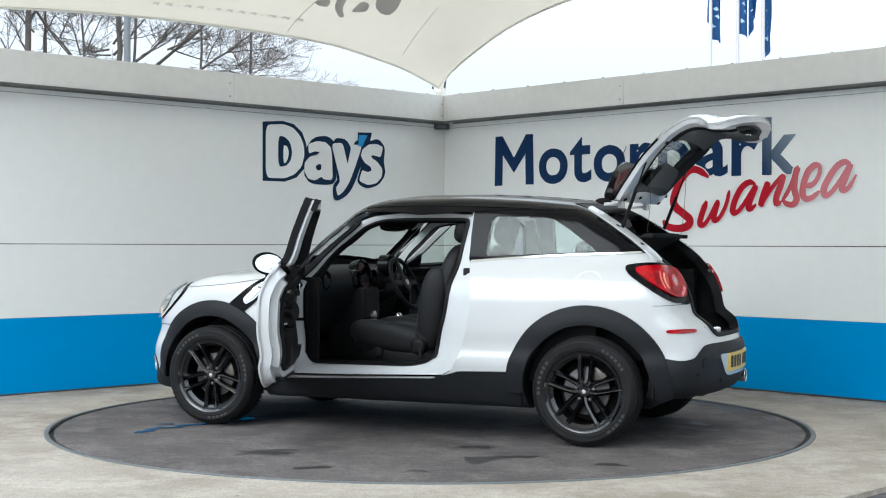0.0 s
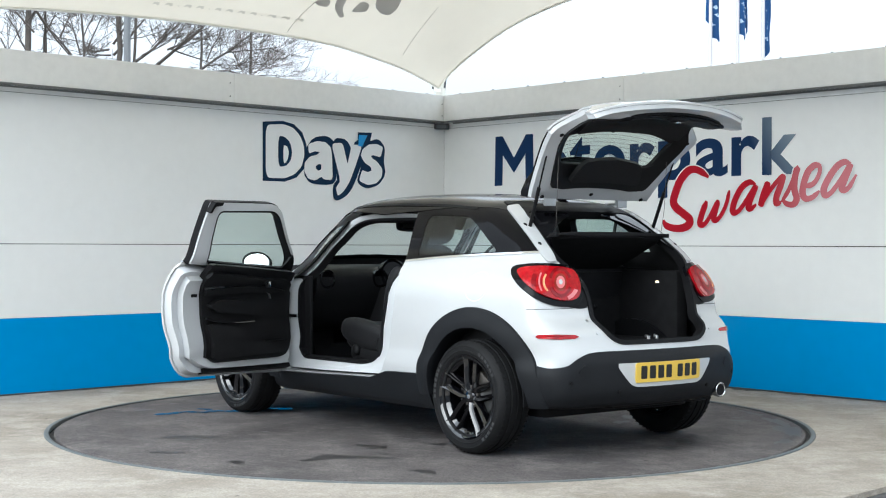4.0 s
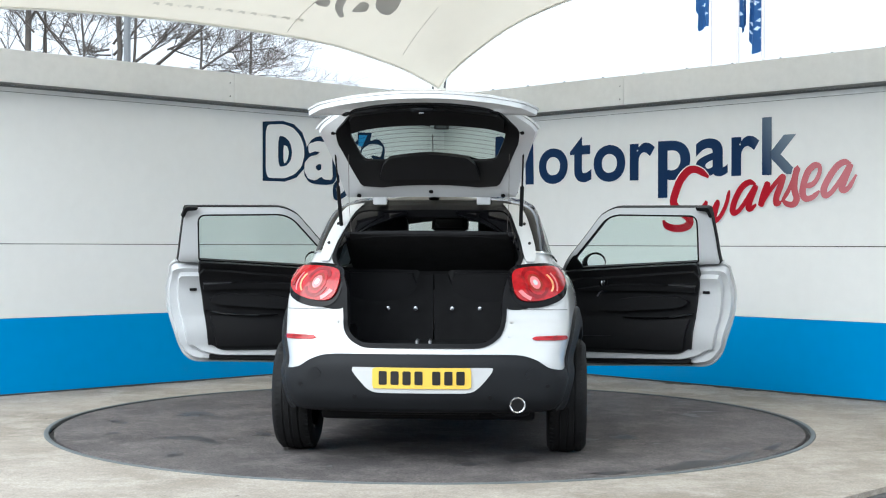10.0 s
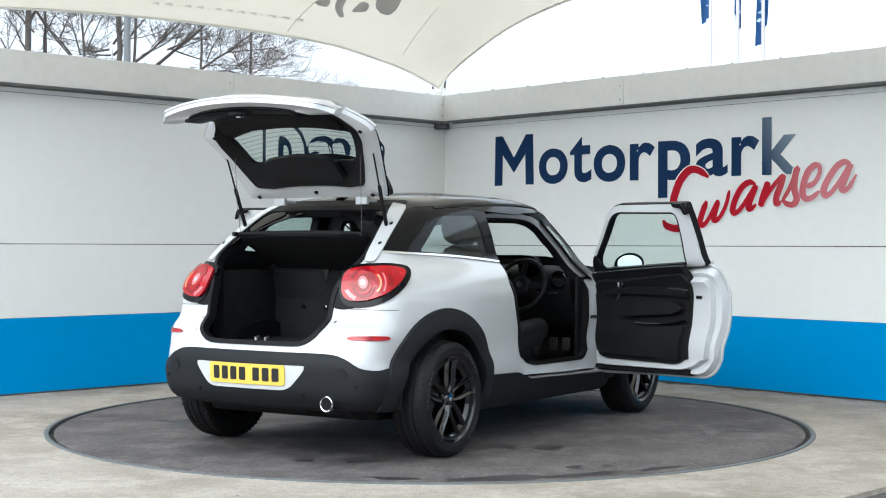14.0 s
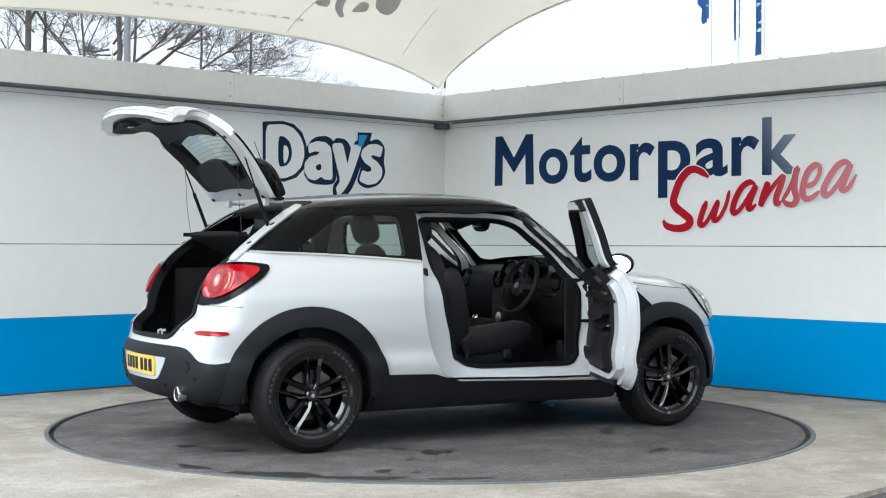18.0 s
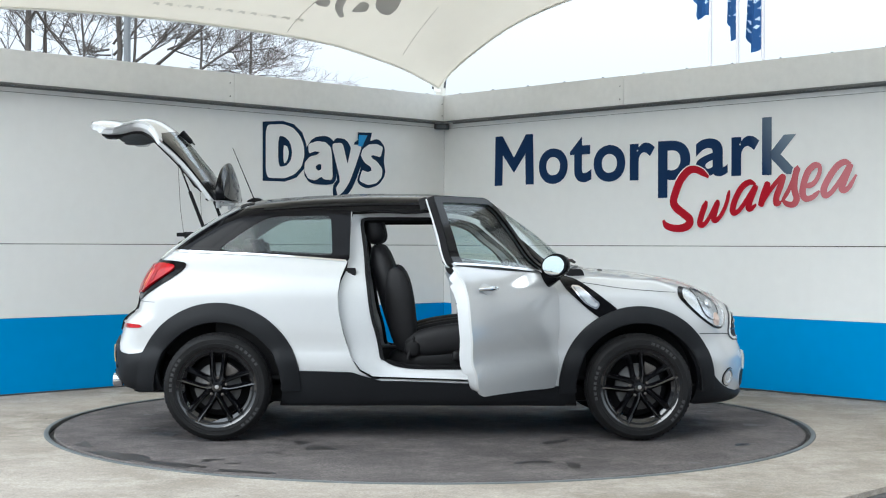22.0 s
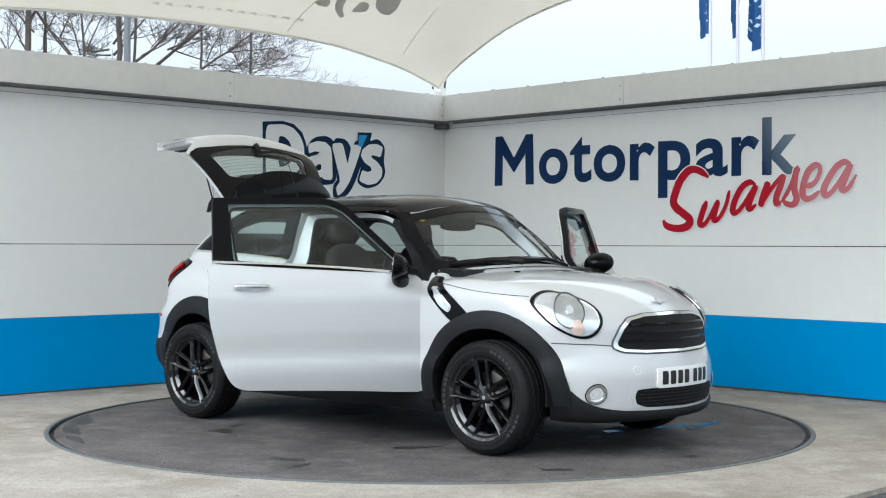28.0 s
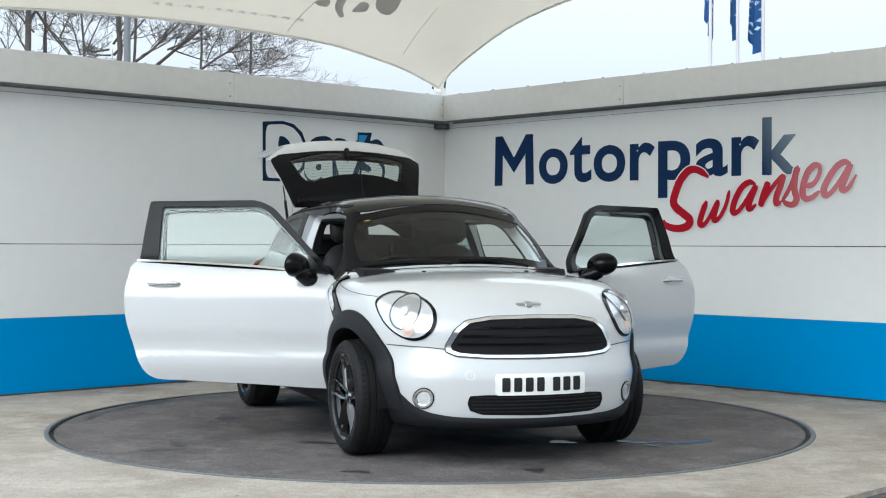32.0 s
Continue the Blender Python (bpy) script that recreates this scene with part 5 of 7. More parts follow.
part("underbody", box_bm(-1.62, 1.8, -0.60, 0.60, 0.215, 0.32, 0.03), M_BLACK_TRIM, car, "black underbody tray")

# wheels -------------------------------------------------------------------
def make_wheel():
    w = link_bm("wheel", lathe_bm([(0.19, -0.19), (0.208, -0.185), (0.200, -0.12), (0.200, -0.03), (0.228, 0.002), (0.243, 0.010), (0.243, 0.004), (0.222, -0.006), (0.196, -0.03), (0.196, -0.12), (0.186, -0.16)], "Y", 56, closed=True), M_RIM)
    tyre = [(0.215, -0.002), (0.238, 0.005), (0.246, 0.013), (0.258, 0.015), (0.260, 0.0175), (0.264, 0.0175), (0.266, 0.0155), (0.286, 0.0155), (0.288, 0.017), (0.291, 0.0165), (0.300, 0.010), (0.313, -0.002), (0.3215, -0.018), (0.3225, -0.045), (0.318, -0.047), (0.318, -0.055), (0.3245, -0.057), (0.327, -0.085), (0.3225, -0.087),
            (0.3225, -0.097), (0.327, -0.099), (0.3245, -0.130), (0.318, -0.132), (0.318, -0.140), (0.3225, -0.142), (0.3215, -0.170), (0.313, -0.190), (0.295, -0.202), (0.26, -0.206), (0.225, -0.198), (0.212, -0.19)]
    under(link_bm("tyre", lathe_bm(tyre, "Y", 80, closed=True), M_RUBBER, angle=28), w, "black road tyre")
    tread = bmesh.new()
    for k in range(60):
        a = 2 * math.pi * k / 60
        for y, sk in ((-0.022, 0.10), (-0.178, -0.10)):
            box_bm(-0.0055, 0.0055, y - 0.012, y + 0.012, 0.3150, 0.3222, 0.0, 1, Matrix.Rotation(a, 4, "Y") @ Matrix.Rotation(sk, 4, "Z"), tread)
    tagged(under(link_bm("tread", tread, M_RUBBER, smooth=False), w), kind="stuff")
    for a0, count in ((0.5, 7), (2.6, 6), (4.2, 5)):
        for k in range(count):
            a = a0 + 0.115 * k
            ring_pts = [[(r * math.cos(a + da), 0.0178 + (0.0 if r < 0.285 else -0.0004), r * math.sin(a + da)) for da in (0.0, 0.03, 0.06 if k % 2 else 0.075)] for r in (0.268, 0.284)]
            P = np.array(ring_pts)
            under(link_bm("sidewall_mark", sheet_bm(P, P - [0, 0.0035, 0]), M_TYRE_MARK, smooth=False), w, "worn raised marking")
    # five pairs of spokes
    for k in range(5):
        bm = bmesh.new()
        for sg in (1, -1):
            line = [(0.028, 0.014 * sg, -0.026), (0.070, 0.0285 * sg, -0.016), (0.125, 0.034 * sg, -0.013), (0.182, 0.037 * sg, -0.012), (0.235, 0.041 * sg, -0.002)]
            wid = [0.022, 0.0180, 0.0180, 0.0190, 0.022]
            P, Q = [], []
            s = spline(line, 5)
            ww = np.interp(np.linspace(0, 4, len(s)), range(5), wid)
            d = np.gradient(s[:, :2], axis=0)
            d /= np.linalg.norm(d, axis=1)[:, None]
            rows_t, rows_b = [], []
            for lat, dep in ((-1, -0.016), (-0.72, -0.004), (0.20 * sg, 0.010), (0.72, -0.004), (1, -0.016)):
                rows_t.append(np.stack([s[:, 0] - d[:, 1] * ww * lat, s[:, 2] + dep, s[:, 1] + d[:, 0] * ww * lat], 1))
                rows_b.append(np.stack([s[:, 0] - d[:, 1] * ww * lat * 0.95, s[:, 2] - 0.045 + 0 * s[:, 0], s[:, 1] + d[:, 0] * ww * lat * 0.95], 1))
            sheet_bm(np.stack(rows_t), np.stack(rows_b), bm)
        bm.transform(Matrix.Rotation(2 * math.pi * k / 5 + 0.3, 4, "Y"))
        under(link_bm("spoke", bm, M_RIM, angle=40), w, "gloss black twin spoke")
    hubc = lathe_bm([(0.040, -0.065), (0.040, -0.027), (0.036, -0.020), (0.032, -0.017), (0.030, -0.013), (0.012, -0.011), (0.001, -0.011)], "Y", 32)
    under(link_bm("hub", hubc, M_RIM), w)
    under(link_bm("centre_cap", lathe_bm([(0.012, -0.012), (0.012, -0.009), (0.001, -0.008)], "Y", 20), M_SILVER), w, "small silver centre cap")
    for k in range(5):
        a = -2 * math.pi * k / 5 - 0.3
        under(link_bm("wheel_bolt", lathe_bm([(0.009, -0.02), (0.009, -0.002), (0.001, 0.0)], "Y", 8, m=Matrix.Translation((0.056 * math.cos(a), -0.024, 0.056 * math.sin(a)))), M_EXHAUST), w)
    under(link_bm("brake_disc", lathe_bm([(0.142, -0.085), (0.142, -0.068), (0.085, -0.066), (0.06, -0.05), (0.06, -0.085)], "Y", 40, closed=True), M_DISCBRAKE), w, "bare steel brake disc")
    cal = bmesh.new()
    box_bm(-0.05, 0.05, -0.10, -0.045, 0.085, 0.155, 0.012, 2, Matrix.Rotation(radians(-70), 4, "Y"), cal)
    under(link_bm("brake_caliper", cal, M_EXHAUST), w, "dull grey brake caliper")
    under(link_bm("backing", lathe_bm([(0.185, -0.15), (0.185, -0.145), (0.001, -0.145)], "Y", 32), M_BLACK_TRIM), w, "black inner well disc")
    return w


wheel = make_wheel()
wheel.parent = car
wheel["label"] = "gloss black twin-spoke alloy wheel with black tyre"
wheel_places = [(WB, 0.868, 0), (WB, -0.868, 180), (WR, 0.872, 0), (WR, -0.872, 180)]
wheel.matrix_basis = pose(WB, 0.868, HUB_Z + 0.002, 0, 0, 0)
for x, y, rz in wheel_places[1:]:
    c = copy_thing(wheel, pose(x, y, HUB_Z + 0.002, 0, 34.4 if x < 0 else 44.8, rz))
    c.parent = car
for x, nm in ((WB, "axle"), (WR, "axle")):
    part(nm, tube_bm([(x, -0.72, HUB_Z), (x, 0.72, HUB_Z)], 0.035, 10), M_EXHAUST, car, "dark steel axle")

for x in (WB, WR):
    for s in (1, -1):
        liner = lathe_bm([(0.402, 0.46 * s), (0.402, 0.80 * s), (0.393, 0.80 * s), (0.393, 0.475 * s), (0.01, 0.475 * s), (0.01, 0.46 * s)], "Y", 48, m=Matrix.Translation((x, 0, HUB_Z + 0.005)))
        bmesh.ops.bisect_plane(liner, geom=liner.verts[:] + liner.edges[:] + liner.faces[:], plane_co=(0, 0, 0.30), plane_no=(0, 0, 1), clear_inner=True)
        part("wheel_liner", liner, M_BLACK_TRIM, car, "black wheel well liner")

def align(a, b):
    """Start outline b at the point nearest to the start of a."""
    k = int(np.argmin(np.linalg.norm(b - a[0], axis=1)))
    return np.roll(b, -k, 0)


# doors --------------------------------------------------------------------
def make_door(s, angle):
    q, pane = on_side(s), on_pane(s)
    low = resample(rounded(DOOR_LOW, 5), 120)
    door = part("door", patch_bm(low, q, 0.0, 0.012, 9, (0.12, 0.70)), M_PAINT, car, "open white door with black window frame")
    kids = []

    def add(name, bm, mat, label=""):
        ob = part(name, bm, mat, door, label)
        kids.append(ob)
        return ob

    add("door_shell", patch_bm(grow(low, -0.014), q, -0.012, 0.055, 6, (0.12, 0.70)), M_JAMB, "white inner door shell")
    core = corners([(0.745, 1.0), (0.735, 0.40), (0.66, 0.365), (-0.22, 0.39), (-0.38, 0.50), (-0.445, 0.80), (-0.445, 1.05), (0.2, 1.045)], [0.03, 0.06, 0.05, 0.1, 0.1, 0.15, 0.03, 0.1])
    add("door_shell", patch_bm(resample(core, 90), q, -0.06, 0.05, 5, (0.15, 0.72)), M_JAMB, "white inner door shell")
    trim = corners([(0.715, 1.03), (0.705, 0.46), (0.62, 0.412), (-0.15, 0.425), (-0.235, 0.50), (-0.275, 0.80), (-0.315, 1.092), (0.2, 1.07)], [0.03, 0.07, 0.05, 0.09, 0.10, 0.2, 0.02, 0.2])
    add("door_trim", patch_bm(resample(trim, 90), q, -0.108, 0.022, 6, (0.15, 0.75)), M_DASH, "black moulded door trim panel")
    ledge = corners([(0.70, 0.965), (0.705, 1.034), (0.20, 1.070), (-0.322, 1.100), (-0.300, 0.965)], [0.02, 0.02, 0.2, 0.015, 0.02])
    add("trim_shoulder", patch_bm(resample(ledge, 80), pane, -0.074, 0.036, 5), M_DASH, "black moulded trim below the window")
    sail = corners([(0.56, 1.052), (0.725, 1.030), (0.60, 1.148)], 0.015)
    add("mirror_sail", patch_bm(resample(sail, 30), pane, -0.052, 0.012, 2), M_DASH, "black mirror triangle")
    add("trim_ledge", strip_bm(spline([(0.60, 0.905), (0.40, 0.94), (0.10, 0.955), (-0.15, 0.948), (-0.275, 0.938)], 6), q, 0.055, -0.125, 0.03), M_DASH)
    add("trim_bead", strip_bm(spline([(0.465, 0.845), (0.415, 0.90), (0.28, 0.944), (0.10, 0.968), (-0.10, 0.975), (-0.278, 0.972)], 6), q, 0.008, -0.130, 0.012), M_SILVER, "slim silver bead")
    arm = corners([(0.46, 0.78), (0.34, 0.735), (-0.16, 0.775), (-0.245, 0.815), (-0.16, 0.858), (0.20, 0.850)], [0.06, 0.1, 0.06, 0.03, 0.05, 0.2])
    add("armrest", patch_bm(resample(arm, 60), q, -0.128, 0.045, 6), M_DASH, "black padded armrest")
    add("pull_handle", strip_bm(spline([(-0.255, 0.735), (-0.15, 0.712), (0.0, 0.690), (0.16, 0.682), (0.26, 0.686)], 6), q, 0.012, -0.134, 0.02), M_RIM, "slim glossy pocket edge")
    pocket = corners([(0.66, 0.56), (0.62, 0.46), (-0.16, 0.46), (-0.24, 0.69), (0.0, 0.655), (0.28, 0.56)], [0.05, 0.05, 0.06, 0.04, 0.1, 0.1])
    add("door_pocket", patch_bm(resample(pocket, 60), q, -0.128, 0.03, 5, (0.15, 0.50)), M_DASH, "black map pocket")
    # round bright door opener
    c = q(np.array([[0.40, 0.985]]), -0.13)[0]
    add("door_opener", lathe_bm([(0.036, 0), (0.036, -0.010 * s), (0.028, -0.016 * s), (0.001, -0.012 * s)], "Y", 24, m=Matrix.Translation(c)), M_BLACK_PAINT, "round black opener bezel")
    add("opener_lever", box_bm(c[0] - 0.012, c[0] + 0.018, c[1] - 0.024, c[1] - 0.010 if s > 0 else c[1] + 0.024, c[2] - 0.022, c[2] + 0.022, 0.006) if s > 0 else
        box_bm(c[0] - 0.012, c[0] + 0.018, c[1] + 0.010, c[1] + 0.024, c[2] - 0.022, c[2] + 0.022, 0.006), M_CHROME, "chrome opener lever")
    # window frame
    outer = resample(corners([(-0.455, 1.085), (-0.432, 1.455), (0.255, 1.462), (0.36, 1.415), (0.755, 1.025), (0.20, 1.050)], [0.01, 0.012, 0.05, 0.03, 0.02, 0.2], 8), 170)
    glass_o = resample(DOOR_GLASS, 170)
    k0 = int(np.argmin(np.linalg.norm(glass_o - outer[0], axis=1)))
    glass_o = np.roll(glass_o, -k0, 0)
    light_o = align(outer, resample(DOOR_LIGHT, 170))
    add("window_frame", ring_bm(outer, light_o, pane, -0.020, 0.026, 3, inner_off=-0.032), M_JAMB, "white inner window frame")
    add("frame_cover", ring_bm(grow(outer, 0.002), grow(glass_o, -0.002), pane, 0.004, 0.011, 2), M_BLACK_PAINT, "gloss black outer window frame")
    add("window_seal", ring_bm(grow(light_o, 0.004), grow(light_o, -0.007), pane, -0.018, 0.040, 1), M_BLACK_TRIM, "black window seal")
    g = add("window_glass", patch_bm(grow(glass_o, 0.0), pane, -0.012, 0.005, 6), G_TINT, "clear raised door window")
    g.visible_shadow = False
    add("frame_seal", ring_bm(grow(outer, 0.006), grow(outer, -0.004), pane, 0.002, 0.036, 1), M_BLACK_TRIM, "black rubber frame seal")
    cap = corners([(-0.462, 1.400), (-0.440, 1.466), (-0.352, 1.466), (-0.360, 1.446), (-0.424, 1.440), (-0.438, 1.400)], [0.004, 0.012, 0.006, 0.004, 0.01, 0.004])
    add("corner_cap", patch_bm(resample(cap, 40), pane, -0.047, 0.030, 2, (-0.438, 1.452)), M_BLACK_TRIM, "black plastic frame corner")
    add("bottom_seal", strip_bm(spline([(0.74, 0.352), (0.30, 0.366), (-0.22, 0.384)], 8), q, 0.030, -0.040, 0.05), M_BLACK_TRIM, "black rubber bottom seal")
    add("belt_strip", strip_bm(spline([(-0.47, 1.087), (-0.10, 1.073), (0.30, 1.051), (0.60, 1.028), (0.72, 1.012)], 8), q, 0.012, 0.010, 0.014), M_CHROME, "bright belt strip")
    # outside handle in its dish
    hx, hz = -0.265, 0.952
    hp = q(np.array([[hx, hz]]))[0]
    add("handle_dish", patch_bm(resample(rounded([(hx + 0.075, hz), (hx, hz + 0.03), (hx - 0.075, hz), (hx, hz - 0.034)], 8), 32), q, 0.002, 0.006, 4), M_JAMB, "white handle recess")
    pts = [Vector((hx + 0.10, hp[1] + 0.004 * s, hz)), Vector((hx + 0.085, hp[1] + 0.024 * s, hz + 0.001)), Vector((hx + 0.03, hp[1] + 0.034 * s, hz + 0.003)), Vector((hx - 0.04, hp[1] + 0.034 * s, hz + 0.003)), Vector((hx - 0.09, hp[1] + 0.022 * s, hz + 0.002)), Vector((hx - 0.10, hp[1] + 0.004 * s, hz))]
    add("door_handle", tube_bm([tuple(p) for p in pts], [0.010, 0.012, 0.013, 0.013, 0.012, 0.010], 12), M_CHROME, "chrome loop door handle")
    # lock and rubber stops on the rear edge
    for px, pz, r in ((-0.430, 0.975, 0.013), (-0.345, 0.925, 0.004), (-0.345, 0.850, 0.004)):
        c = q(np.array([[px, pz]]), -0.066)[0]
        add("door_plug", lathe_bm([(r, 0.0), (r, -0.004 * s), (0.001, -0.006 * s)], "Y", 12, m=Matrix.Translation(c)), M_BLACK_TRIM, "black rubber plug")
    for px, pz in ((-0.385, 0.60), (-0.365, 0.565), (-0.345, 0.53), (-0.425, 0.885)):
        add("pressed_rib", patch_bm(resample(rounded([(px + 0.028, pz), (px, pz + 0.011), (px - 0.028, pz), (px, pz - 0.011)], 5), 20), q, -0.062, 0.01, 3), M_JAMB)
    c = q(np.array([[-0.335, 0.888]]), -0.09)[0]
    add("door_lock", box_bm(c[0] - 0.03, c[0] + 0.02, c[1] - 0.03, c[1] + 0.03, c[2] - 0.010, c[2] + 0.010, 0.004), M_BLACK_TRIM, "black door latch")
    # mirror on its foot
    mx, my, mz = 0.566, 0.888 * s, 1.070
    turn = Matrix.Translation((mx, my, mz)) @ Matrix.Rotation(radians(20 * s), 4, "Z") @ Matrix.Rotation(radians(7), 4, "Y")
    hb = bmesh.new()
    bmesh.ops.create_uvsphere(hb, u_segments=28, v_segments=18, radius=1.0)
    for v in hb.verts:
        x, y, z = v.co
        back = 0.030 if x < 0 else 0.085
        v.co = turn @ Vector((max(-0.25, x) * back, y * 0.104, z * 0.074 + 0.008 * y * s))
    add("mirror_housing", hb, M_BLACK_PAINT, "gloss black oval mirror housing")
    add("mirror_glass", lathe_bm([(1.0, 0.0), (1.0, -0.002), (0.001, -0.003)], "X", 32, m=turn @ Matrix.Translation((-0.0078, 0, 0)) @ Matrix.Diagonal((1, 0.086, 0.058, 1))), M_MIRROR, "oval mirror glass")
    p0 = q(np.array([[0.655, 1.015]]))[0]
    add("mirror_foot", tube_bm([(0.645, p0[1] - 0.02 * s, 0.965), (0.63, p0[1] + 0.03 * s, 0.99), (0.600, my - 0.005 * s, 1.02), (0.585, my - 0.0 * s, 1.05)], [0.052, 0.054, 0.044, 0.036], 14), M_BLACK_PAINT, "black mirror foot")
    hinge = Matrix.Translation((0.772, 0.80 * s, 0))
    door.matrix_basis = hinge @ Matrix.Rotation(radians(angle), 4, "Z") @ hinge.inverted()
    # hinges and check strap stay on the body
    for z in (0.52, 0.88):
        part("door_hinge", tube_bm([(0.765, 0.792 * s, z - 0.04), (0.765, 0.792 * s, z + 0.04)], 0.014, 10), M_JAMB, car, "white painted door hinge")
    part("check_strap", box_bm(0.63, 0.75, 0.80 * s - 0.006, 0.80 * s + 0.006, 0.70, 0.72, 0.003), M_BLACK_TRIM, car, "black door check strap")


make_door(1, -65.6)
make_door(-1, 62.0)

# tailgate ------------------------------------------------------------------
TG_X, TG_Z, TG_ANGLE = -1.250, 1.470, 87.0


def both(half):
    """Close a half outline (y, z) from top centre to bottom centre into a whole one."""
    h = np.array(half, float)
    m = h[1:-1][::-1] * [-1, 1]
    return np.concatenate([h, m])


tg_upper = both([(0.0, 1.442), (0.30, 1.436), (0.455, 1.418), (0.50, 1.36), (0.545, 1.25), (0.590, 1.14), (0.600, 1.085), (0.55, 1.066), (0.40, 1.085), (0.20, 1.095), (0.0, 1.098)])
tg_lower = both([(0.0, 1.098), (0.20, 1.095), (0.40, 1.085), (0.55, 1.064), (0.612, 1.092), (0.625, 1.075), (0.54, 1.035), (0.472, 1.00), (0.455, 0.93), (0.470, 0.875), (0.53, 0.835), (0.605, 0.80), (0.618, 0.735), (0.54, 0.655), (0.30, 0.592), (0.0, 0.575)])
tg_glass = corners([(0.385, 1.270), (0.465, 1.130), (0.20, 1.112), (-0.20, 1.112), (-0.465, 1.130), (-0.385, 1.270), (-0.2, 1.290), (0.2, 1.290)], [0.04, 0.03, 0.1, 0.1, 0.03, 0.04, 0.1, 0.1])
tg_whole = both([(0.0, 1.440), (0.30, 1.434), (0.455, 1.415), (0.50, 1.36), (0.545, 1.25), (0.600, 1.13), (0.615, 1.08), (0.54, 1.040), (0.472, 1.00), (0.455, 0.93), (0.470, 0.875), (0.53, 0.835), (0.600, 0.80), (0.611, 0.735), (0.535, 0.659), (0.30, 0.597), (0.0, 0.580)])
tg_trim = both([(0.0, 1.350), (0.28, 1.347), (0.395, 1.330), (0.450, 1.25), (0.508, 1.15), (0.515, 1.09), (0.455, 1.03), (0.425, 0.98), (0.412, 0.90), (0.42, 0.83), (0.43, 0.76), (0.36, 0.69), (0.2, 0.655), (0.0, 0.65)])


tailgate = part("tailgate", patch_bm(resample(tg_lower, 130), on_gate, 0.006, 0.012, 8, (0.0, 0.95)), M_PAINT, car, "raised white tailgate with black-edged window")
def tg_add(name, bm, mat, label=""):
    return part(name, bm, mat, tailgate, label)
uo = resample(tg_upper, 120)
go_ = align(uo, resample(tg_glass, 120))
tg_add("window_surround", ring_bm(uo, go_, on_gate, 0.004, 0.010, 3), M_BLACK_PAINT, "gloss black window surround")
g = tg_add("rear_window", patch_bm(grow(go_, 0.004), on_gate, 0.001, 0.005, 6), G_TINT, "tinted rear window with heater lines")
g.visible_shadow = False
for k in range(9):
    z = 1.132 + 0.0165 * k
    w = 0.43 - 0.006 * k
    tg_add("heater_line", strip_bm([(-w + 2 * w * i / 12, z) for i in range(13)], on_gate, 0.0009, -0.0055, 0.0006), M_CLAD)
wo = resample(tg_whole, 140)
tr = align(wo, resample(tg_trim, 140))
tg_add("inner_frame", ring_bm(wo, tr, on_gate, -0.008, 0.026, 3, inner_off=-0.040), M_JAMB, "white inner tailgate frame")
gi = align(tr, resample(grow(tg_glass, -0.012), 140))
tg_add("inner_trim", ring_bm(grow(tr, 0.008), gi, on_gate, -0.050, 0.022, 4, inner_off=-0.012), M_DASH, "black moulded tailgate lining")
lowtrim = both([(0.0, 1.105), (0.28, 1.10), (0.43, 1.095), (0.44, 1.02), (0.415, 0.97), (0.40, 0.90), (0.41, 0.79), (0.36, 0.705), (0.2, 0.670), (0.0, 0.665)])
tg_add("lower_lining", patch_bm(resample(lowtrim, 90), on_gate, -0.060, 0.022, 6, (0, 0.92)), M_DASH, "black moulded lower lining")
brake_box = both([(0.0, 1.325), (0.24, 1.322), (0.295, 1.312), (0.265, 1.262), (0.225, 1.240), (0.0, 1.232)])
tg_add("brake_light_cover", patch_bm(resample(brake_box, 60), on_gate, -0.074, 0.03, 5, (0, 1.275)), M_DASH, "black high brake light cover")
# roof spoiler: a rounded wedge, deepest in the middle
sy = np.sin(np.linspace(-1, 1, 33) * math.pi / 2) * 0.475
sw = 0.035 + 0.215 * np.sqrt(np.maximum(0.0, 1 - (sy / 0.476) ** 2))
s_top, s_low = [], []
for k in range(9):
    u = k / 8
    s_top.append(np.stack([-1.262 - sw * u, sy, 1.470 - 0.035 * (sy / 0.475) ** 2 + 0.012 * math.sin(math.pi * u) - 0.040 * u * sw / 0.25], 1))
    s_low.append(np.stack([-1.262 - sw * (u * 0.99), sy, 1.425 - 0.035 * (sy / 0.475) ** 2 - 0.012 * u * sw / 0.25 + 0.008 * (u == 1)], 1))
tg_add("spoiler", sheet_bm(np.stack(s_top), np.stack(s_low)), M_BLACK_PAINT, "gloss black roof spoiler")
hw = on_gate(np.array([[0.0, 1.105], [0.0, 1.16], [0.12, 1.145], [0.30, 1.14]]), 0.022)
tg_add("rear_wiper", tube_bm([hw[0], hw[1], hw[2], hw[3]], [0.022, 0.016, 0.008, 0.005], 8), M_BLACK_TRIM, "black rear wiper")
lat = on_gate(np.array([[0.0, 0.70]]), -0.085)[0]
tg_add("tailgate_latch", lathe_bm([(0.062, 0), (0.060, 0.014), (0.046, 0.022), (0.040, 0.010), (0.001, 0.008)], "X", 28, m=Matrix.Translation(lat)), M_CLAD, "round dark latch bezel")
tg_add("latch_claw", box_bm(lat[0] + 0.015, lat[0] + 0.03, -0.014, 0.014, lat[2] - 0.016, lat[2] + 0.016, 0.004), M_CHROME, "bright latch claw")
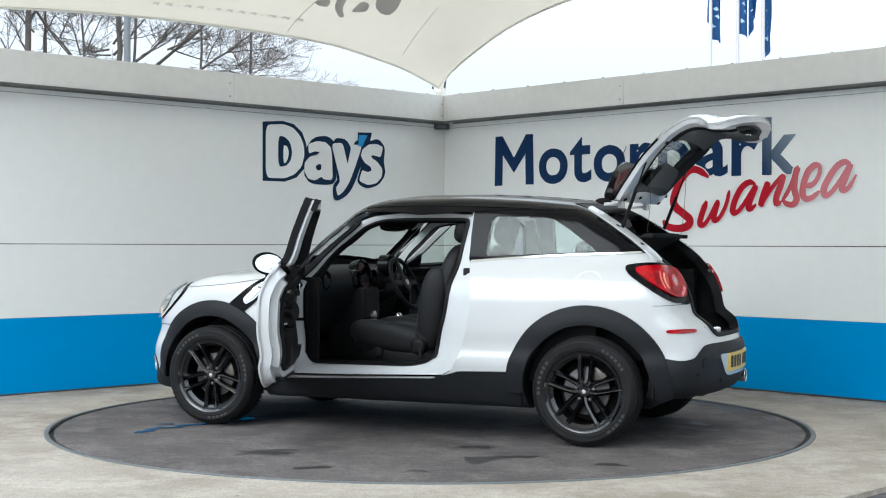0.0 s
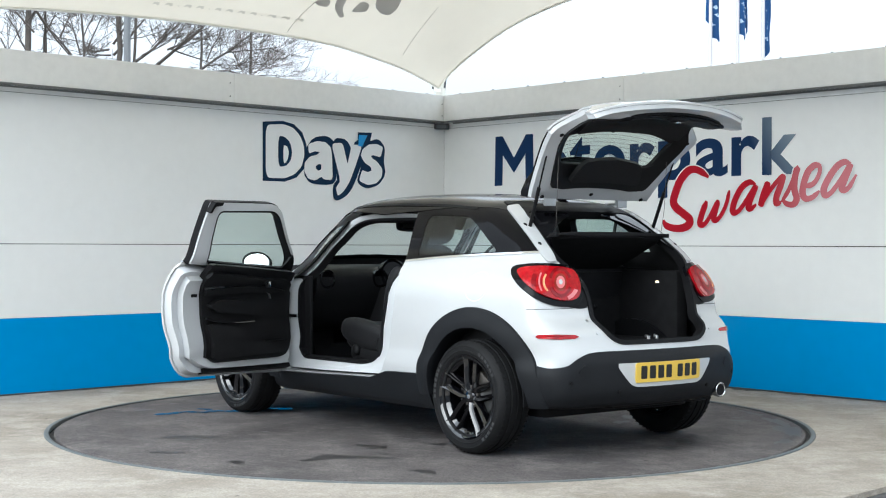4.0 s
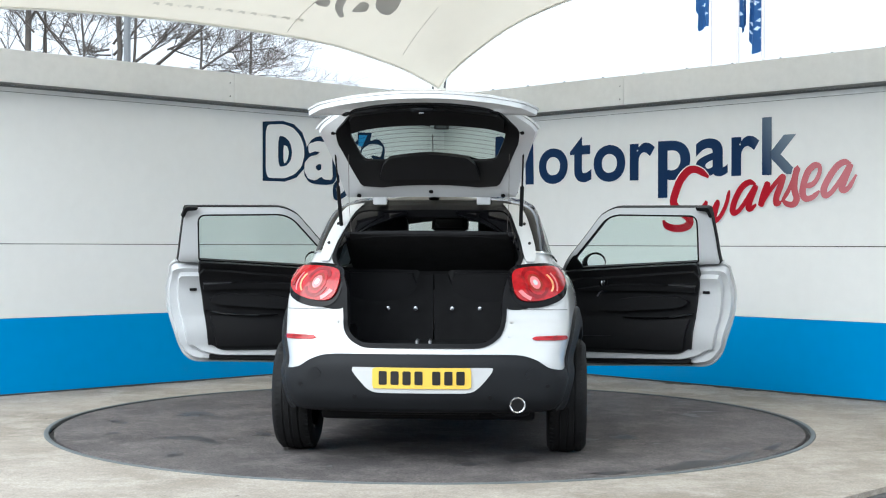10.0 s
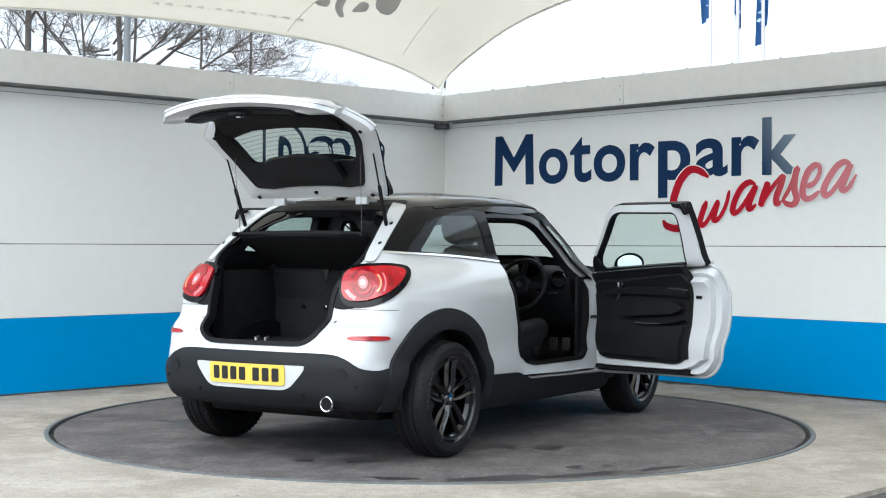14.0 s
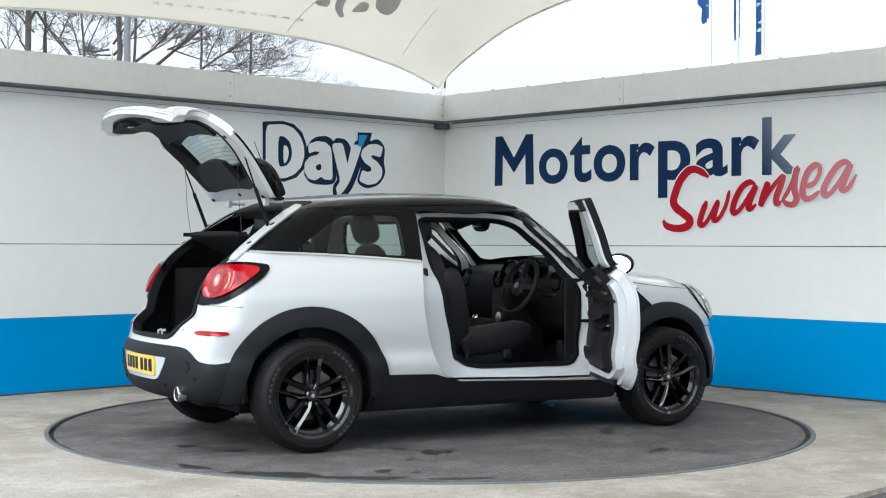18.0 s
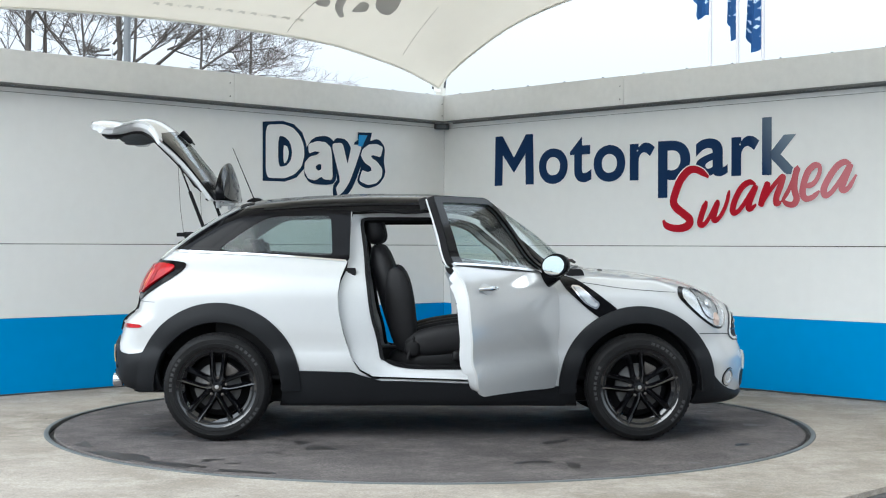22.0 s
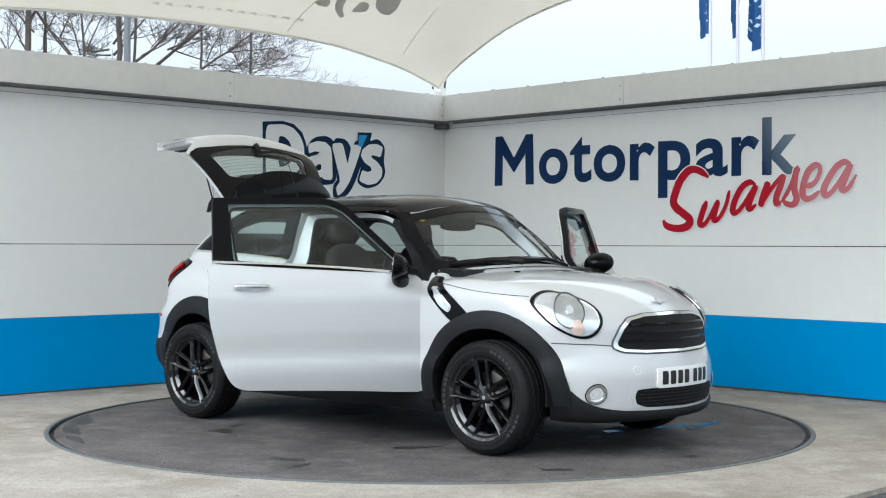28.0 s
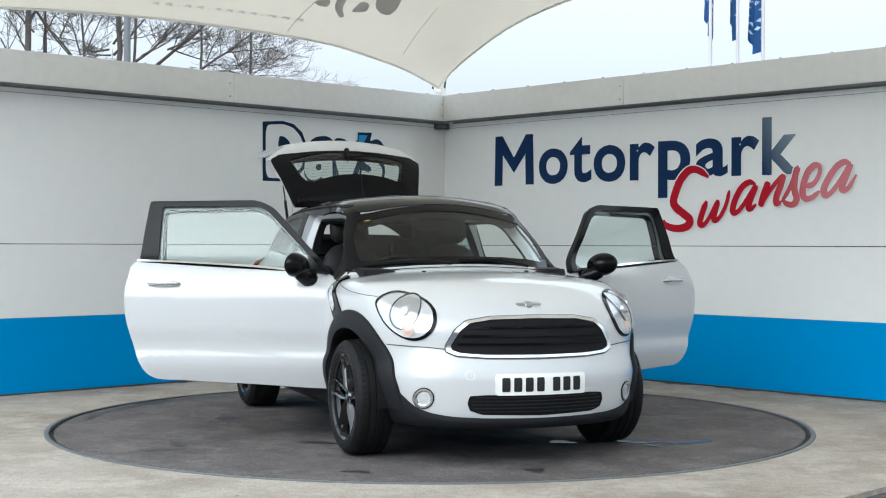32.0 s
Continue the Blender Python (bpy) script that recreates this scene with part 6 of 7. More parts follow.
for y, z in ((0.533, 1.10), (-0.533, 1.10), (0.42, 1.372), (-0.42, 1.372), (0.0, 1.388)):
    c = on_gate(np.array([[y, z]]), -0.052)[0]
    tg_add("rubber_stop", lathe_bm([(0.013, 0), (0.013, 0.008), (0.001, 0.010)], "X", 12, m=Matrix.Translation(c) @ Matrix.Rotation(radians(35), 4, "Y")), M_BLACK_TRIM, "black rubber stop")
swing = Matrix.Translation((TG_X, 0, TG_Z)) @ Matrix.Rotation(radians(TG_ANGLE), 4, "Y") @ Matrix.Translation((-TG_X, 0, -TG_Z))
tailgate.matrix_basis = swing
for s in (1, -1):
    hg = bmesh.new()
    box_bm(-1.345, -1.235, 0.300 * s - 0.034, 0.300 * s + 0.034, 1.440, 1.456, 0.005, 2, None, hg)
    box_bm(-1.352, -1.325, 0.300 * s - 0.040, 0.300 * s + 0.040, 1.425, 1.500, 0.006, 2, None, hg)
    hinge = part("tailgate_hinge", hg, M_JAMB, car, "white painted tailgate hinge")
    part("hinge_bolt", lathe_bm([(0.009, 0.0), (0.009, -0.008), (0.001, -0.009)], "X", 8, m=Matrix.Translation((-1.352, 0.300 * s, 1.475))), M_SILVER, hinge)
    top_end = swing @ Vector(on_gate(np.array([[0.535 * s, 1.17]]), -0.02)[0])
    low_end = Vector((-1.405, 0.515 * s, 1.30))
    mid = low_end.lerp(top_end, 0.48)
    strut = part("gas_strut", tube_bm([low_end, mid], 0.011, 10), M_BLACK_TRIM, car, "black tailgate gas strut")
    part("strut_rod", tube_bm([mid, top_end], 0.005, 8), M_BLACK_TRIM, strut)
apo = resample(APERTURE, 130)
part("boot_seal", ring_bm(grow(apo, 0.006), grow(apo, -0.018), on_rear, 0.010, 0.05, 2), M_BLACK_TRIM, car, "black rubber boot seal")
part("upper_seal", patch_bm(resample(corners([(0.47, 1.408), (0.45, 1.446), (-0.45, 1.446), (-0.47, 1.408)], 0.02), 60), on_rear, 0.010, 0.02, 3, (0, 1.427)), M_BLACK_TRIM, car, "black seal above the boot opening")

# rear lamps, plate, exhaust -------------------------------------------------
def plate_bars(parent, widths, height, gap, proj, z, off, mat):
    total = sum(widths) + gap * (len(widths) - 1)
    y = -total / 2
    for w in widths:
        if w > 0.02:
            part("bar", patch_bm(resample(corners([(y, z - height / 2), (y + w, z - height / 2), (y + w, z + height / 2), (y, z + height / 2)], 0.006), 28), proj, off, 0.003, 2), mat, parent)
        y += w + gap


for s in (1, -1):
    q = on_lamp(s, 140)
    o = resample(rounded([(-0.004, 0.97), (0.03, 1.035), (0.11, 1.062), (0.27, 1.070), (0.40, 1.064), (0.472, 1.044), (0.435, 0.985), (0.33, 0.916), (0.19, 0.874), (0.06, 0.868), (0.002, 0.900)], 6), 80)
    c = (0.22, 0.975)
    lamp = part("tail_lamp", patch_bm(grow(o, 0.016), q, 0.010, 0.02, 5, c), M_BLACK_PAINT, car, "red tail lamp in a gloss black surround")
    inner = np.array(c) + (o - c) * [0.91, 0.885] - [0.014, -0.003]
    part("lens", patch_bm(inner, q, 0.024, 0.018, 7, c), M_RED_LAMP, lamp, "bright red lamp lens")
    k = (0.150, 0.976)

    def arc(r0, r1, a0, a1, off, mat, lab, squash=1.0):
        """A curved piece of the lamp's optics, or of its highlight, round its bulb."""
        a = np.radians(np.linspace(a0, a1, 25))
        P, Q = (np.stack([q(np.stack([k[0] + r * np.cos(a), k[1] + r * squash * np.sin(a)], 1), d) for r in (r0, (r0 + r1) / 2, r1)]) for d in (off, off - 0.006))
        part("lamp_ring", sheet_bm(P, Q), mat, lamp, lab)
    arc(0.066, 0.084, 20, 160, 0.0265, M_RED_DEEP, "dark red arc", 0.95)
    arc(0.066, 0.084, 200, 340, 0.0265, M_RED_DEEP, "dark red arc", 0.95)
    arc(0.046, 0.062, 0, 359, 0.0275, M_RED_LAMP, "bright red ring")
    arc(0.032, 0.046, 0, 359, 0.0280, M_RED_RING, "brownish red ring")
    arc(0.014, 0.032, 0, 359, 0.0290, M_PINK_LAMP, "pale reversing lens")
    arc(0.001, 0.014, 0, 359, 0.0310, M_LAMP_CLEAR, "clear bulb tip")
    arc(0.110, 0.122, -38, 34, 0.0270, M_AMBER, "pale orange turn lens", 0.62)
    # a highlight on the lens, built as a pale bar
    arc(0.140, 0.150, -26, 28, 0.0270, M_PINK_LAMP, "pale highlight bar painted on the lens", 0.7)
    arc(0.112, 0.140, 205, 245, 0.0268, M_PINK_LAMP, "pale lower lens corner", 0.72)
    arc(0.165, 0.195, -10, 22, 0.0266, M_RED_DEEP, "dark red lens end", 0.6)
    # black panel between lamp and boot opening
    part("lamp_surround", patch_bm(resample(corners([(0.540 * s, 1.092), (0.482 * s, 1.03), (0.452 * s, 0.95), (0.444 * s, 0.845), (0.50 * s, 0.838), (0.58 * s, 0.850), (0.60 * s, 0.95), (0.60 * s, 1.06)], [0.02, 0.05, 0.05, 0.02, 0.02, 0.03, 0.05, 0.04]), 70), on_rear, 0.004, 0.02, 4), M_BLACK_TRIM, car, "black lamp surround panel")
    flange = corners([(0.40 * s, 1.426), (0.508 * s, 1.410), (0.545 * s, 1.34), (0.573 * s, 1.25), (0.594 * s, 1.16), (0.596 * s, 1.090), (0.545 * s, 1.094), (0.533 * s, 1.13), (0.517 * s, 1.20), (0.440 * s, 1.403)], [0.01, 0.03, 0.1, 0.1, 0.04, 0.02, 0.01, 0.02, 0.05, 0.02])
    part("aperture_flange", patch_bm(resample(flange, 90), on_rear, 0.015, 0.022, 4, (0.545 * s, 1.24)), M_PAINT, car, "white boot aperture flange")
    for y, z in ((0.473, 0.773), (0.462, 0.705), (0.562, 1.19), (0.532, 1.30)):
        part("flange_plug", patch_bm(resample(rounded([(y * s + 0.008, z), (y * s, z + 0.008), (y * s - 0.008, z), (y * s, z - 0.008)], 4), 14), on_rear, 0.0045 if z < 1 else 0.019, 0.006, 2), M_BLACK_TRIM if z > 1 else M_SILVER, car, "small plug beside the boot opening")
    qa = rear_wrap
    refl = np.array([(36.8 * s, 0.690), (37.8 * s, 0.700), (44.0 * s, 0.704), (49.6 * s, 0.701), (50.4 * s, 0.690), (49.6 * s, 0.681), (44.0 * s, 0.678), (37.8 * s, 0.680)])
    part("reflector", patch_bm(resample(refl, 40), qa, 0.006, 0.012, 3), M_RED_LAMP, car, "slim red rear reflector")
    part("bumper_seam", strip_bm([(38 * s + (54 - 38) * s * i / 10, 0.842 - 0.004 * i / 10) for i in range(11)], qa, 0.0035, 0.001, 0.004), M_GAP, car)

recess = corners([(0.385, 0.540), (-0.385, 0.540), (-0.36, 0.50), (-0.275, 0.405), (0.275, 0.405), (0.36, 0.50)], [0.03, 0.03, 0.05, 0.05, 0.05, 0.05])
part("plate_recess", patch_bm(resample(recess, 70), on_rear, 0.019, 0.02, 5), M_PAINT, car, "white number plate panel")
plate_o = lambda z0, z1: resample(corners([(-0.260, z0), (0.260, z0), (0.260, z1), (-0.260, z1)], 0.008), 60)
rp = part("number_plate", patch_bm(plate_o(0.430, 0.540), on_rear, 0.027, 0.010, 3), M_PLATE_Y, car, "yellow rear plate with plain bars")
plate_bars(rp, [0.043, 0.043, 0.043, 0.01, 0.043, 0.043, 0.043, 0.043], 0.072, 0.020, on_rear, 0.486, 0.029, M_INK)
part("exhaust", lathe_bm([(0.034, 0.05), (0.034, 0.0), (0.039, -0.004), (0.043, 0.0), (0.043, 0.02), (0.036, 0.05)], "X", 32, m=Matrix.Translation((-1.958, -0.508, 0.340))), M_CHROME, car, "bright round exhaust tailpipe")
part("exhaust_bore", lathe_bm([(0.0345, 0.004), (0.0345, 0.03), (0.001, 0.012)], "X", 24, m=Matrix.Translation((-1.958, -0.508, 0.340))), M_BLACK_TRIM, car)
part("silencer", box_bm(-1.84, -1.50, -0.58, -0.36, 0.262, 0.36, 0.045), M_BLACK_TRIM, car, "dark underfloor silencer")
for y, z in ((0.58, 0.50), (-0.58, 0.50)):
    part("tow_cover", patch_bm(resample(rounded([(y + 0.035, z), (y, z + 0.035), (y - 0.035, z), (y, z - 0.035)], 8), 30), on_rear, 0.019, 0.01, 3), M_CLAD, car)
for y, z in ((0.66, 0.44), (0.36, 0.385), (-0.36, 0.385), (-0.66, 0.44)):
    part("parking_sensor", patch_bm(resample(rounded([(y + 0.011, z), (y, z + 0.011), (y - 0.011, z), (y, z - 0.011)], 5), 18), on_rear, 0.021, 0.01, 2), M_BLACK_TRIM, car)
part("rear_skid", box_bm(-1.86, -1.66, -0.30, 0.30, 0.272, 0.31, 0.015), M_BLACK_TRIM, car, "black under-bumper skirt")

# front ----------------------------------------------------------------------
for s in (1, -1):
    q = on_lamp(s, 40)
    o = resample(rounded([(0.470, 0.865), (0.435, 0.912), (0.345, 0.934), (0.225, 0.922), (0.085, 0.888), (-0.012, 0.835), (-0.040, 0.775), (-0.015, 0.722), (0.050, 0.683), (0.140, 0.676), (0.245, 0.703), (0.365, 0.765)], 5), 80)
    c = (0.20, 0.80)
    lamp = part("headlamp", patch_bm(o, q, 0.006, 0.02, 5, c), M_BLACK_PAINT, car, "oval clear headlamp with black rim")
    inn = np.array(c) + (o - c) * 0.890
    part("chrome_rim", ring_bm(inn, np.array(c) + (o - c) * 0.872, q, 0.0105, 0.01, 1), M_CHROME, lamp, "chrome rim")
    part("reflector", patch_bm(np.array(c) + (o - c) * 0.88, q, 0.008, 0.012, 6, c), M_LAMP_CLEAR, lamp, "bright faceted reflector")
    for (ky, kz), r, mat, lab in (((0.205, 0.825), 0.088, M_BOWL, "large silvered beam bowl"), ((0.155, 0.735), 0.040, M_ORANGE, "pale orange turn signal bulb")):
        a = np.linspace(0, 2 * math.pi, 29)[:-1]
        part("lamp_bowl", ring_bm(np.stack([ky + r * 1.2 * np.cos(a), kz + r * np.sin(a)], 1), np.stack([ky + r * 0.25 * np.cos(a), kz + r * 0.2 * np.sin(a)], 1), q, 0.011, 0.012, 3, inner_off=0.019 if mat is M_ORANGE else 0.010), mat, lamp, lab)
        part("bulb", patch_bm(np.stack([ky + r * 0.3 * np.cos(a), kz + r * 0.25 * np.sin(a)], 1), q, 0.021, 0.012, 2), M_ORANGE if mat is M_ORANGE else M_LAMP_CLEAR, lamp)
    a = np.linspace(0, 2 * math.pi, 41)[:-1]
    bowl = lambda r: np.stack([0.205 + r * 1.2 * np.cos(a), 0.825 + r * np.sin(a)], 1)
    part("bowl_rim", ring_bm(bowl(0.093), bowl(0.088), q, 0.014, 0.01, 1), M_CLAD, lamp, "thin grey bowl rim")
    cov = part("cover_glass", patch_bm(np.array(c) + (o - c) * 0.895, q, 0.026, 0.004, 6, c), G_LENS, lamp, "clear lamp cover")
    cov.visible_shadow = False
    # fog lamp
    fc_ = np.array([0.603 * s, 0.372])
    a = np.linspace(0, 2 * math.pi, 33)[:-1]
    circ = lambda r: np.stack([fc_[0] + r * 0.80 * np.cos(a), fc_[1] + r * np.sin(a)], 1)
    fog = part("fog_lamp", ring_bm(circ(0.052), circ(0.042), on_front, 0.008, 0.02, 2), M_SILVER, car, "round fog lamp with chrome ring")
    part("fog_bezel", ring_bm(circ(0.057), circ(0.050), on_front, 0.005, 0.014, 1), M_BLACK_TRIM, fog, "thin black bezel")
    part("fog_bowl", ring_bm(circ(0.044), circ(0.018), on_front, 0.004, 0.01, 3, inner_off=-0.010), M_BOWL, fog, "silver fog lamp bowl")
    part("lens", patch_bm(circ(0.024), on_front, 0.001, 0.01, 3), M_LAMP_CLEAR, fog, "clear lamp centre")
    # shut lines of bonnet and bumper
    part("bumper_seam", strip_bm(spline([(28.5 * s, 0.628), (36 * s, 0.640), (44 * s, 0.646), (52 * s, 0.650)], 8), front_wrap, 0.006, 0.0012, 0.004), M_GAP, car)
    qs = on_side(s)
    part("bonnet_seam", strip_bm(spline([(0.80, 0.985), (1.00, 0.958), (1.20, 0.930), (1.42, 0.912), (1.53, 0.905)], 8), qs, 0.0028, 0.0012, 0.004), M_GAP, car)
    # side scuttle: black frame with bright repeater
    scut = corners([(0.80, 1.005), (0.90, 0.985), (1.03, 0.905), (1.17, 0.795), (1.06, 0.742), (0.985, 0.795), (0.84, 0.925)], [0.02, 0.03, 0.1, 0.03, 0.02, 0.08, 0.06])
    sc = part("side_scuttle", patch_bm(resample(scut, 60), qs, 0.009, 0.016, 5), M_BLACK_PAINT, car, "gloss black side scuttle")
    rep = corners([(0.875, 0.940), (0.928, 0.937), (1.050, 0.835), (1.028, 0.804), (0.962, 0.838)], [0.015, 0.02, 0.02, 0.01, 0.03])
    part("repeater_rim", patch_bm(resample(grow(rep, 0.004), 40), qs, 0.013, 0.012, 3), M_CHROME, sc, "chrome repeater rim")
    part("repeater", patch_bm(resample(grow(rep, -0.006), 40), qs, 0.017, 0.012, 3), M_LAMP_CLEAR, sc, "clear side repeater")
    nz = on_top(np.array([[1.12, 0.33 * s]]), 0.0)[0]
    part("washer_jet", box_bm(nz[0] - 0.018, nz[0] + 0.012, nz[1] - 0.010, nz[1] + 0.010, nz[2] - 0.003, nz[2] + 0.008, 0.003), M_BLACK_TRIM, car, "black washer jet")

gr_out = both([(0.0, 0.806), (0.25, 0.801), (0.38, 0.780), (0.44, 0.735), (0.485, 0.655), (0.49, 0.622), (0.44, 0.598), (0.30, 0.588), (0.0, 0.585)])
gr_in = both([(0.0, 0.784), (0.25, 0.780), (0.36, 0.762), (0.41, 0.725), (0.452, 0.655), (0.452, 0.632), (0.41, 0.617), (0.30, 0.609), (0.0, 0.606)])
go1 = resample(gr_out, 110)
gi1 = align(go1, resample(gr_in, 110))
gi1 = go1 + (gi1 - go1) * 0.72
grille = part("grille", ring_bm(go1, gi1, on_front, 0.010, 0.03, 3), M_CHROME, car, "black slatted grille in a chrome frame")
part("grille_gap", ring_bm(grow(go1, 0.007), align(grow(go1, 0.007), grow(go1, -0.004)), on_front, 0.004, 0.02, 1), M_GAP, grille, "dark shut line round the grille")
part("grille_back", patch_bm(grow(gi1, 0.006), on_front, 0.004, 0.012, 5, (0, 0.70)), M_BLACK_TRIM, grille, "black grille backing")
for z, w in ((0.745, 0.375), (0.703, 0.405), (0.660, 0.430)):
    part("slat", strip_bm([(-w + 2 * w * i / 24, z) for i in range(25)], on_front, 0.011, 0.011, 0.02), M_BLACK_PAINT, grille, "black grille slat")
lg = both([(0.0, 0.392), (0.30, 0.394), (0.385, 0.388), (0.400, 0.355), (0.385, 0.310), (0.32, 0.288), (0.0, 0.280)])
lower_grille = part("lower_grille", patch_bm(resample(lg, 80), on_front, 0.004, 0.02, 5, (0, 0.34)), M_BLACK_TRIM, car, "black mesh lower grille")
for k in range(5):
    z = 0.302 + 0.019 * k
    w = 0.355 if k in (0, 4) else 0.375
    part("mesh_bar", strip_bm([(-w + 2 * w * i / 20, z) for i in range(21)], on_front, 0.006, 0.008, 0.01), M_CLAD, lower_grille)
part("grille_edge", ring_bm(resample(grow(lg, 0.022), 80), align(resample(grow(lg, 0.022), 80), resample(lg, 80)), on_front, 0.003, 0.014, 2), M_PAINT, car, "white moulded grille edge")
fp_ = on_front(np.array([[0.0, 0.455]]), 0.0)[0]
fpl = part("number_plate", patch_bm(plate_o(0.392, 0.502), on_front, 0.012, 0.012, 3), M_PLATE_W, car, "white front plate with plain bars")
plate_bars(fpl, [0.043, 0.043, 0.043, 0.043, 0.01, 0.043, 0.043, 0.043], 0.072, 0.020, on_front, 0.447, 0.014, M_INK)
a = np.linspace(0, 2 * math.pi, 29)[:-1]
tow = lambda r: np.stack([-0.385 + r * np.cos(a), 0.497 + r * np.sin(a)], 1)
part("tow_cover_gap", ring_bm(tow(0.024), tow(0.0225), on_front, 0.0012, 0.004, 1), M_FASCIA, car, "round shut line of the towing eye cover")
bd = on_front(np.array([[0.0, 0.862]]), 0.006)[0]
badge = part("bonnet_badge", lathe_bm([(0.001, 0.010), (0.020, 0.009), (0.024, 0.004), (0.024, 0.0)], "Z", 24, m=Matrix.Translation(bd) @ Matrix.Rotation(radians(48), 4, "Y")), M_SILVER, car, "small winged metal bonnet badge")
for sg in (1, -1):
    part("wing", prism_bm([(0.0, 0.015 * sg), (0.004, 0.075 * sg), (0.016, 0.070 * sg), (0.016, 0.015 * sg)], 0.0, 0.004, "Z", m=Matrix.Translation(bd) @ Matrix.Rotation(radians(48), 4, "Y") @ Matrix.Translation((-0.010, 0, 0.002))), M_SILVER, badge)
# bonnet rear edge, scuttle tray and wipers
cow = spline([(0.795, -0.70), (0.90, -0.56), (0.985, -0.30), (1.01, 0.0), (0.985, 0.30), (0.90, 0.56), (0.795, 0.70)], 8)
part("scuttle_tray", strip_bm(cow + [-0.016, 0], on_top, 0.030, 0.001, 0.01), M_BLACK_TRIM, car, "black scuttle tray below the windscreen")
part("bonnet_edge", strip_bm(cow + [0.012, 0.0], on_top, 0.030, 0.007, 0.018), M_PAINT, car, "white rear edge of the bonnet")
for y0, y1, x1 in ((-0.10, -0.60, 0.80), (0.42, -0.04, 0.93)):
    pv = on_top(np.array([[0.975 - 0.25 * y0 ** 2, y0]]), 0.02)[0]
    mids = on_top(np.array([[0.93 - 0.28 * ((y0 * 0.6 + y1 * 0.4)) ** 2, y0 * 0.6 + y1 * 0.4], [x1, y1]]), 0.022)
    wp = part("wiper", tube_bm([pv, mids[0], mids[1]], [0.010, 0.008, 0.005], 8), M_BLACK_TRIM, car, "black windscreen wiper")
    part("blade", tube_bm([mids[1] + (mids[0] - mids[1]) * 1.35 + np.array([0, 0, -0.008]), mids[1] + np.array([0, 0, -0.008])], 0.006, 6), M_BLACK_TRIM, wp)
# roof aerial and fuel flap
an = on_top(np.array([[-1.13, 0.0]]), 0.006)[0]
aer = part("aerial", lathe_bm([(0.045, 0.0), (0.036, 0.014), (0.018, 0.026), (0.001, 0.028)], "Z", 20, m=Matrix.Translation(an) @ Matrix.Diagonal((1.4, 0.7, 1, 1))), M_BLACK_TRIM, car, "black roof aerial foot")
part("aerial_rod", tube_bm([an + np.array([-0.01, 0, 0.015]), an + np.array([-0.155, 0, 0.36])], [0.004, 0.002], 6), M_BLACK_TRIM, aer)
fl = np.array([-1.275, 0.955])
a = np.linspace(0, 2 * math.pi, 41)[:-1]
circ = lambda r: np.stack([fl[0] + r * np.cos(a), fl[1] + r * 0.95 * np.sin(a)], 1)
part("fuel_flap_gap", ring_bm(circ(0.089), circ(0.085), on_side(1), 0.0012, 0.004, 1), M_FASCIA, car, "round shut line of the fuel flap")
part("fuel_flap", patch_bm(circ(0.085), on_side(1), 0.0022, 0.004, 4), M_PAINT, car, "round white fuel flap")
# small sticker on the windscreen
st_o = rounded([(0.455, -0.488), (0.470, -0.470), (0.480, -0.500), (0.495, -0.480), (0.486, -0.458), (0.464, -0.452)], 4)
part("screen_sticker", patch_bm(resample(st_o, 24), on_top, 0.0035, 0.002, 2), M_STICKER, car, "small yellow sticker on the windscreen")

# cabin ----------------------------------------------------------------------
def cushion_bm(w, d, h, bulge=0.02, bevel=0.05, m=None, bm=None):
    """A padded block: w along y, d along x, h along z, standing on z = 0."""
    b = bmesh.new()
    bmesh.ops.create_cube(b, size=1.0)
    bmesh.ops.subdivide_edges(b, edges=b.edges[:], cuts=5, use_grid_fill=True)
    for v in b.verts:
        x, y, z = v.co * 2
        k = 1 - 0.10 * (abs(x) ** 6 + abs(y) ** 6 + abs(z) ** 6) / 2
        cx, cy, cz = (1 - x * x), (1 - y * y), (1 - z * z)
        v.co = Vector((x * d / 2 * (1 - 0.12 * (abs(y * z)) ** 4) + math.copysign(bulge, x) * cy * cz * abs(x) ** 3,
                       y * w / 2 * (1 - 0.12 * (abs(x * z)) ** 4) + math.copysign(bulge, y) * cx * cz * abs(y) ** 3,
                       (z + 1) * h / 2 + (math.copysign(bulge, z) * cx * cy * abs(z) ** 3)))
    bmesh.ops.bevel(b, geom=[e for e in b.edges if e.calc_face_angle(0) > 0.9], offset=bevel * 0.5, segments=3, affect="EDGES")
    if m is not None:
        b.transform(m)
    return join_bm(bm, b) if bm is not None else b


def blob_bm(rx, ry, rz, power=3.0, m=None):
    """A padded rounded block: a superellipsoid about the origin."""
    b = bmesh.new()
    bmesh.ops.create_uvsphere(b, u_segments=24, v_segments=16, radius=1.0)
    for v in b.verts:
        n = (abs(v.co.x) ** power + abs(v.co.y) ** power + abs(v.co.z) ** power) ** (1 / power)
        v.co = Vector((v.co.x / n * rx, v.co.y / n * ry, v.co.z / n * rz))
    if m is not None:
        b.transform(m)
    return b


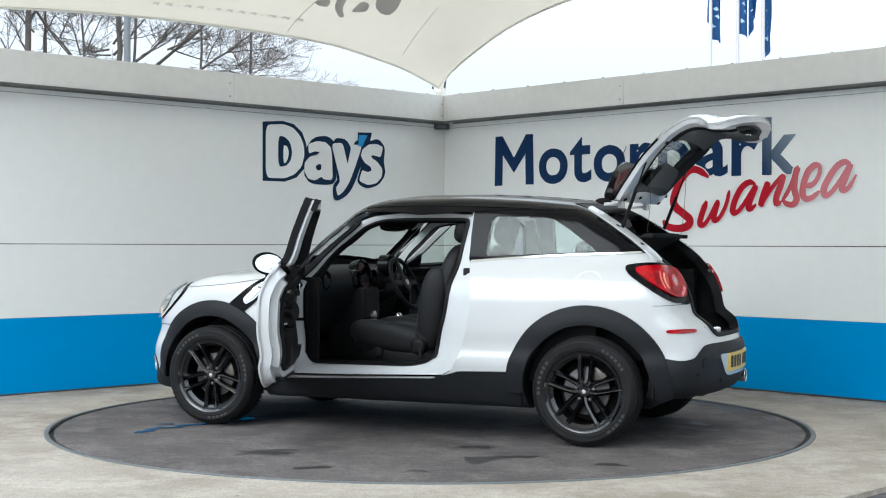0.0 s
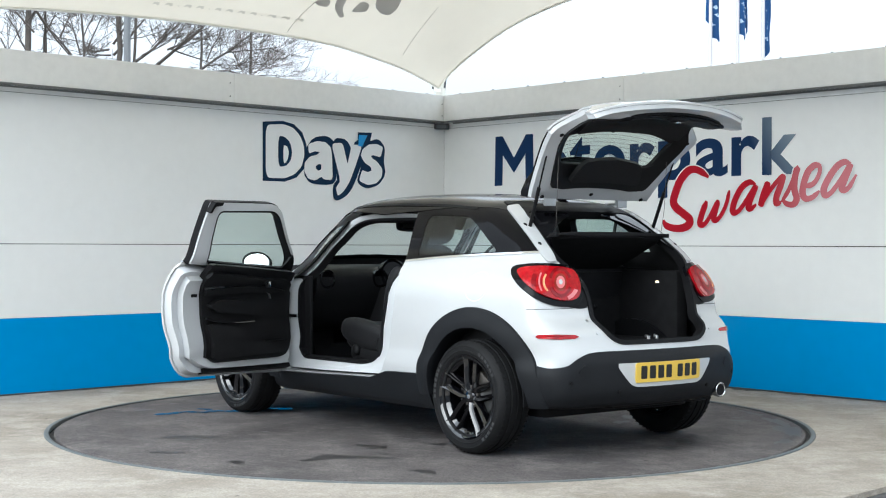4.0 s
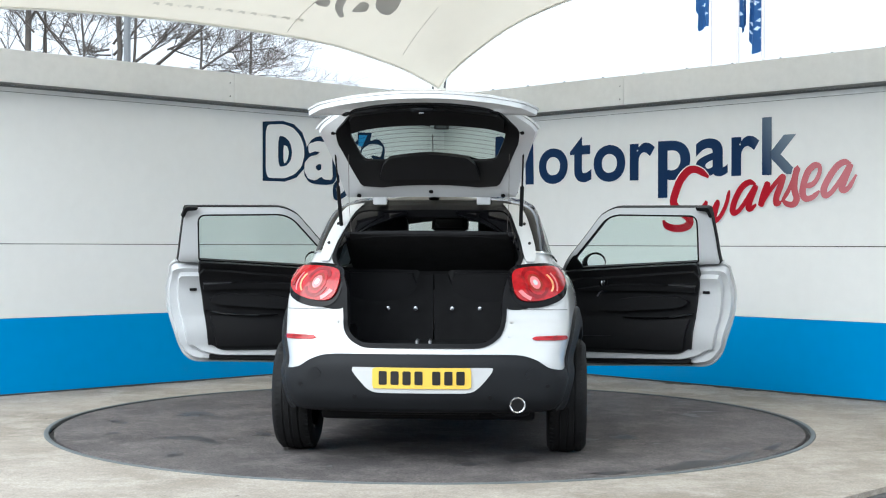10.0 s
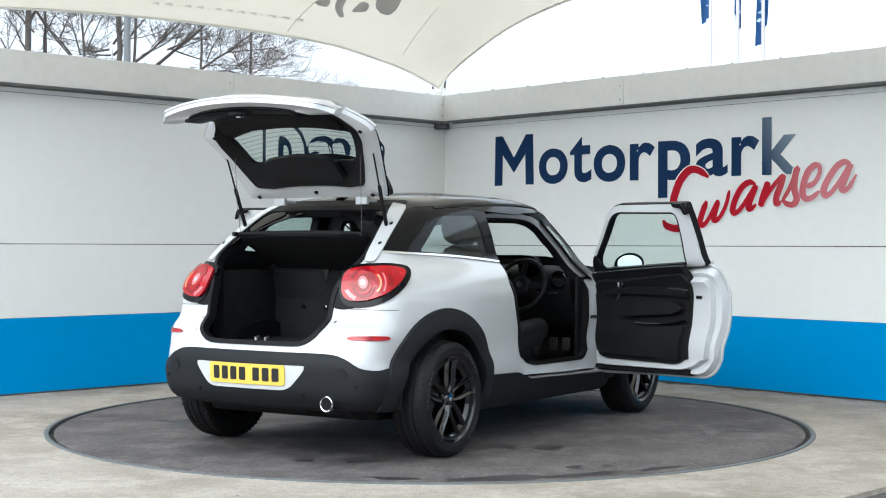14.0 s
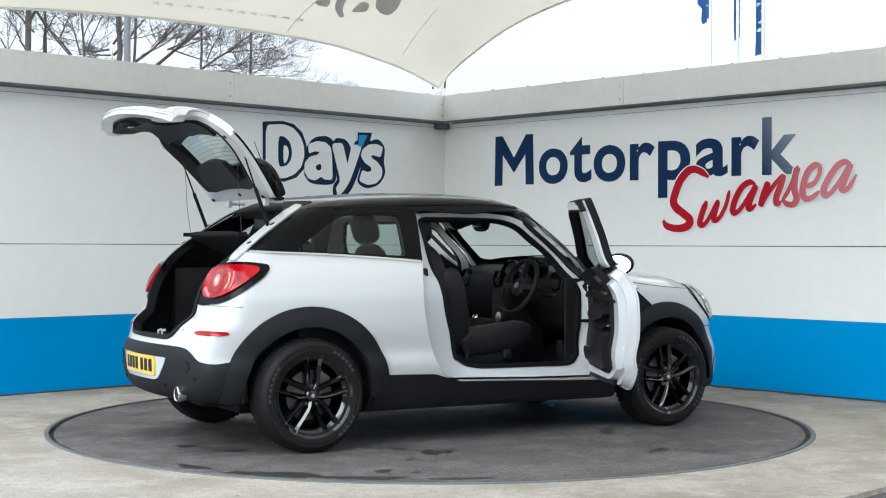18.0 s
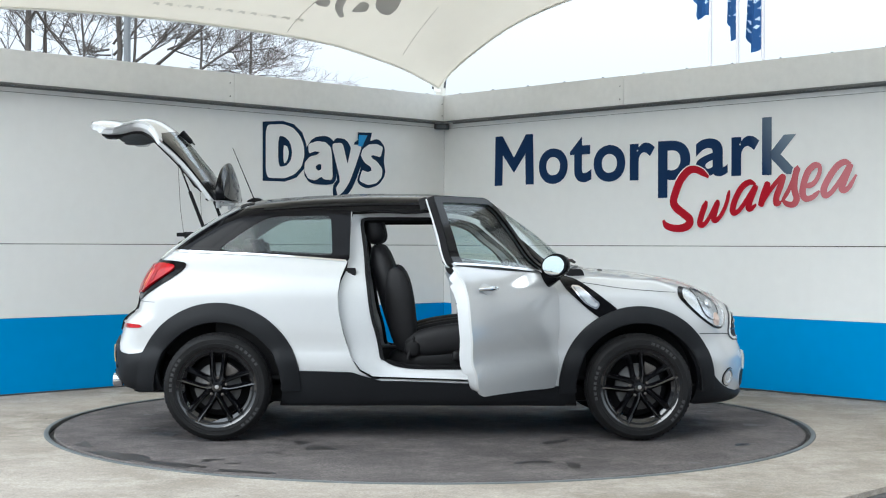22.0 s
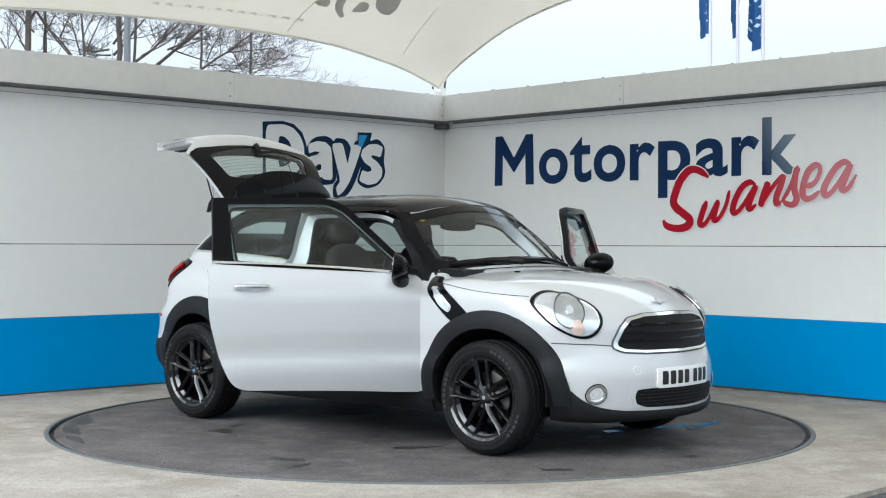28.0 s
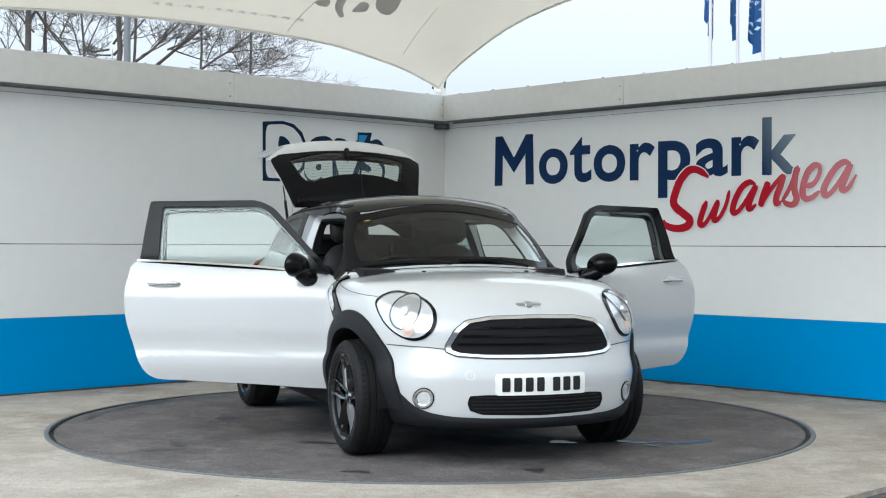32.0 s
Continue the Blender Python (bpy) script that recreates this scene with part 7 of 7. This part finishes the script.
def seat(y, recline):
    st = part("front_seat", blob_bm(0.30, 0.24, 0.10, 4, pose(0.12, y, 0.555, 0, -7, 0)), M_CLOTH, car, "black cloth sports seat")
    for sg in (1, -1):
        part("bolster", blob_bm(0.28, 0.065, 0.095, 2.6, pose(0.13, y + 0.205 * sg, 0.60, 0, -9, 0)), M_CLOTH, st)
    back = pose(-0.14, y, 0.57, 0, -recline, 0)
    part("backrest", blob_bm(0.078, 0.215, 0.345, 3.2, back @ pose(0.0, 0, 0.305)), M_CLOTH, st, "black cloth backrest")
    for sg in (1, -1):
        part("bolster", blob_bm(0.095, 0.055, 0.270, 2.4, back @ pose(0.035, 0.190 * sg, 0.215, 0, 8, 10 * sg)), M_CLOTH, st)
    part("headrest", blob_bm(0.065, 0.135, 0.105, 3, back @ pose(0.012, 0, 0.755)), M_CLOTH, st, "black cloth headrest")
    for sg in (1, -1):
        part("headrest_post", tube_bm([back @ Vector((0, 0.05 * sg, 0.58)), back @ Vector((0.005, 0.05 * sg, 0.70))], 0.007, 8), M_BLACK_TRIM, st)
    part("seat_base", blob_bm(0.31, 0.245, 0.085, 3.5, pose(0.07, y, 0.47, 0, -3, 0)), M_DASH, st, "black seat base")
    out = 0.25 if y > 0 else -0.25
    for kx, kz, kr in ((-0.09, 0.545, 0.050), (0.19, 0.50, 0.034)):
        part("recline_knob", blob_bm(kr, 0.022, kr, 2.6, Matrix.Translation((kx, y + out, kz))), M_DASH, st)
    part("seat_belt", tube_bm([(-0.12, y + out * 1.08, 0.48), (-0.08, y + out, 0.62)], [0.012, 0.01], 8), M_DASH, st)


seat(0.36, 16)
seat(-0.36, 16)
part("cabin_floor", box_bm(-1.0, 0.98, -0.74, 0.74, 0.365, 0.385, 0.004), M_CARPET, car, "black cabin carpet")
for s in (1, -1):
    part("sill_trim", box_bm(-0.34, 0.60, 0.735 * s - 0.02, 0.735 * s + 0.02, 0.385, 0.425, 0.006), M_DASH, car, "black entry sill trim")
    part("kick_panel", box_bm(0.56, 0.98, 0.72 * s - 0.012, 0.72 * s + 0.012, 0.38, 0.98, 0.006), M_DASH, car, "black footwell side panel")
    part("rear_side_trim", box_bm(-1.30, -0.44, 0.70 * s - 0.015, 0.70 * s + 0.015, 0.385, 1.05, 0.01), M_DASH, car, "black rear side trim")
    part("boot_side_trim", box_bm(-1.62, -1.02, 0.55 * s - 0.05, 0.55 * s + 0.05, 0.50, 1.04, 0.02), M_CARPET, car, "black boot side lining")
# dashboard: rounded section drawn across the car
dash_sec = rounded([(0.98, 0.62), (0.98, 1.00), (0.90, 1.045), (0.76, 1.05), (0.64, 1.02), (0.585, 0.955), (0.60, 0.86), (0.64, 0.78), (0.72, 0.66), (0.84, 0.60)], 5)
dash = part("dashboard", prism_bm([tuple(p) for p in dash_sec], -0.66, 0.66, "Y"), M_DASH, car, "black moulded dashboard")
for y in (-0.575, -0.13, 0.13, 0.575):
    v = part("air_vent", lathe_bm([(0.062, 0.03), (0.064, -0.012), (0.054, -0.016), (0.046, -0.002), (0.001, 0.0)], "X", 28, m=Matrix.Translation((0.592, y, 0.955))), M_BLACK_PAINT, dash, "round gloss black air vent")
    part("vent_fin", box_bm(0.583, 0.592, y - 0.044, y + 0.044, 0.951, 0.959, 0.002), M_DASH, v)
part("centre_dial", lathe_bm([(0.115, 0.05), (0.118, -0.015), (0.105, -0.02), (0.098, -0.006), (0.001, -0.004)], "X", 36, m=Matrix.Translation((0.600, 0.0, 0.975)) @ Matrix.Rotation(radians(12), 4, "Y")), M_BLACK_PAINT, dash, "large round central dial")
part("instrument_pod", lathe_bm([(0.075, 0.06), (0.078, -0.02), (0.066, -0.022), (0.062, 0.0), (0.001, 0.002)], "X", 30, m=Matrix.Translation((0.565, -0.36, 1.045))), M_BLACK_PAINT, dash, "round instrument pod")
part("dash_bead", box_bm(0.586, 0.600, -0.56, -0.24, 0.862, 0.870, 0.003), M_SILVER, dash, "thin bright trim strip")
part("lower_console", box_bm(0.52, 0.80, -0.13, 0.13, 0.385, 0.90, 0.04), M_DASH, dash, "black centre stack")
part("heater_dial", lathe_bm([(0.035, 0.0), (0.035, -0.015), (0.001, -0.018)], "X", 20, m=Matrix.Translation((0.52, 0.0, 0.70))), M_SILVER, dash, "silver heater dial")
part("centre_tunnel", box_bm(-0.65, 0.60, -0.085, 0.085, 0.385, 0.52, 0.035), M_DASH, car, "black centre tunnel")
lever = part("gear_lever", tube_bm([(0.34, 0, 0.50), (0.33, 0, 0.60), (0.325, 0, 0.68)], [0.028, 0.012, 0.012], 12), M_DASH, car, "gear lever with bright knob")
kb = bmesh.new()
bmesh.ops.create_uvsphere(kb, u_segments=16, v_segments=10, radius=0.026, matrix=Matrix.Translation((0.325, 0, 0.70)))
part("knob", kb, M_CHROME, lever)
part("handbrake", tube_bm([(-0.10, 0.03, 0.52), (0.05, 0.03, 0.56), (0.12, 0.03, 0.60)], [0.018, 0.016, 0.018], 10), M_DASH, car, "black handbrake lever")
# steering wheel, right-hand side
sw = pose(0.44, -0.36, 0.92, 0, -66, 0)
rim_pts = [sw @ Vector((0.185 * math.cos(2 * math.pi * k / 48), 0.185 * math.sin(2 * math.pi * k / 48), 0)) for k in range(49)]
steer = part("steering_wheel", tube_bm(rim_pts, 0.0155, 10, caps=False), M_DASH, car, "black three-spoke steering wheel")
part("boss", lathe_bm([(0.068, -0.03), (0.070, 0.0), (0.055, 0.016), (0.001, 0.02)], "Z", 28, m=sw), M_DASH, steer)
part("boss_badge", lathe_bm([(0.022, 0.018), (0.022, 0.022), (0.001, 0.023)], "Z", 18, m=sw), M_SILVER, steer, "small silver badge")
for a in (0, 180, 270):
    part("spoke", box_bm(0.05, 0.18, -0.020, 0.020, -0.012, 0.010, 0.006, 2, sw @ Matrix.Rotation(radians(a + 90), 4, "Z")), M_DASH, steer)
part("column", tube_bm([sw @ Vector((0, 0, -0.02)), sw @ Vector((0, 0, -0.24))], [0.045, 0.06], 14), M_DASH, steer)
for x, y in ((0.80, -0.30), (0.80, -0.42), (0.80, -0.52)):
    part("pedal", box_bm(x, x + 0.02, y - 0.03, y + 0.03, 0.46, 0.55, 0.006), M_EXHAUST, car, "metal pedal")
rv = part("rear_view_mirror", cushion_bm(0.25, 0.05, 0.085, 0.008, 0.03, pose(0.36, 0.0, 1.292, 0, 12, -14)), M_BLACK_TRIM, car, "black oval interior mirror")
part("mirror_glass", box_bm(-0.034, -0.030, -0.100, 0.100, 0.014, 0.072, 0.0, 1, pose(0.36, 0.0, 1.292, 0, 12, -14)), M_MIRROR, rv, "mirror glass")
part("mirror_stem", tube_bm([(0.40, 0.0, 1.365), (0.375, 0, 1.34)], 0.012, 8), M_BLACK_TRIM, rv)
for s in (1, -1):
    part("sun_visor", box_bm(0.20, 0.36, 0.34 * s - 0.17, 0.34 * s + 0.17, 1.388, 1.402, 0.006, 2), M_HEADLINER, car, "folded-up dark sun visor")
# rear seats
for s in (1, -1):
    rs = part("rear_seat", cushion_bm(0.50, 0.46, 0.16, 0.015, 0.05, pose(-0.72, 0.33 * s, 0.48, 0, -6, 0)), M_CLOTH, car, "black cloth rear seat")
    bk = pose(-0.98, 0.33 * s, 0.56, 0, -14, 0)
    part("backrest", cushion_bm(0.50, 0.13, 0.52, 0.015, 0.05, bk), M_CLOTH, rs)
    part("headrest", cushion_bm(0.26, 0.09, 0.13, 0.015, 0.04, bk @ pose(0.0, 0, 0.545)), M_CLOTH, rs)
    part("seat_back_panel", box_bm(-1.135, -1.115, 0.28 * s - 0.276, 0.28 * s + 0.276, 0.55, 1.02, 0.006), M_CARPET, rs, "black carpeted seat back")
    for y in (0.108, 0.273):
        part("anchor_bolt", lathe_bm([(0.013, 0), (0.013, -0.010), (0.001, -0.012)], "X", 12, m=Matrix.Translation((-1.137, y * s, 0.815))), M_CHROME, rs, "bright anchor bolt")
part("rear_console", box_bm(-1.0, -0.6, -0.06, 0.06, 0.40, 0.55, 0.02), M_DASH, car)
part("boot_floor", box_bm(-1.86, -1.02, -0.55, 0.55, 0.60, 0.628, 0.006), M_CARPET, car, "black carpeted boot floor")
part("boot_step", box_bm(-1.885, -1.85, -0.40, 0.40, 0.60, 0.650, 0.006), M_DASH, car, "black boot sill trim")
for y in (-0.035, 0.035):
    part("boot_striker", tube_bm([(-1.885, y, 0.645), (-1.885, y, 0.672), (-1.865, y, 0.675)], 0.010, 8), M_SILVER, car, "bright lock striker")
part("boot_lamp", box_bm(-1.472, -1.450, -0.500, -0.490, 0.962, 0.976, 0.003), M_GLOW, car, "small lit boot lamp")
# parcel shelf, tipped up at the back
shelf = part("parcel_shelf", cushion_bm(0.96, 0.58, 0.035, 0.004, 0.015, pose(-1.30, 0, 1.122, 0, 25, 0)), M_CARPET, car, "black tipped-up parcel shelf")
part("shelf_edge", cushion_bm(0.94, 0.035, 0.16, 0.004, 0.015, pose(-1.10, 0, 0.93)), M_CARPET, shelf, "black shelf front panel")
for s in (1, -1):
    part("shelf_cord", tube_bm([(-1.54, 0.44 * s, 1.26), (-1.56, 0.45 * s, 1.42), (-1.575, 0.452 * s, 1.70)], 0.0016, 5), M_EXHAUST, shelf, "thin shelf cord")
    part("shelf_hook", box_bm(-1.58, -1.52, 0.46 * s - 0.012, 0.46 * s + 0.012, 1.24, 1.265, 0.004), M_BLACK_TRIM, shelf)

# stains on the turntable ------------------------------------------------------
for k, (x, y, rx, ry, a) in enumerate(((-1.80, -0.52, 0.11, 0.05, 75), (-1.70, -0.37, 0.08, 0.035, 15), (-1.60, -0.25, 0.10, 0.03, 50), (-1.74, -0.20, 0.05, 0.03, 0), (-1.46, -0.18, 0.09, 0.045, 35), (-1.28, 0.10, 0.09, 0.045, 20))):
    blot(x, y, rx, ry, a, 4 + 3 * k, 0.0052 + 0.0003 * k, M_WATER, "puddle", "shallow puddle reflecting the wall")
for k, (x, y, rx, ry, a) in enumerate(((0.20, 1.86, 0.11, 0.045, 5), (0.39, -1.62, 0.20, 0.06, 10), (-0.94, -1.41, 0.15, 0.07, 25), (0.30, -1.72, 0.16, 0.06, 70), (1.79, -0.06, 0.06, 0.09, 0), (0.05, 2.05, 0.10, 0.03, 80),
                                       (2.24, 0.74, 0.07, 0.28, 20), (2.05, 1.15, 0.06, 0.20, 32), (1.76, 1.55, 0.04, 0.14, 42), (2.34, 0.22, 0.035, 0.14, 4), (-0.3, 1.2, 0.12, 0.05, 40), (1.1, 0.9, 0.07, 0.10, 15), (-1.9, 1.0, 0.07, 0.05, 0), (-0.6, -2.0, 0.10, 0.04, 10))):
    blot(x, y, rx, ry, a, 30 + k, 0.0030 + 0.00012 * k, M_WET_EDGE, "damp_stain", "dark damp stain")
rng = random.Random(77)
for k in range(26):
    a, r = rng.uniform(0, 2 * math.pi), 2.36 * math.sqrt(rng.uniform(0.12, 1.0))
    size = rng.choice((0.018, 0.025, 0.035, 0.05))
    blot(r * math.cos(a), r * math.sin(a), size * rng.uniform(1.0, 1.8), size, rng.uniform(0, 180), 200 + k, 0.0024 + 0.00002 * k, M_WET_EDGE, "damp_stain", "dark damp stain")


# ---------------------------------------------------------------- movement
HEADING, CAR_X, CAR_Y = 157.2, -0.0365, -0.1058


def turned(t):
    """Degrees the turntable has gone round, clockwise from above."""
    s = t / 32.0
    return 228.674 * s - 5.340 * s * s + 3.534 * s ** 3


def motions():
    times = [2.0 * k for k in range(17)]
    walk(turntable, [(t, pose(0, 0, 0, 0, 0, -turned(t))) for t in times])
    walk(car, [(t, pose(0, 0, 0.002, 0, 0, HEADING - turned(t)) @ Matrix.Translation((CAR_X, CAR_Y, 0))) for t in times])
    # flags: bearing of the cloth round its pole, fold of the outer half, and the hem's rise in the wind
    sway = [[(0, 35, 100, 74), (3, 40, 100, 72), (6, 45, 95, 70), (8, 62, 60, 70), (10, 140, -60, 52), (12, 110, -60, 48), (14, 120, -70, 38), (16, 80, -40, 40), (17, 78, -45, 40), (18, 115, -25, 38), (19, 150, 5, 38), (20, 140, -50, 36),
             (21, 120, -90, 35), (22, 150, -60, 32), (22.5, 165, 0, 30), (24, 135, -45, 60), (25.4, 50, -30, 55), (28, 125, -50, 65), (30, 145, -50, 68), (32, 80, 15, 68)],
            [(0, 25, 20, 65), (3, 40, 50, 65), (6, 45, 60, 65), (8, 70, 50, 53), (10, 50, 40, 52), (12, 85, 0, 48), (14, 75, 10, 48), (17, 65, -10, 63), (19, 100, 0, 65), (21, 80, 15, 63), (22.5, 105, -10, 67), (24, 80, -15, 63),
             (25.4, 105, 5, 60), (28, 90, -5, 62), (30, 75, -5, 65), (32, 92, -5, 66)],
            [(0, 55, 20, 95), (3, 57, 20, 95), (6, 60, 15, 95), (8, 140, -40, 95), (10, 120, -30, 90), (12, 135, -25, 95), (14, 100, -60, 75), (17, 85, -40, 93), (19, 115, -20, 90), (21, 100, -10, 80), (22.5, 135, -20, 90), (24, 100, -40, 80),
             (25.4, 110, -55, 85), (28, 120, -20, 85), (30, 100, -10, 92), (32, 115, -10, 90)]]
    for pieces, rows in zip(flags, sway):
        inner_rows, outer_rows = [], []
        for t, yaw, fold, low in rows:
            a = pose(0, 0, 1.22 + (434 - low) / 2519.5 * FLAG_DEPTH, 0, 0, yaw)
            inner_rows.append((t, a))
            outer_rows.append((t, a @ pose(0.36, 0, 0.0, 0, 0, fold)))
        walk(pieces[0], inner_rows)
        walk(pieces[1], outer_rows)


motions()
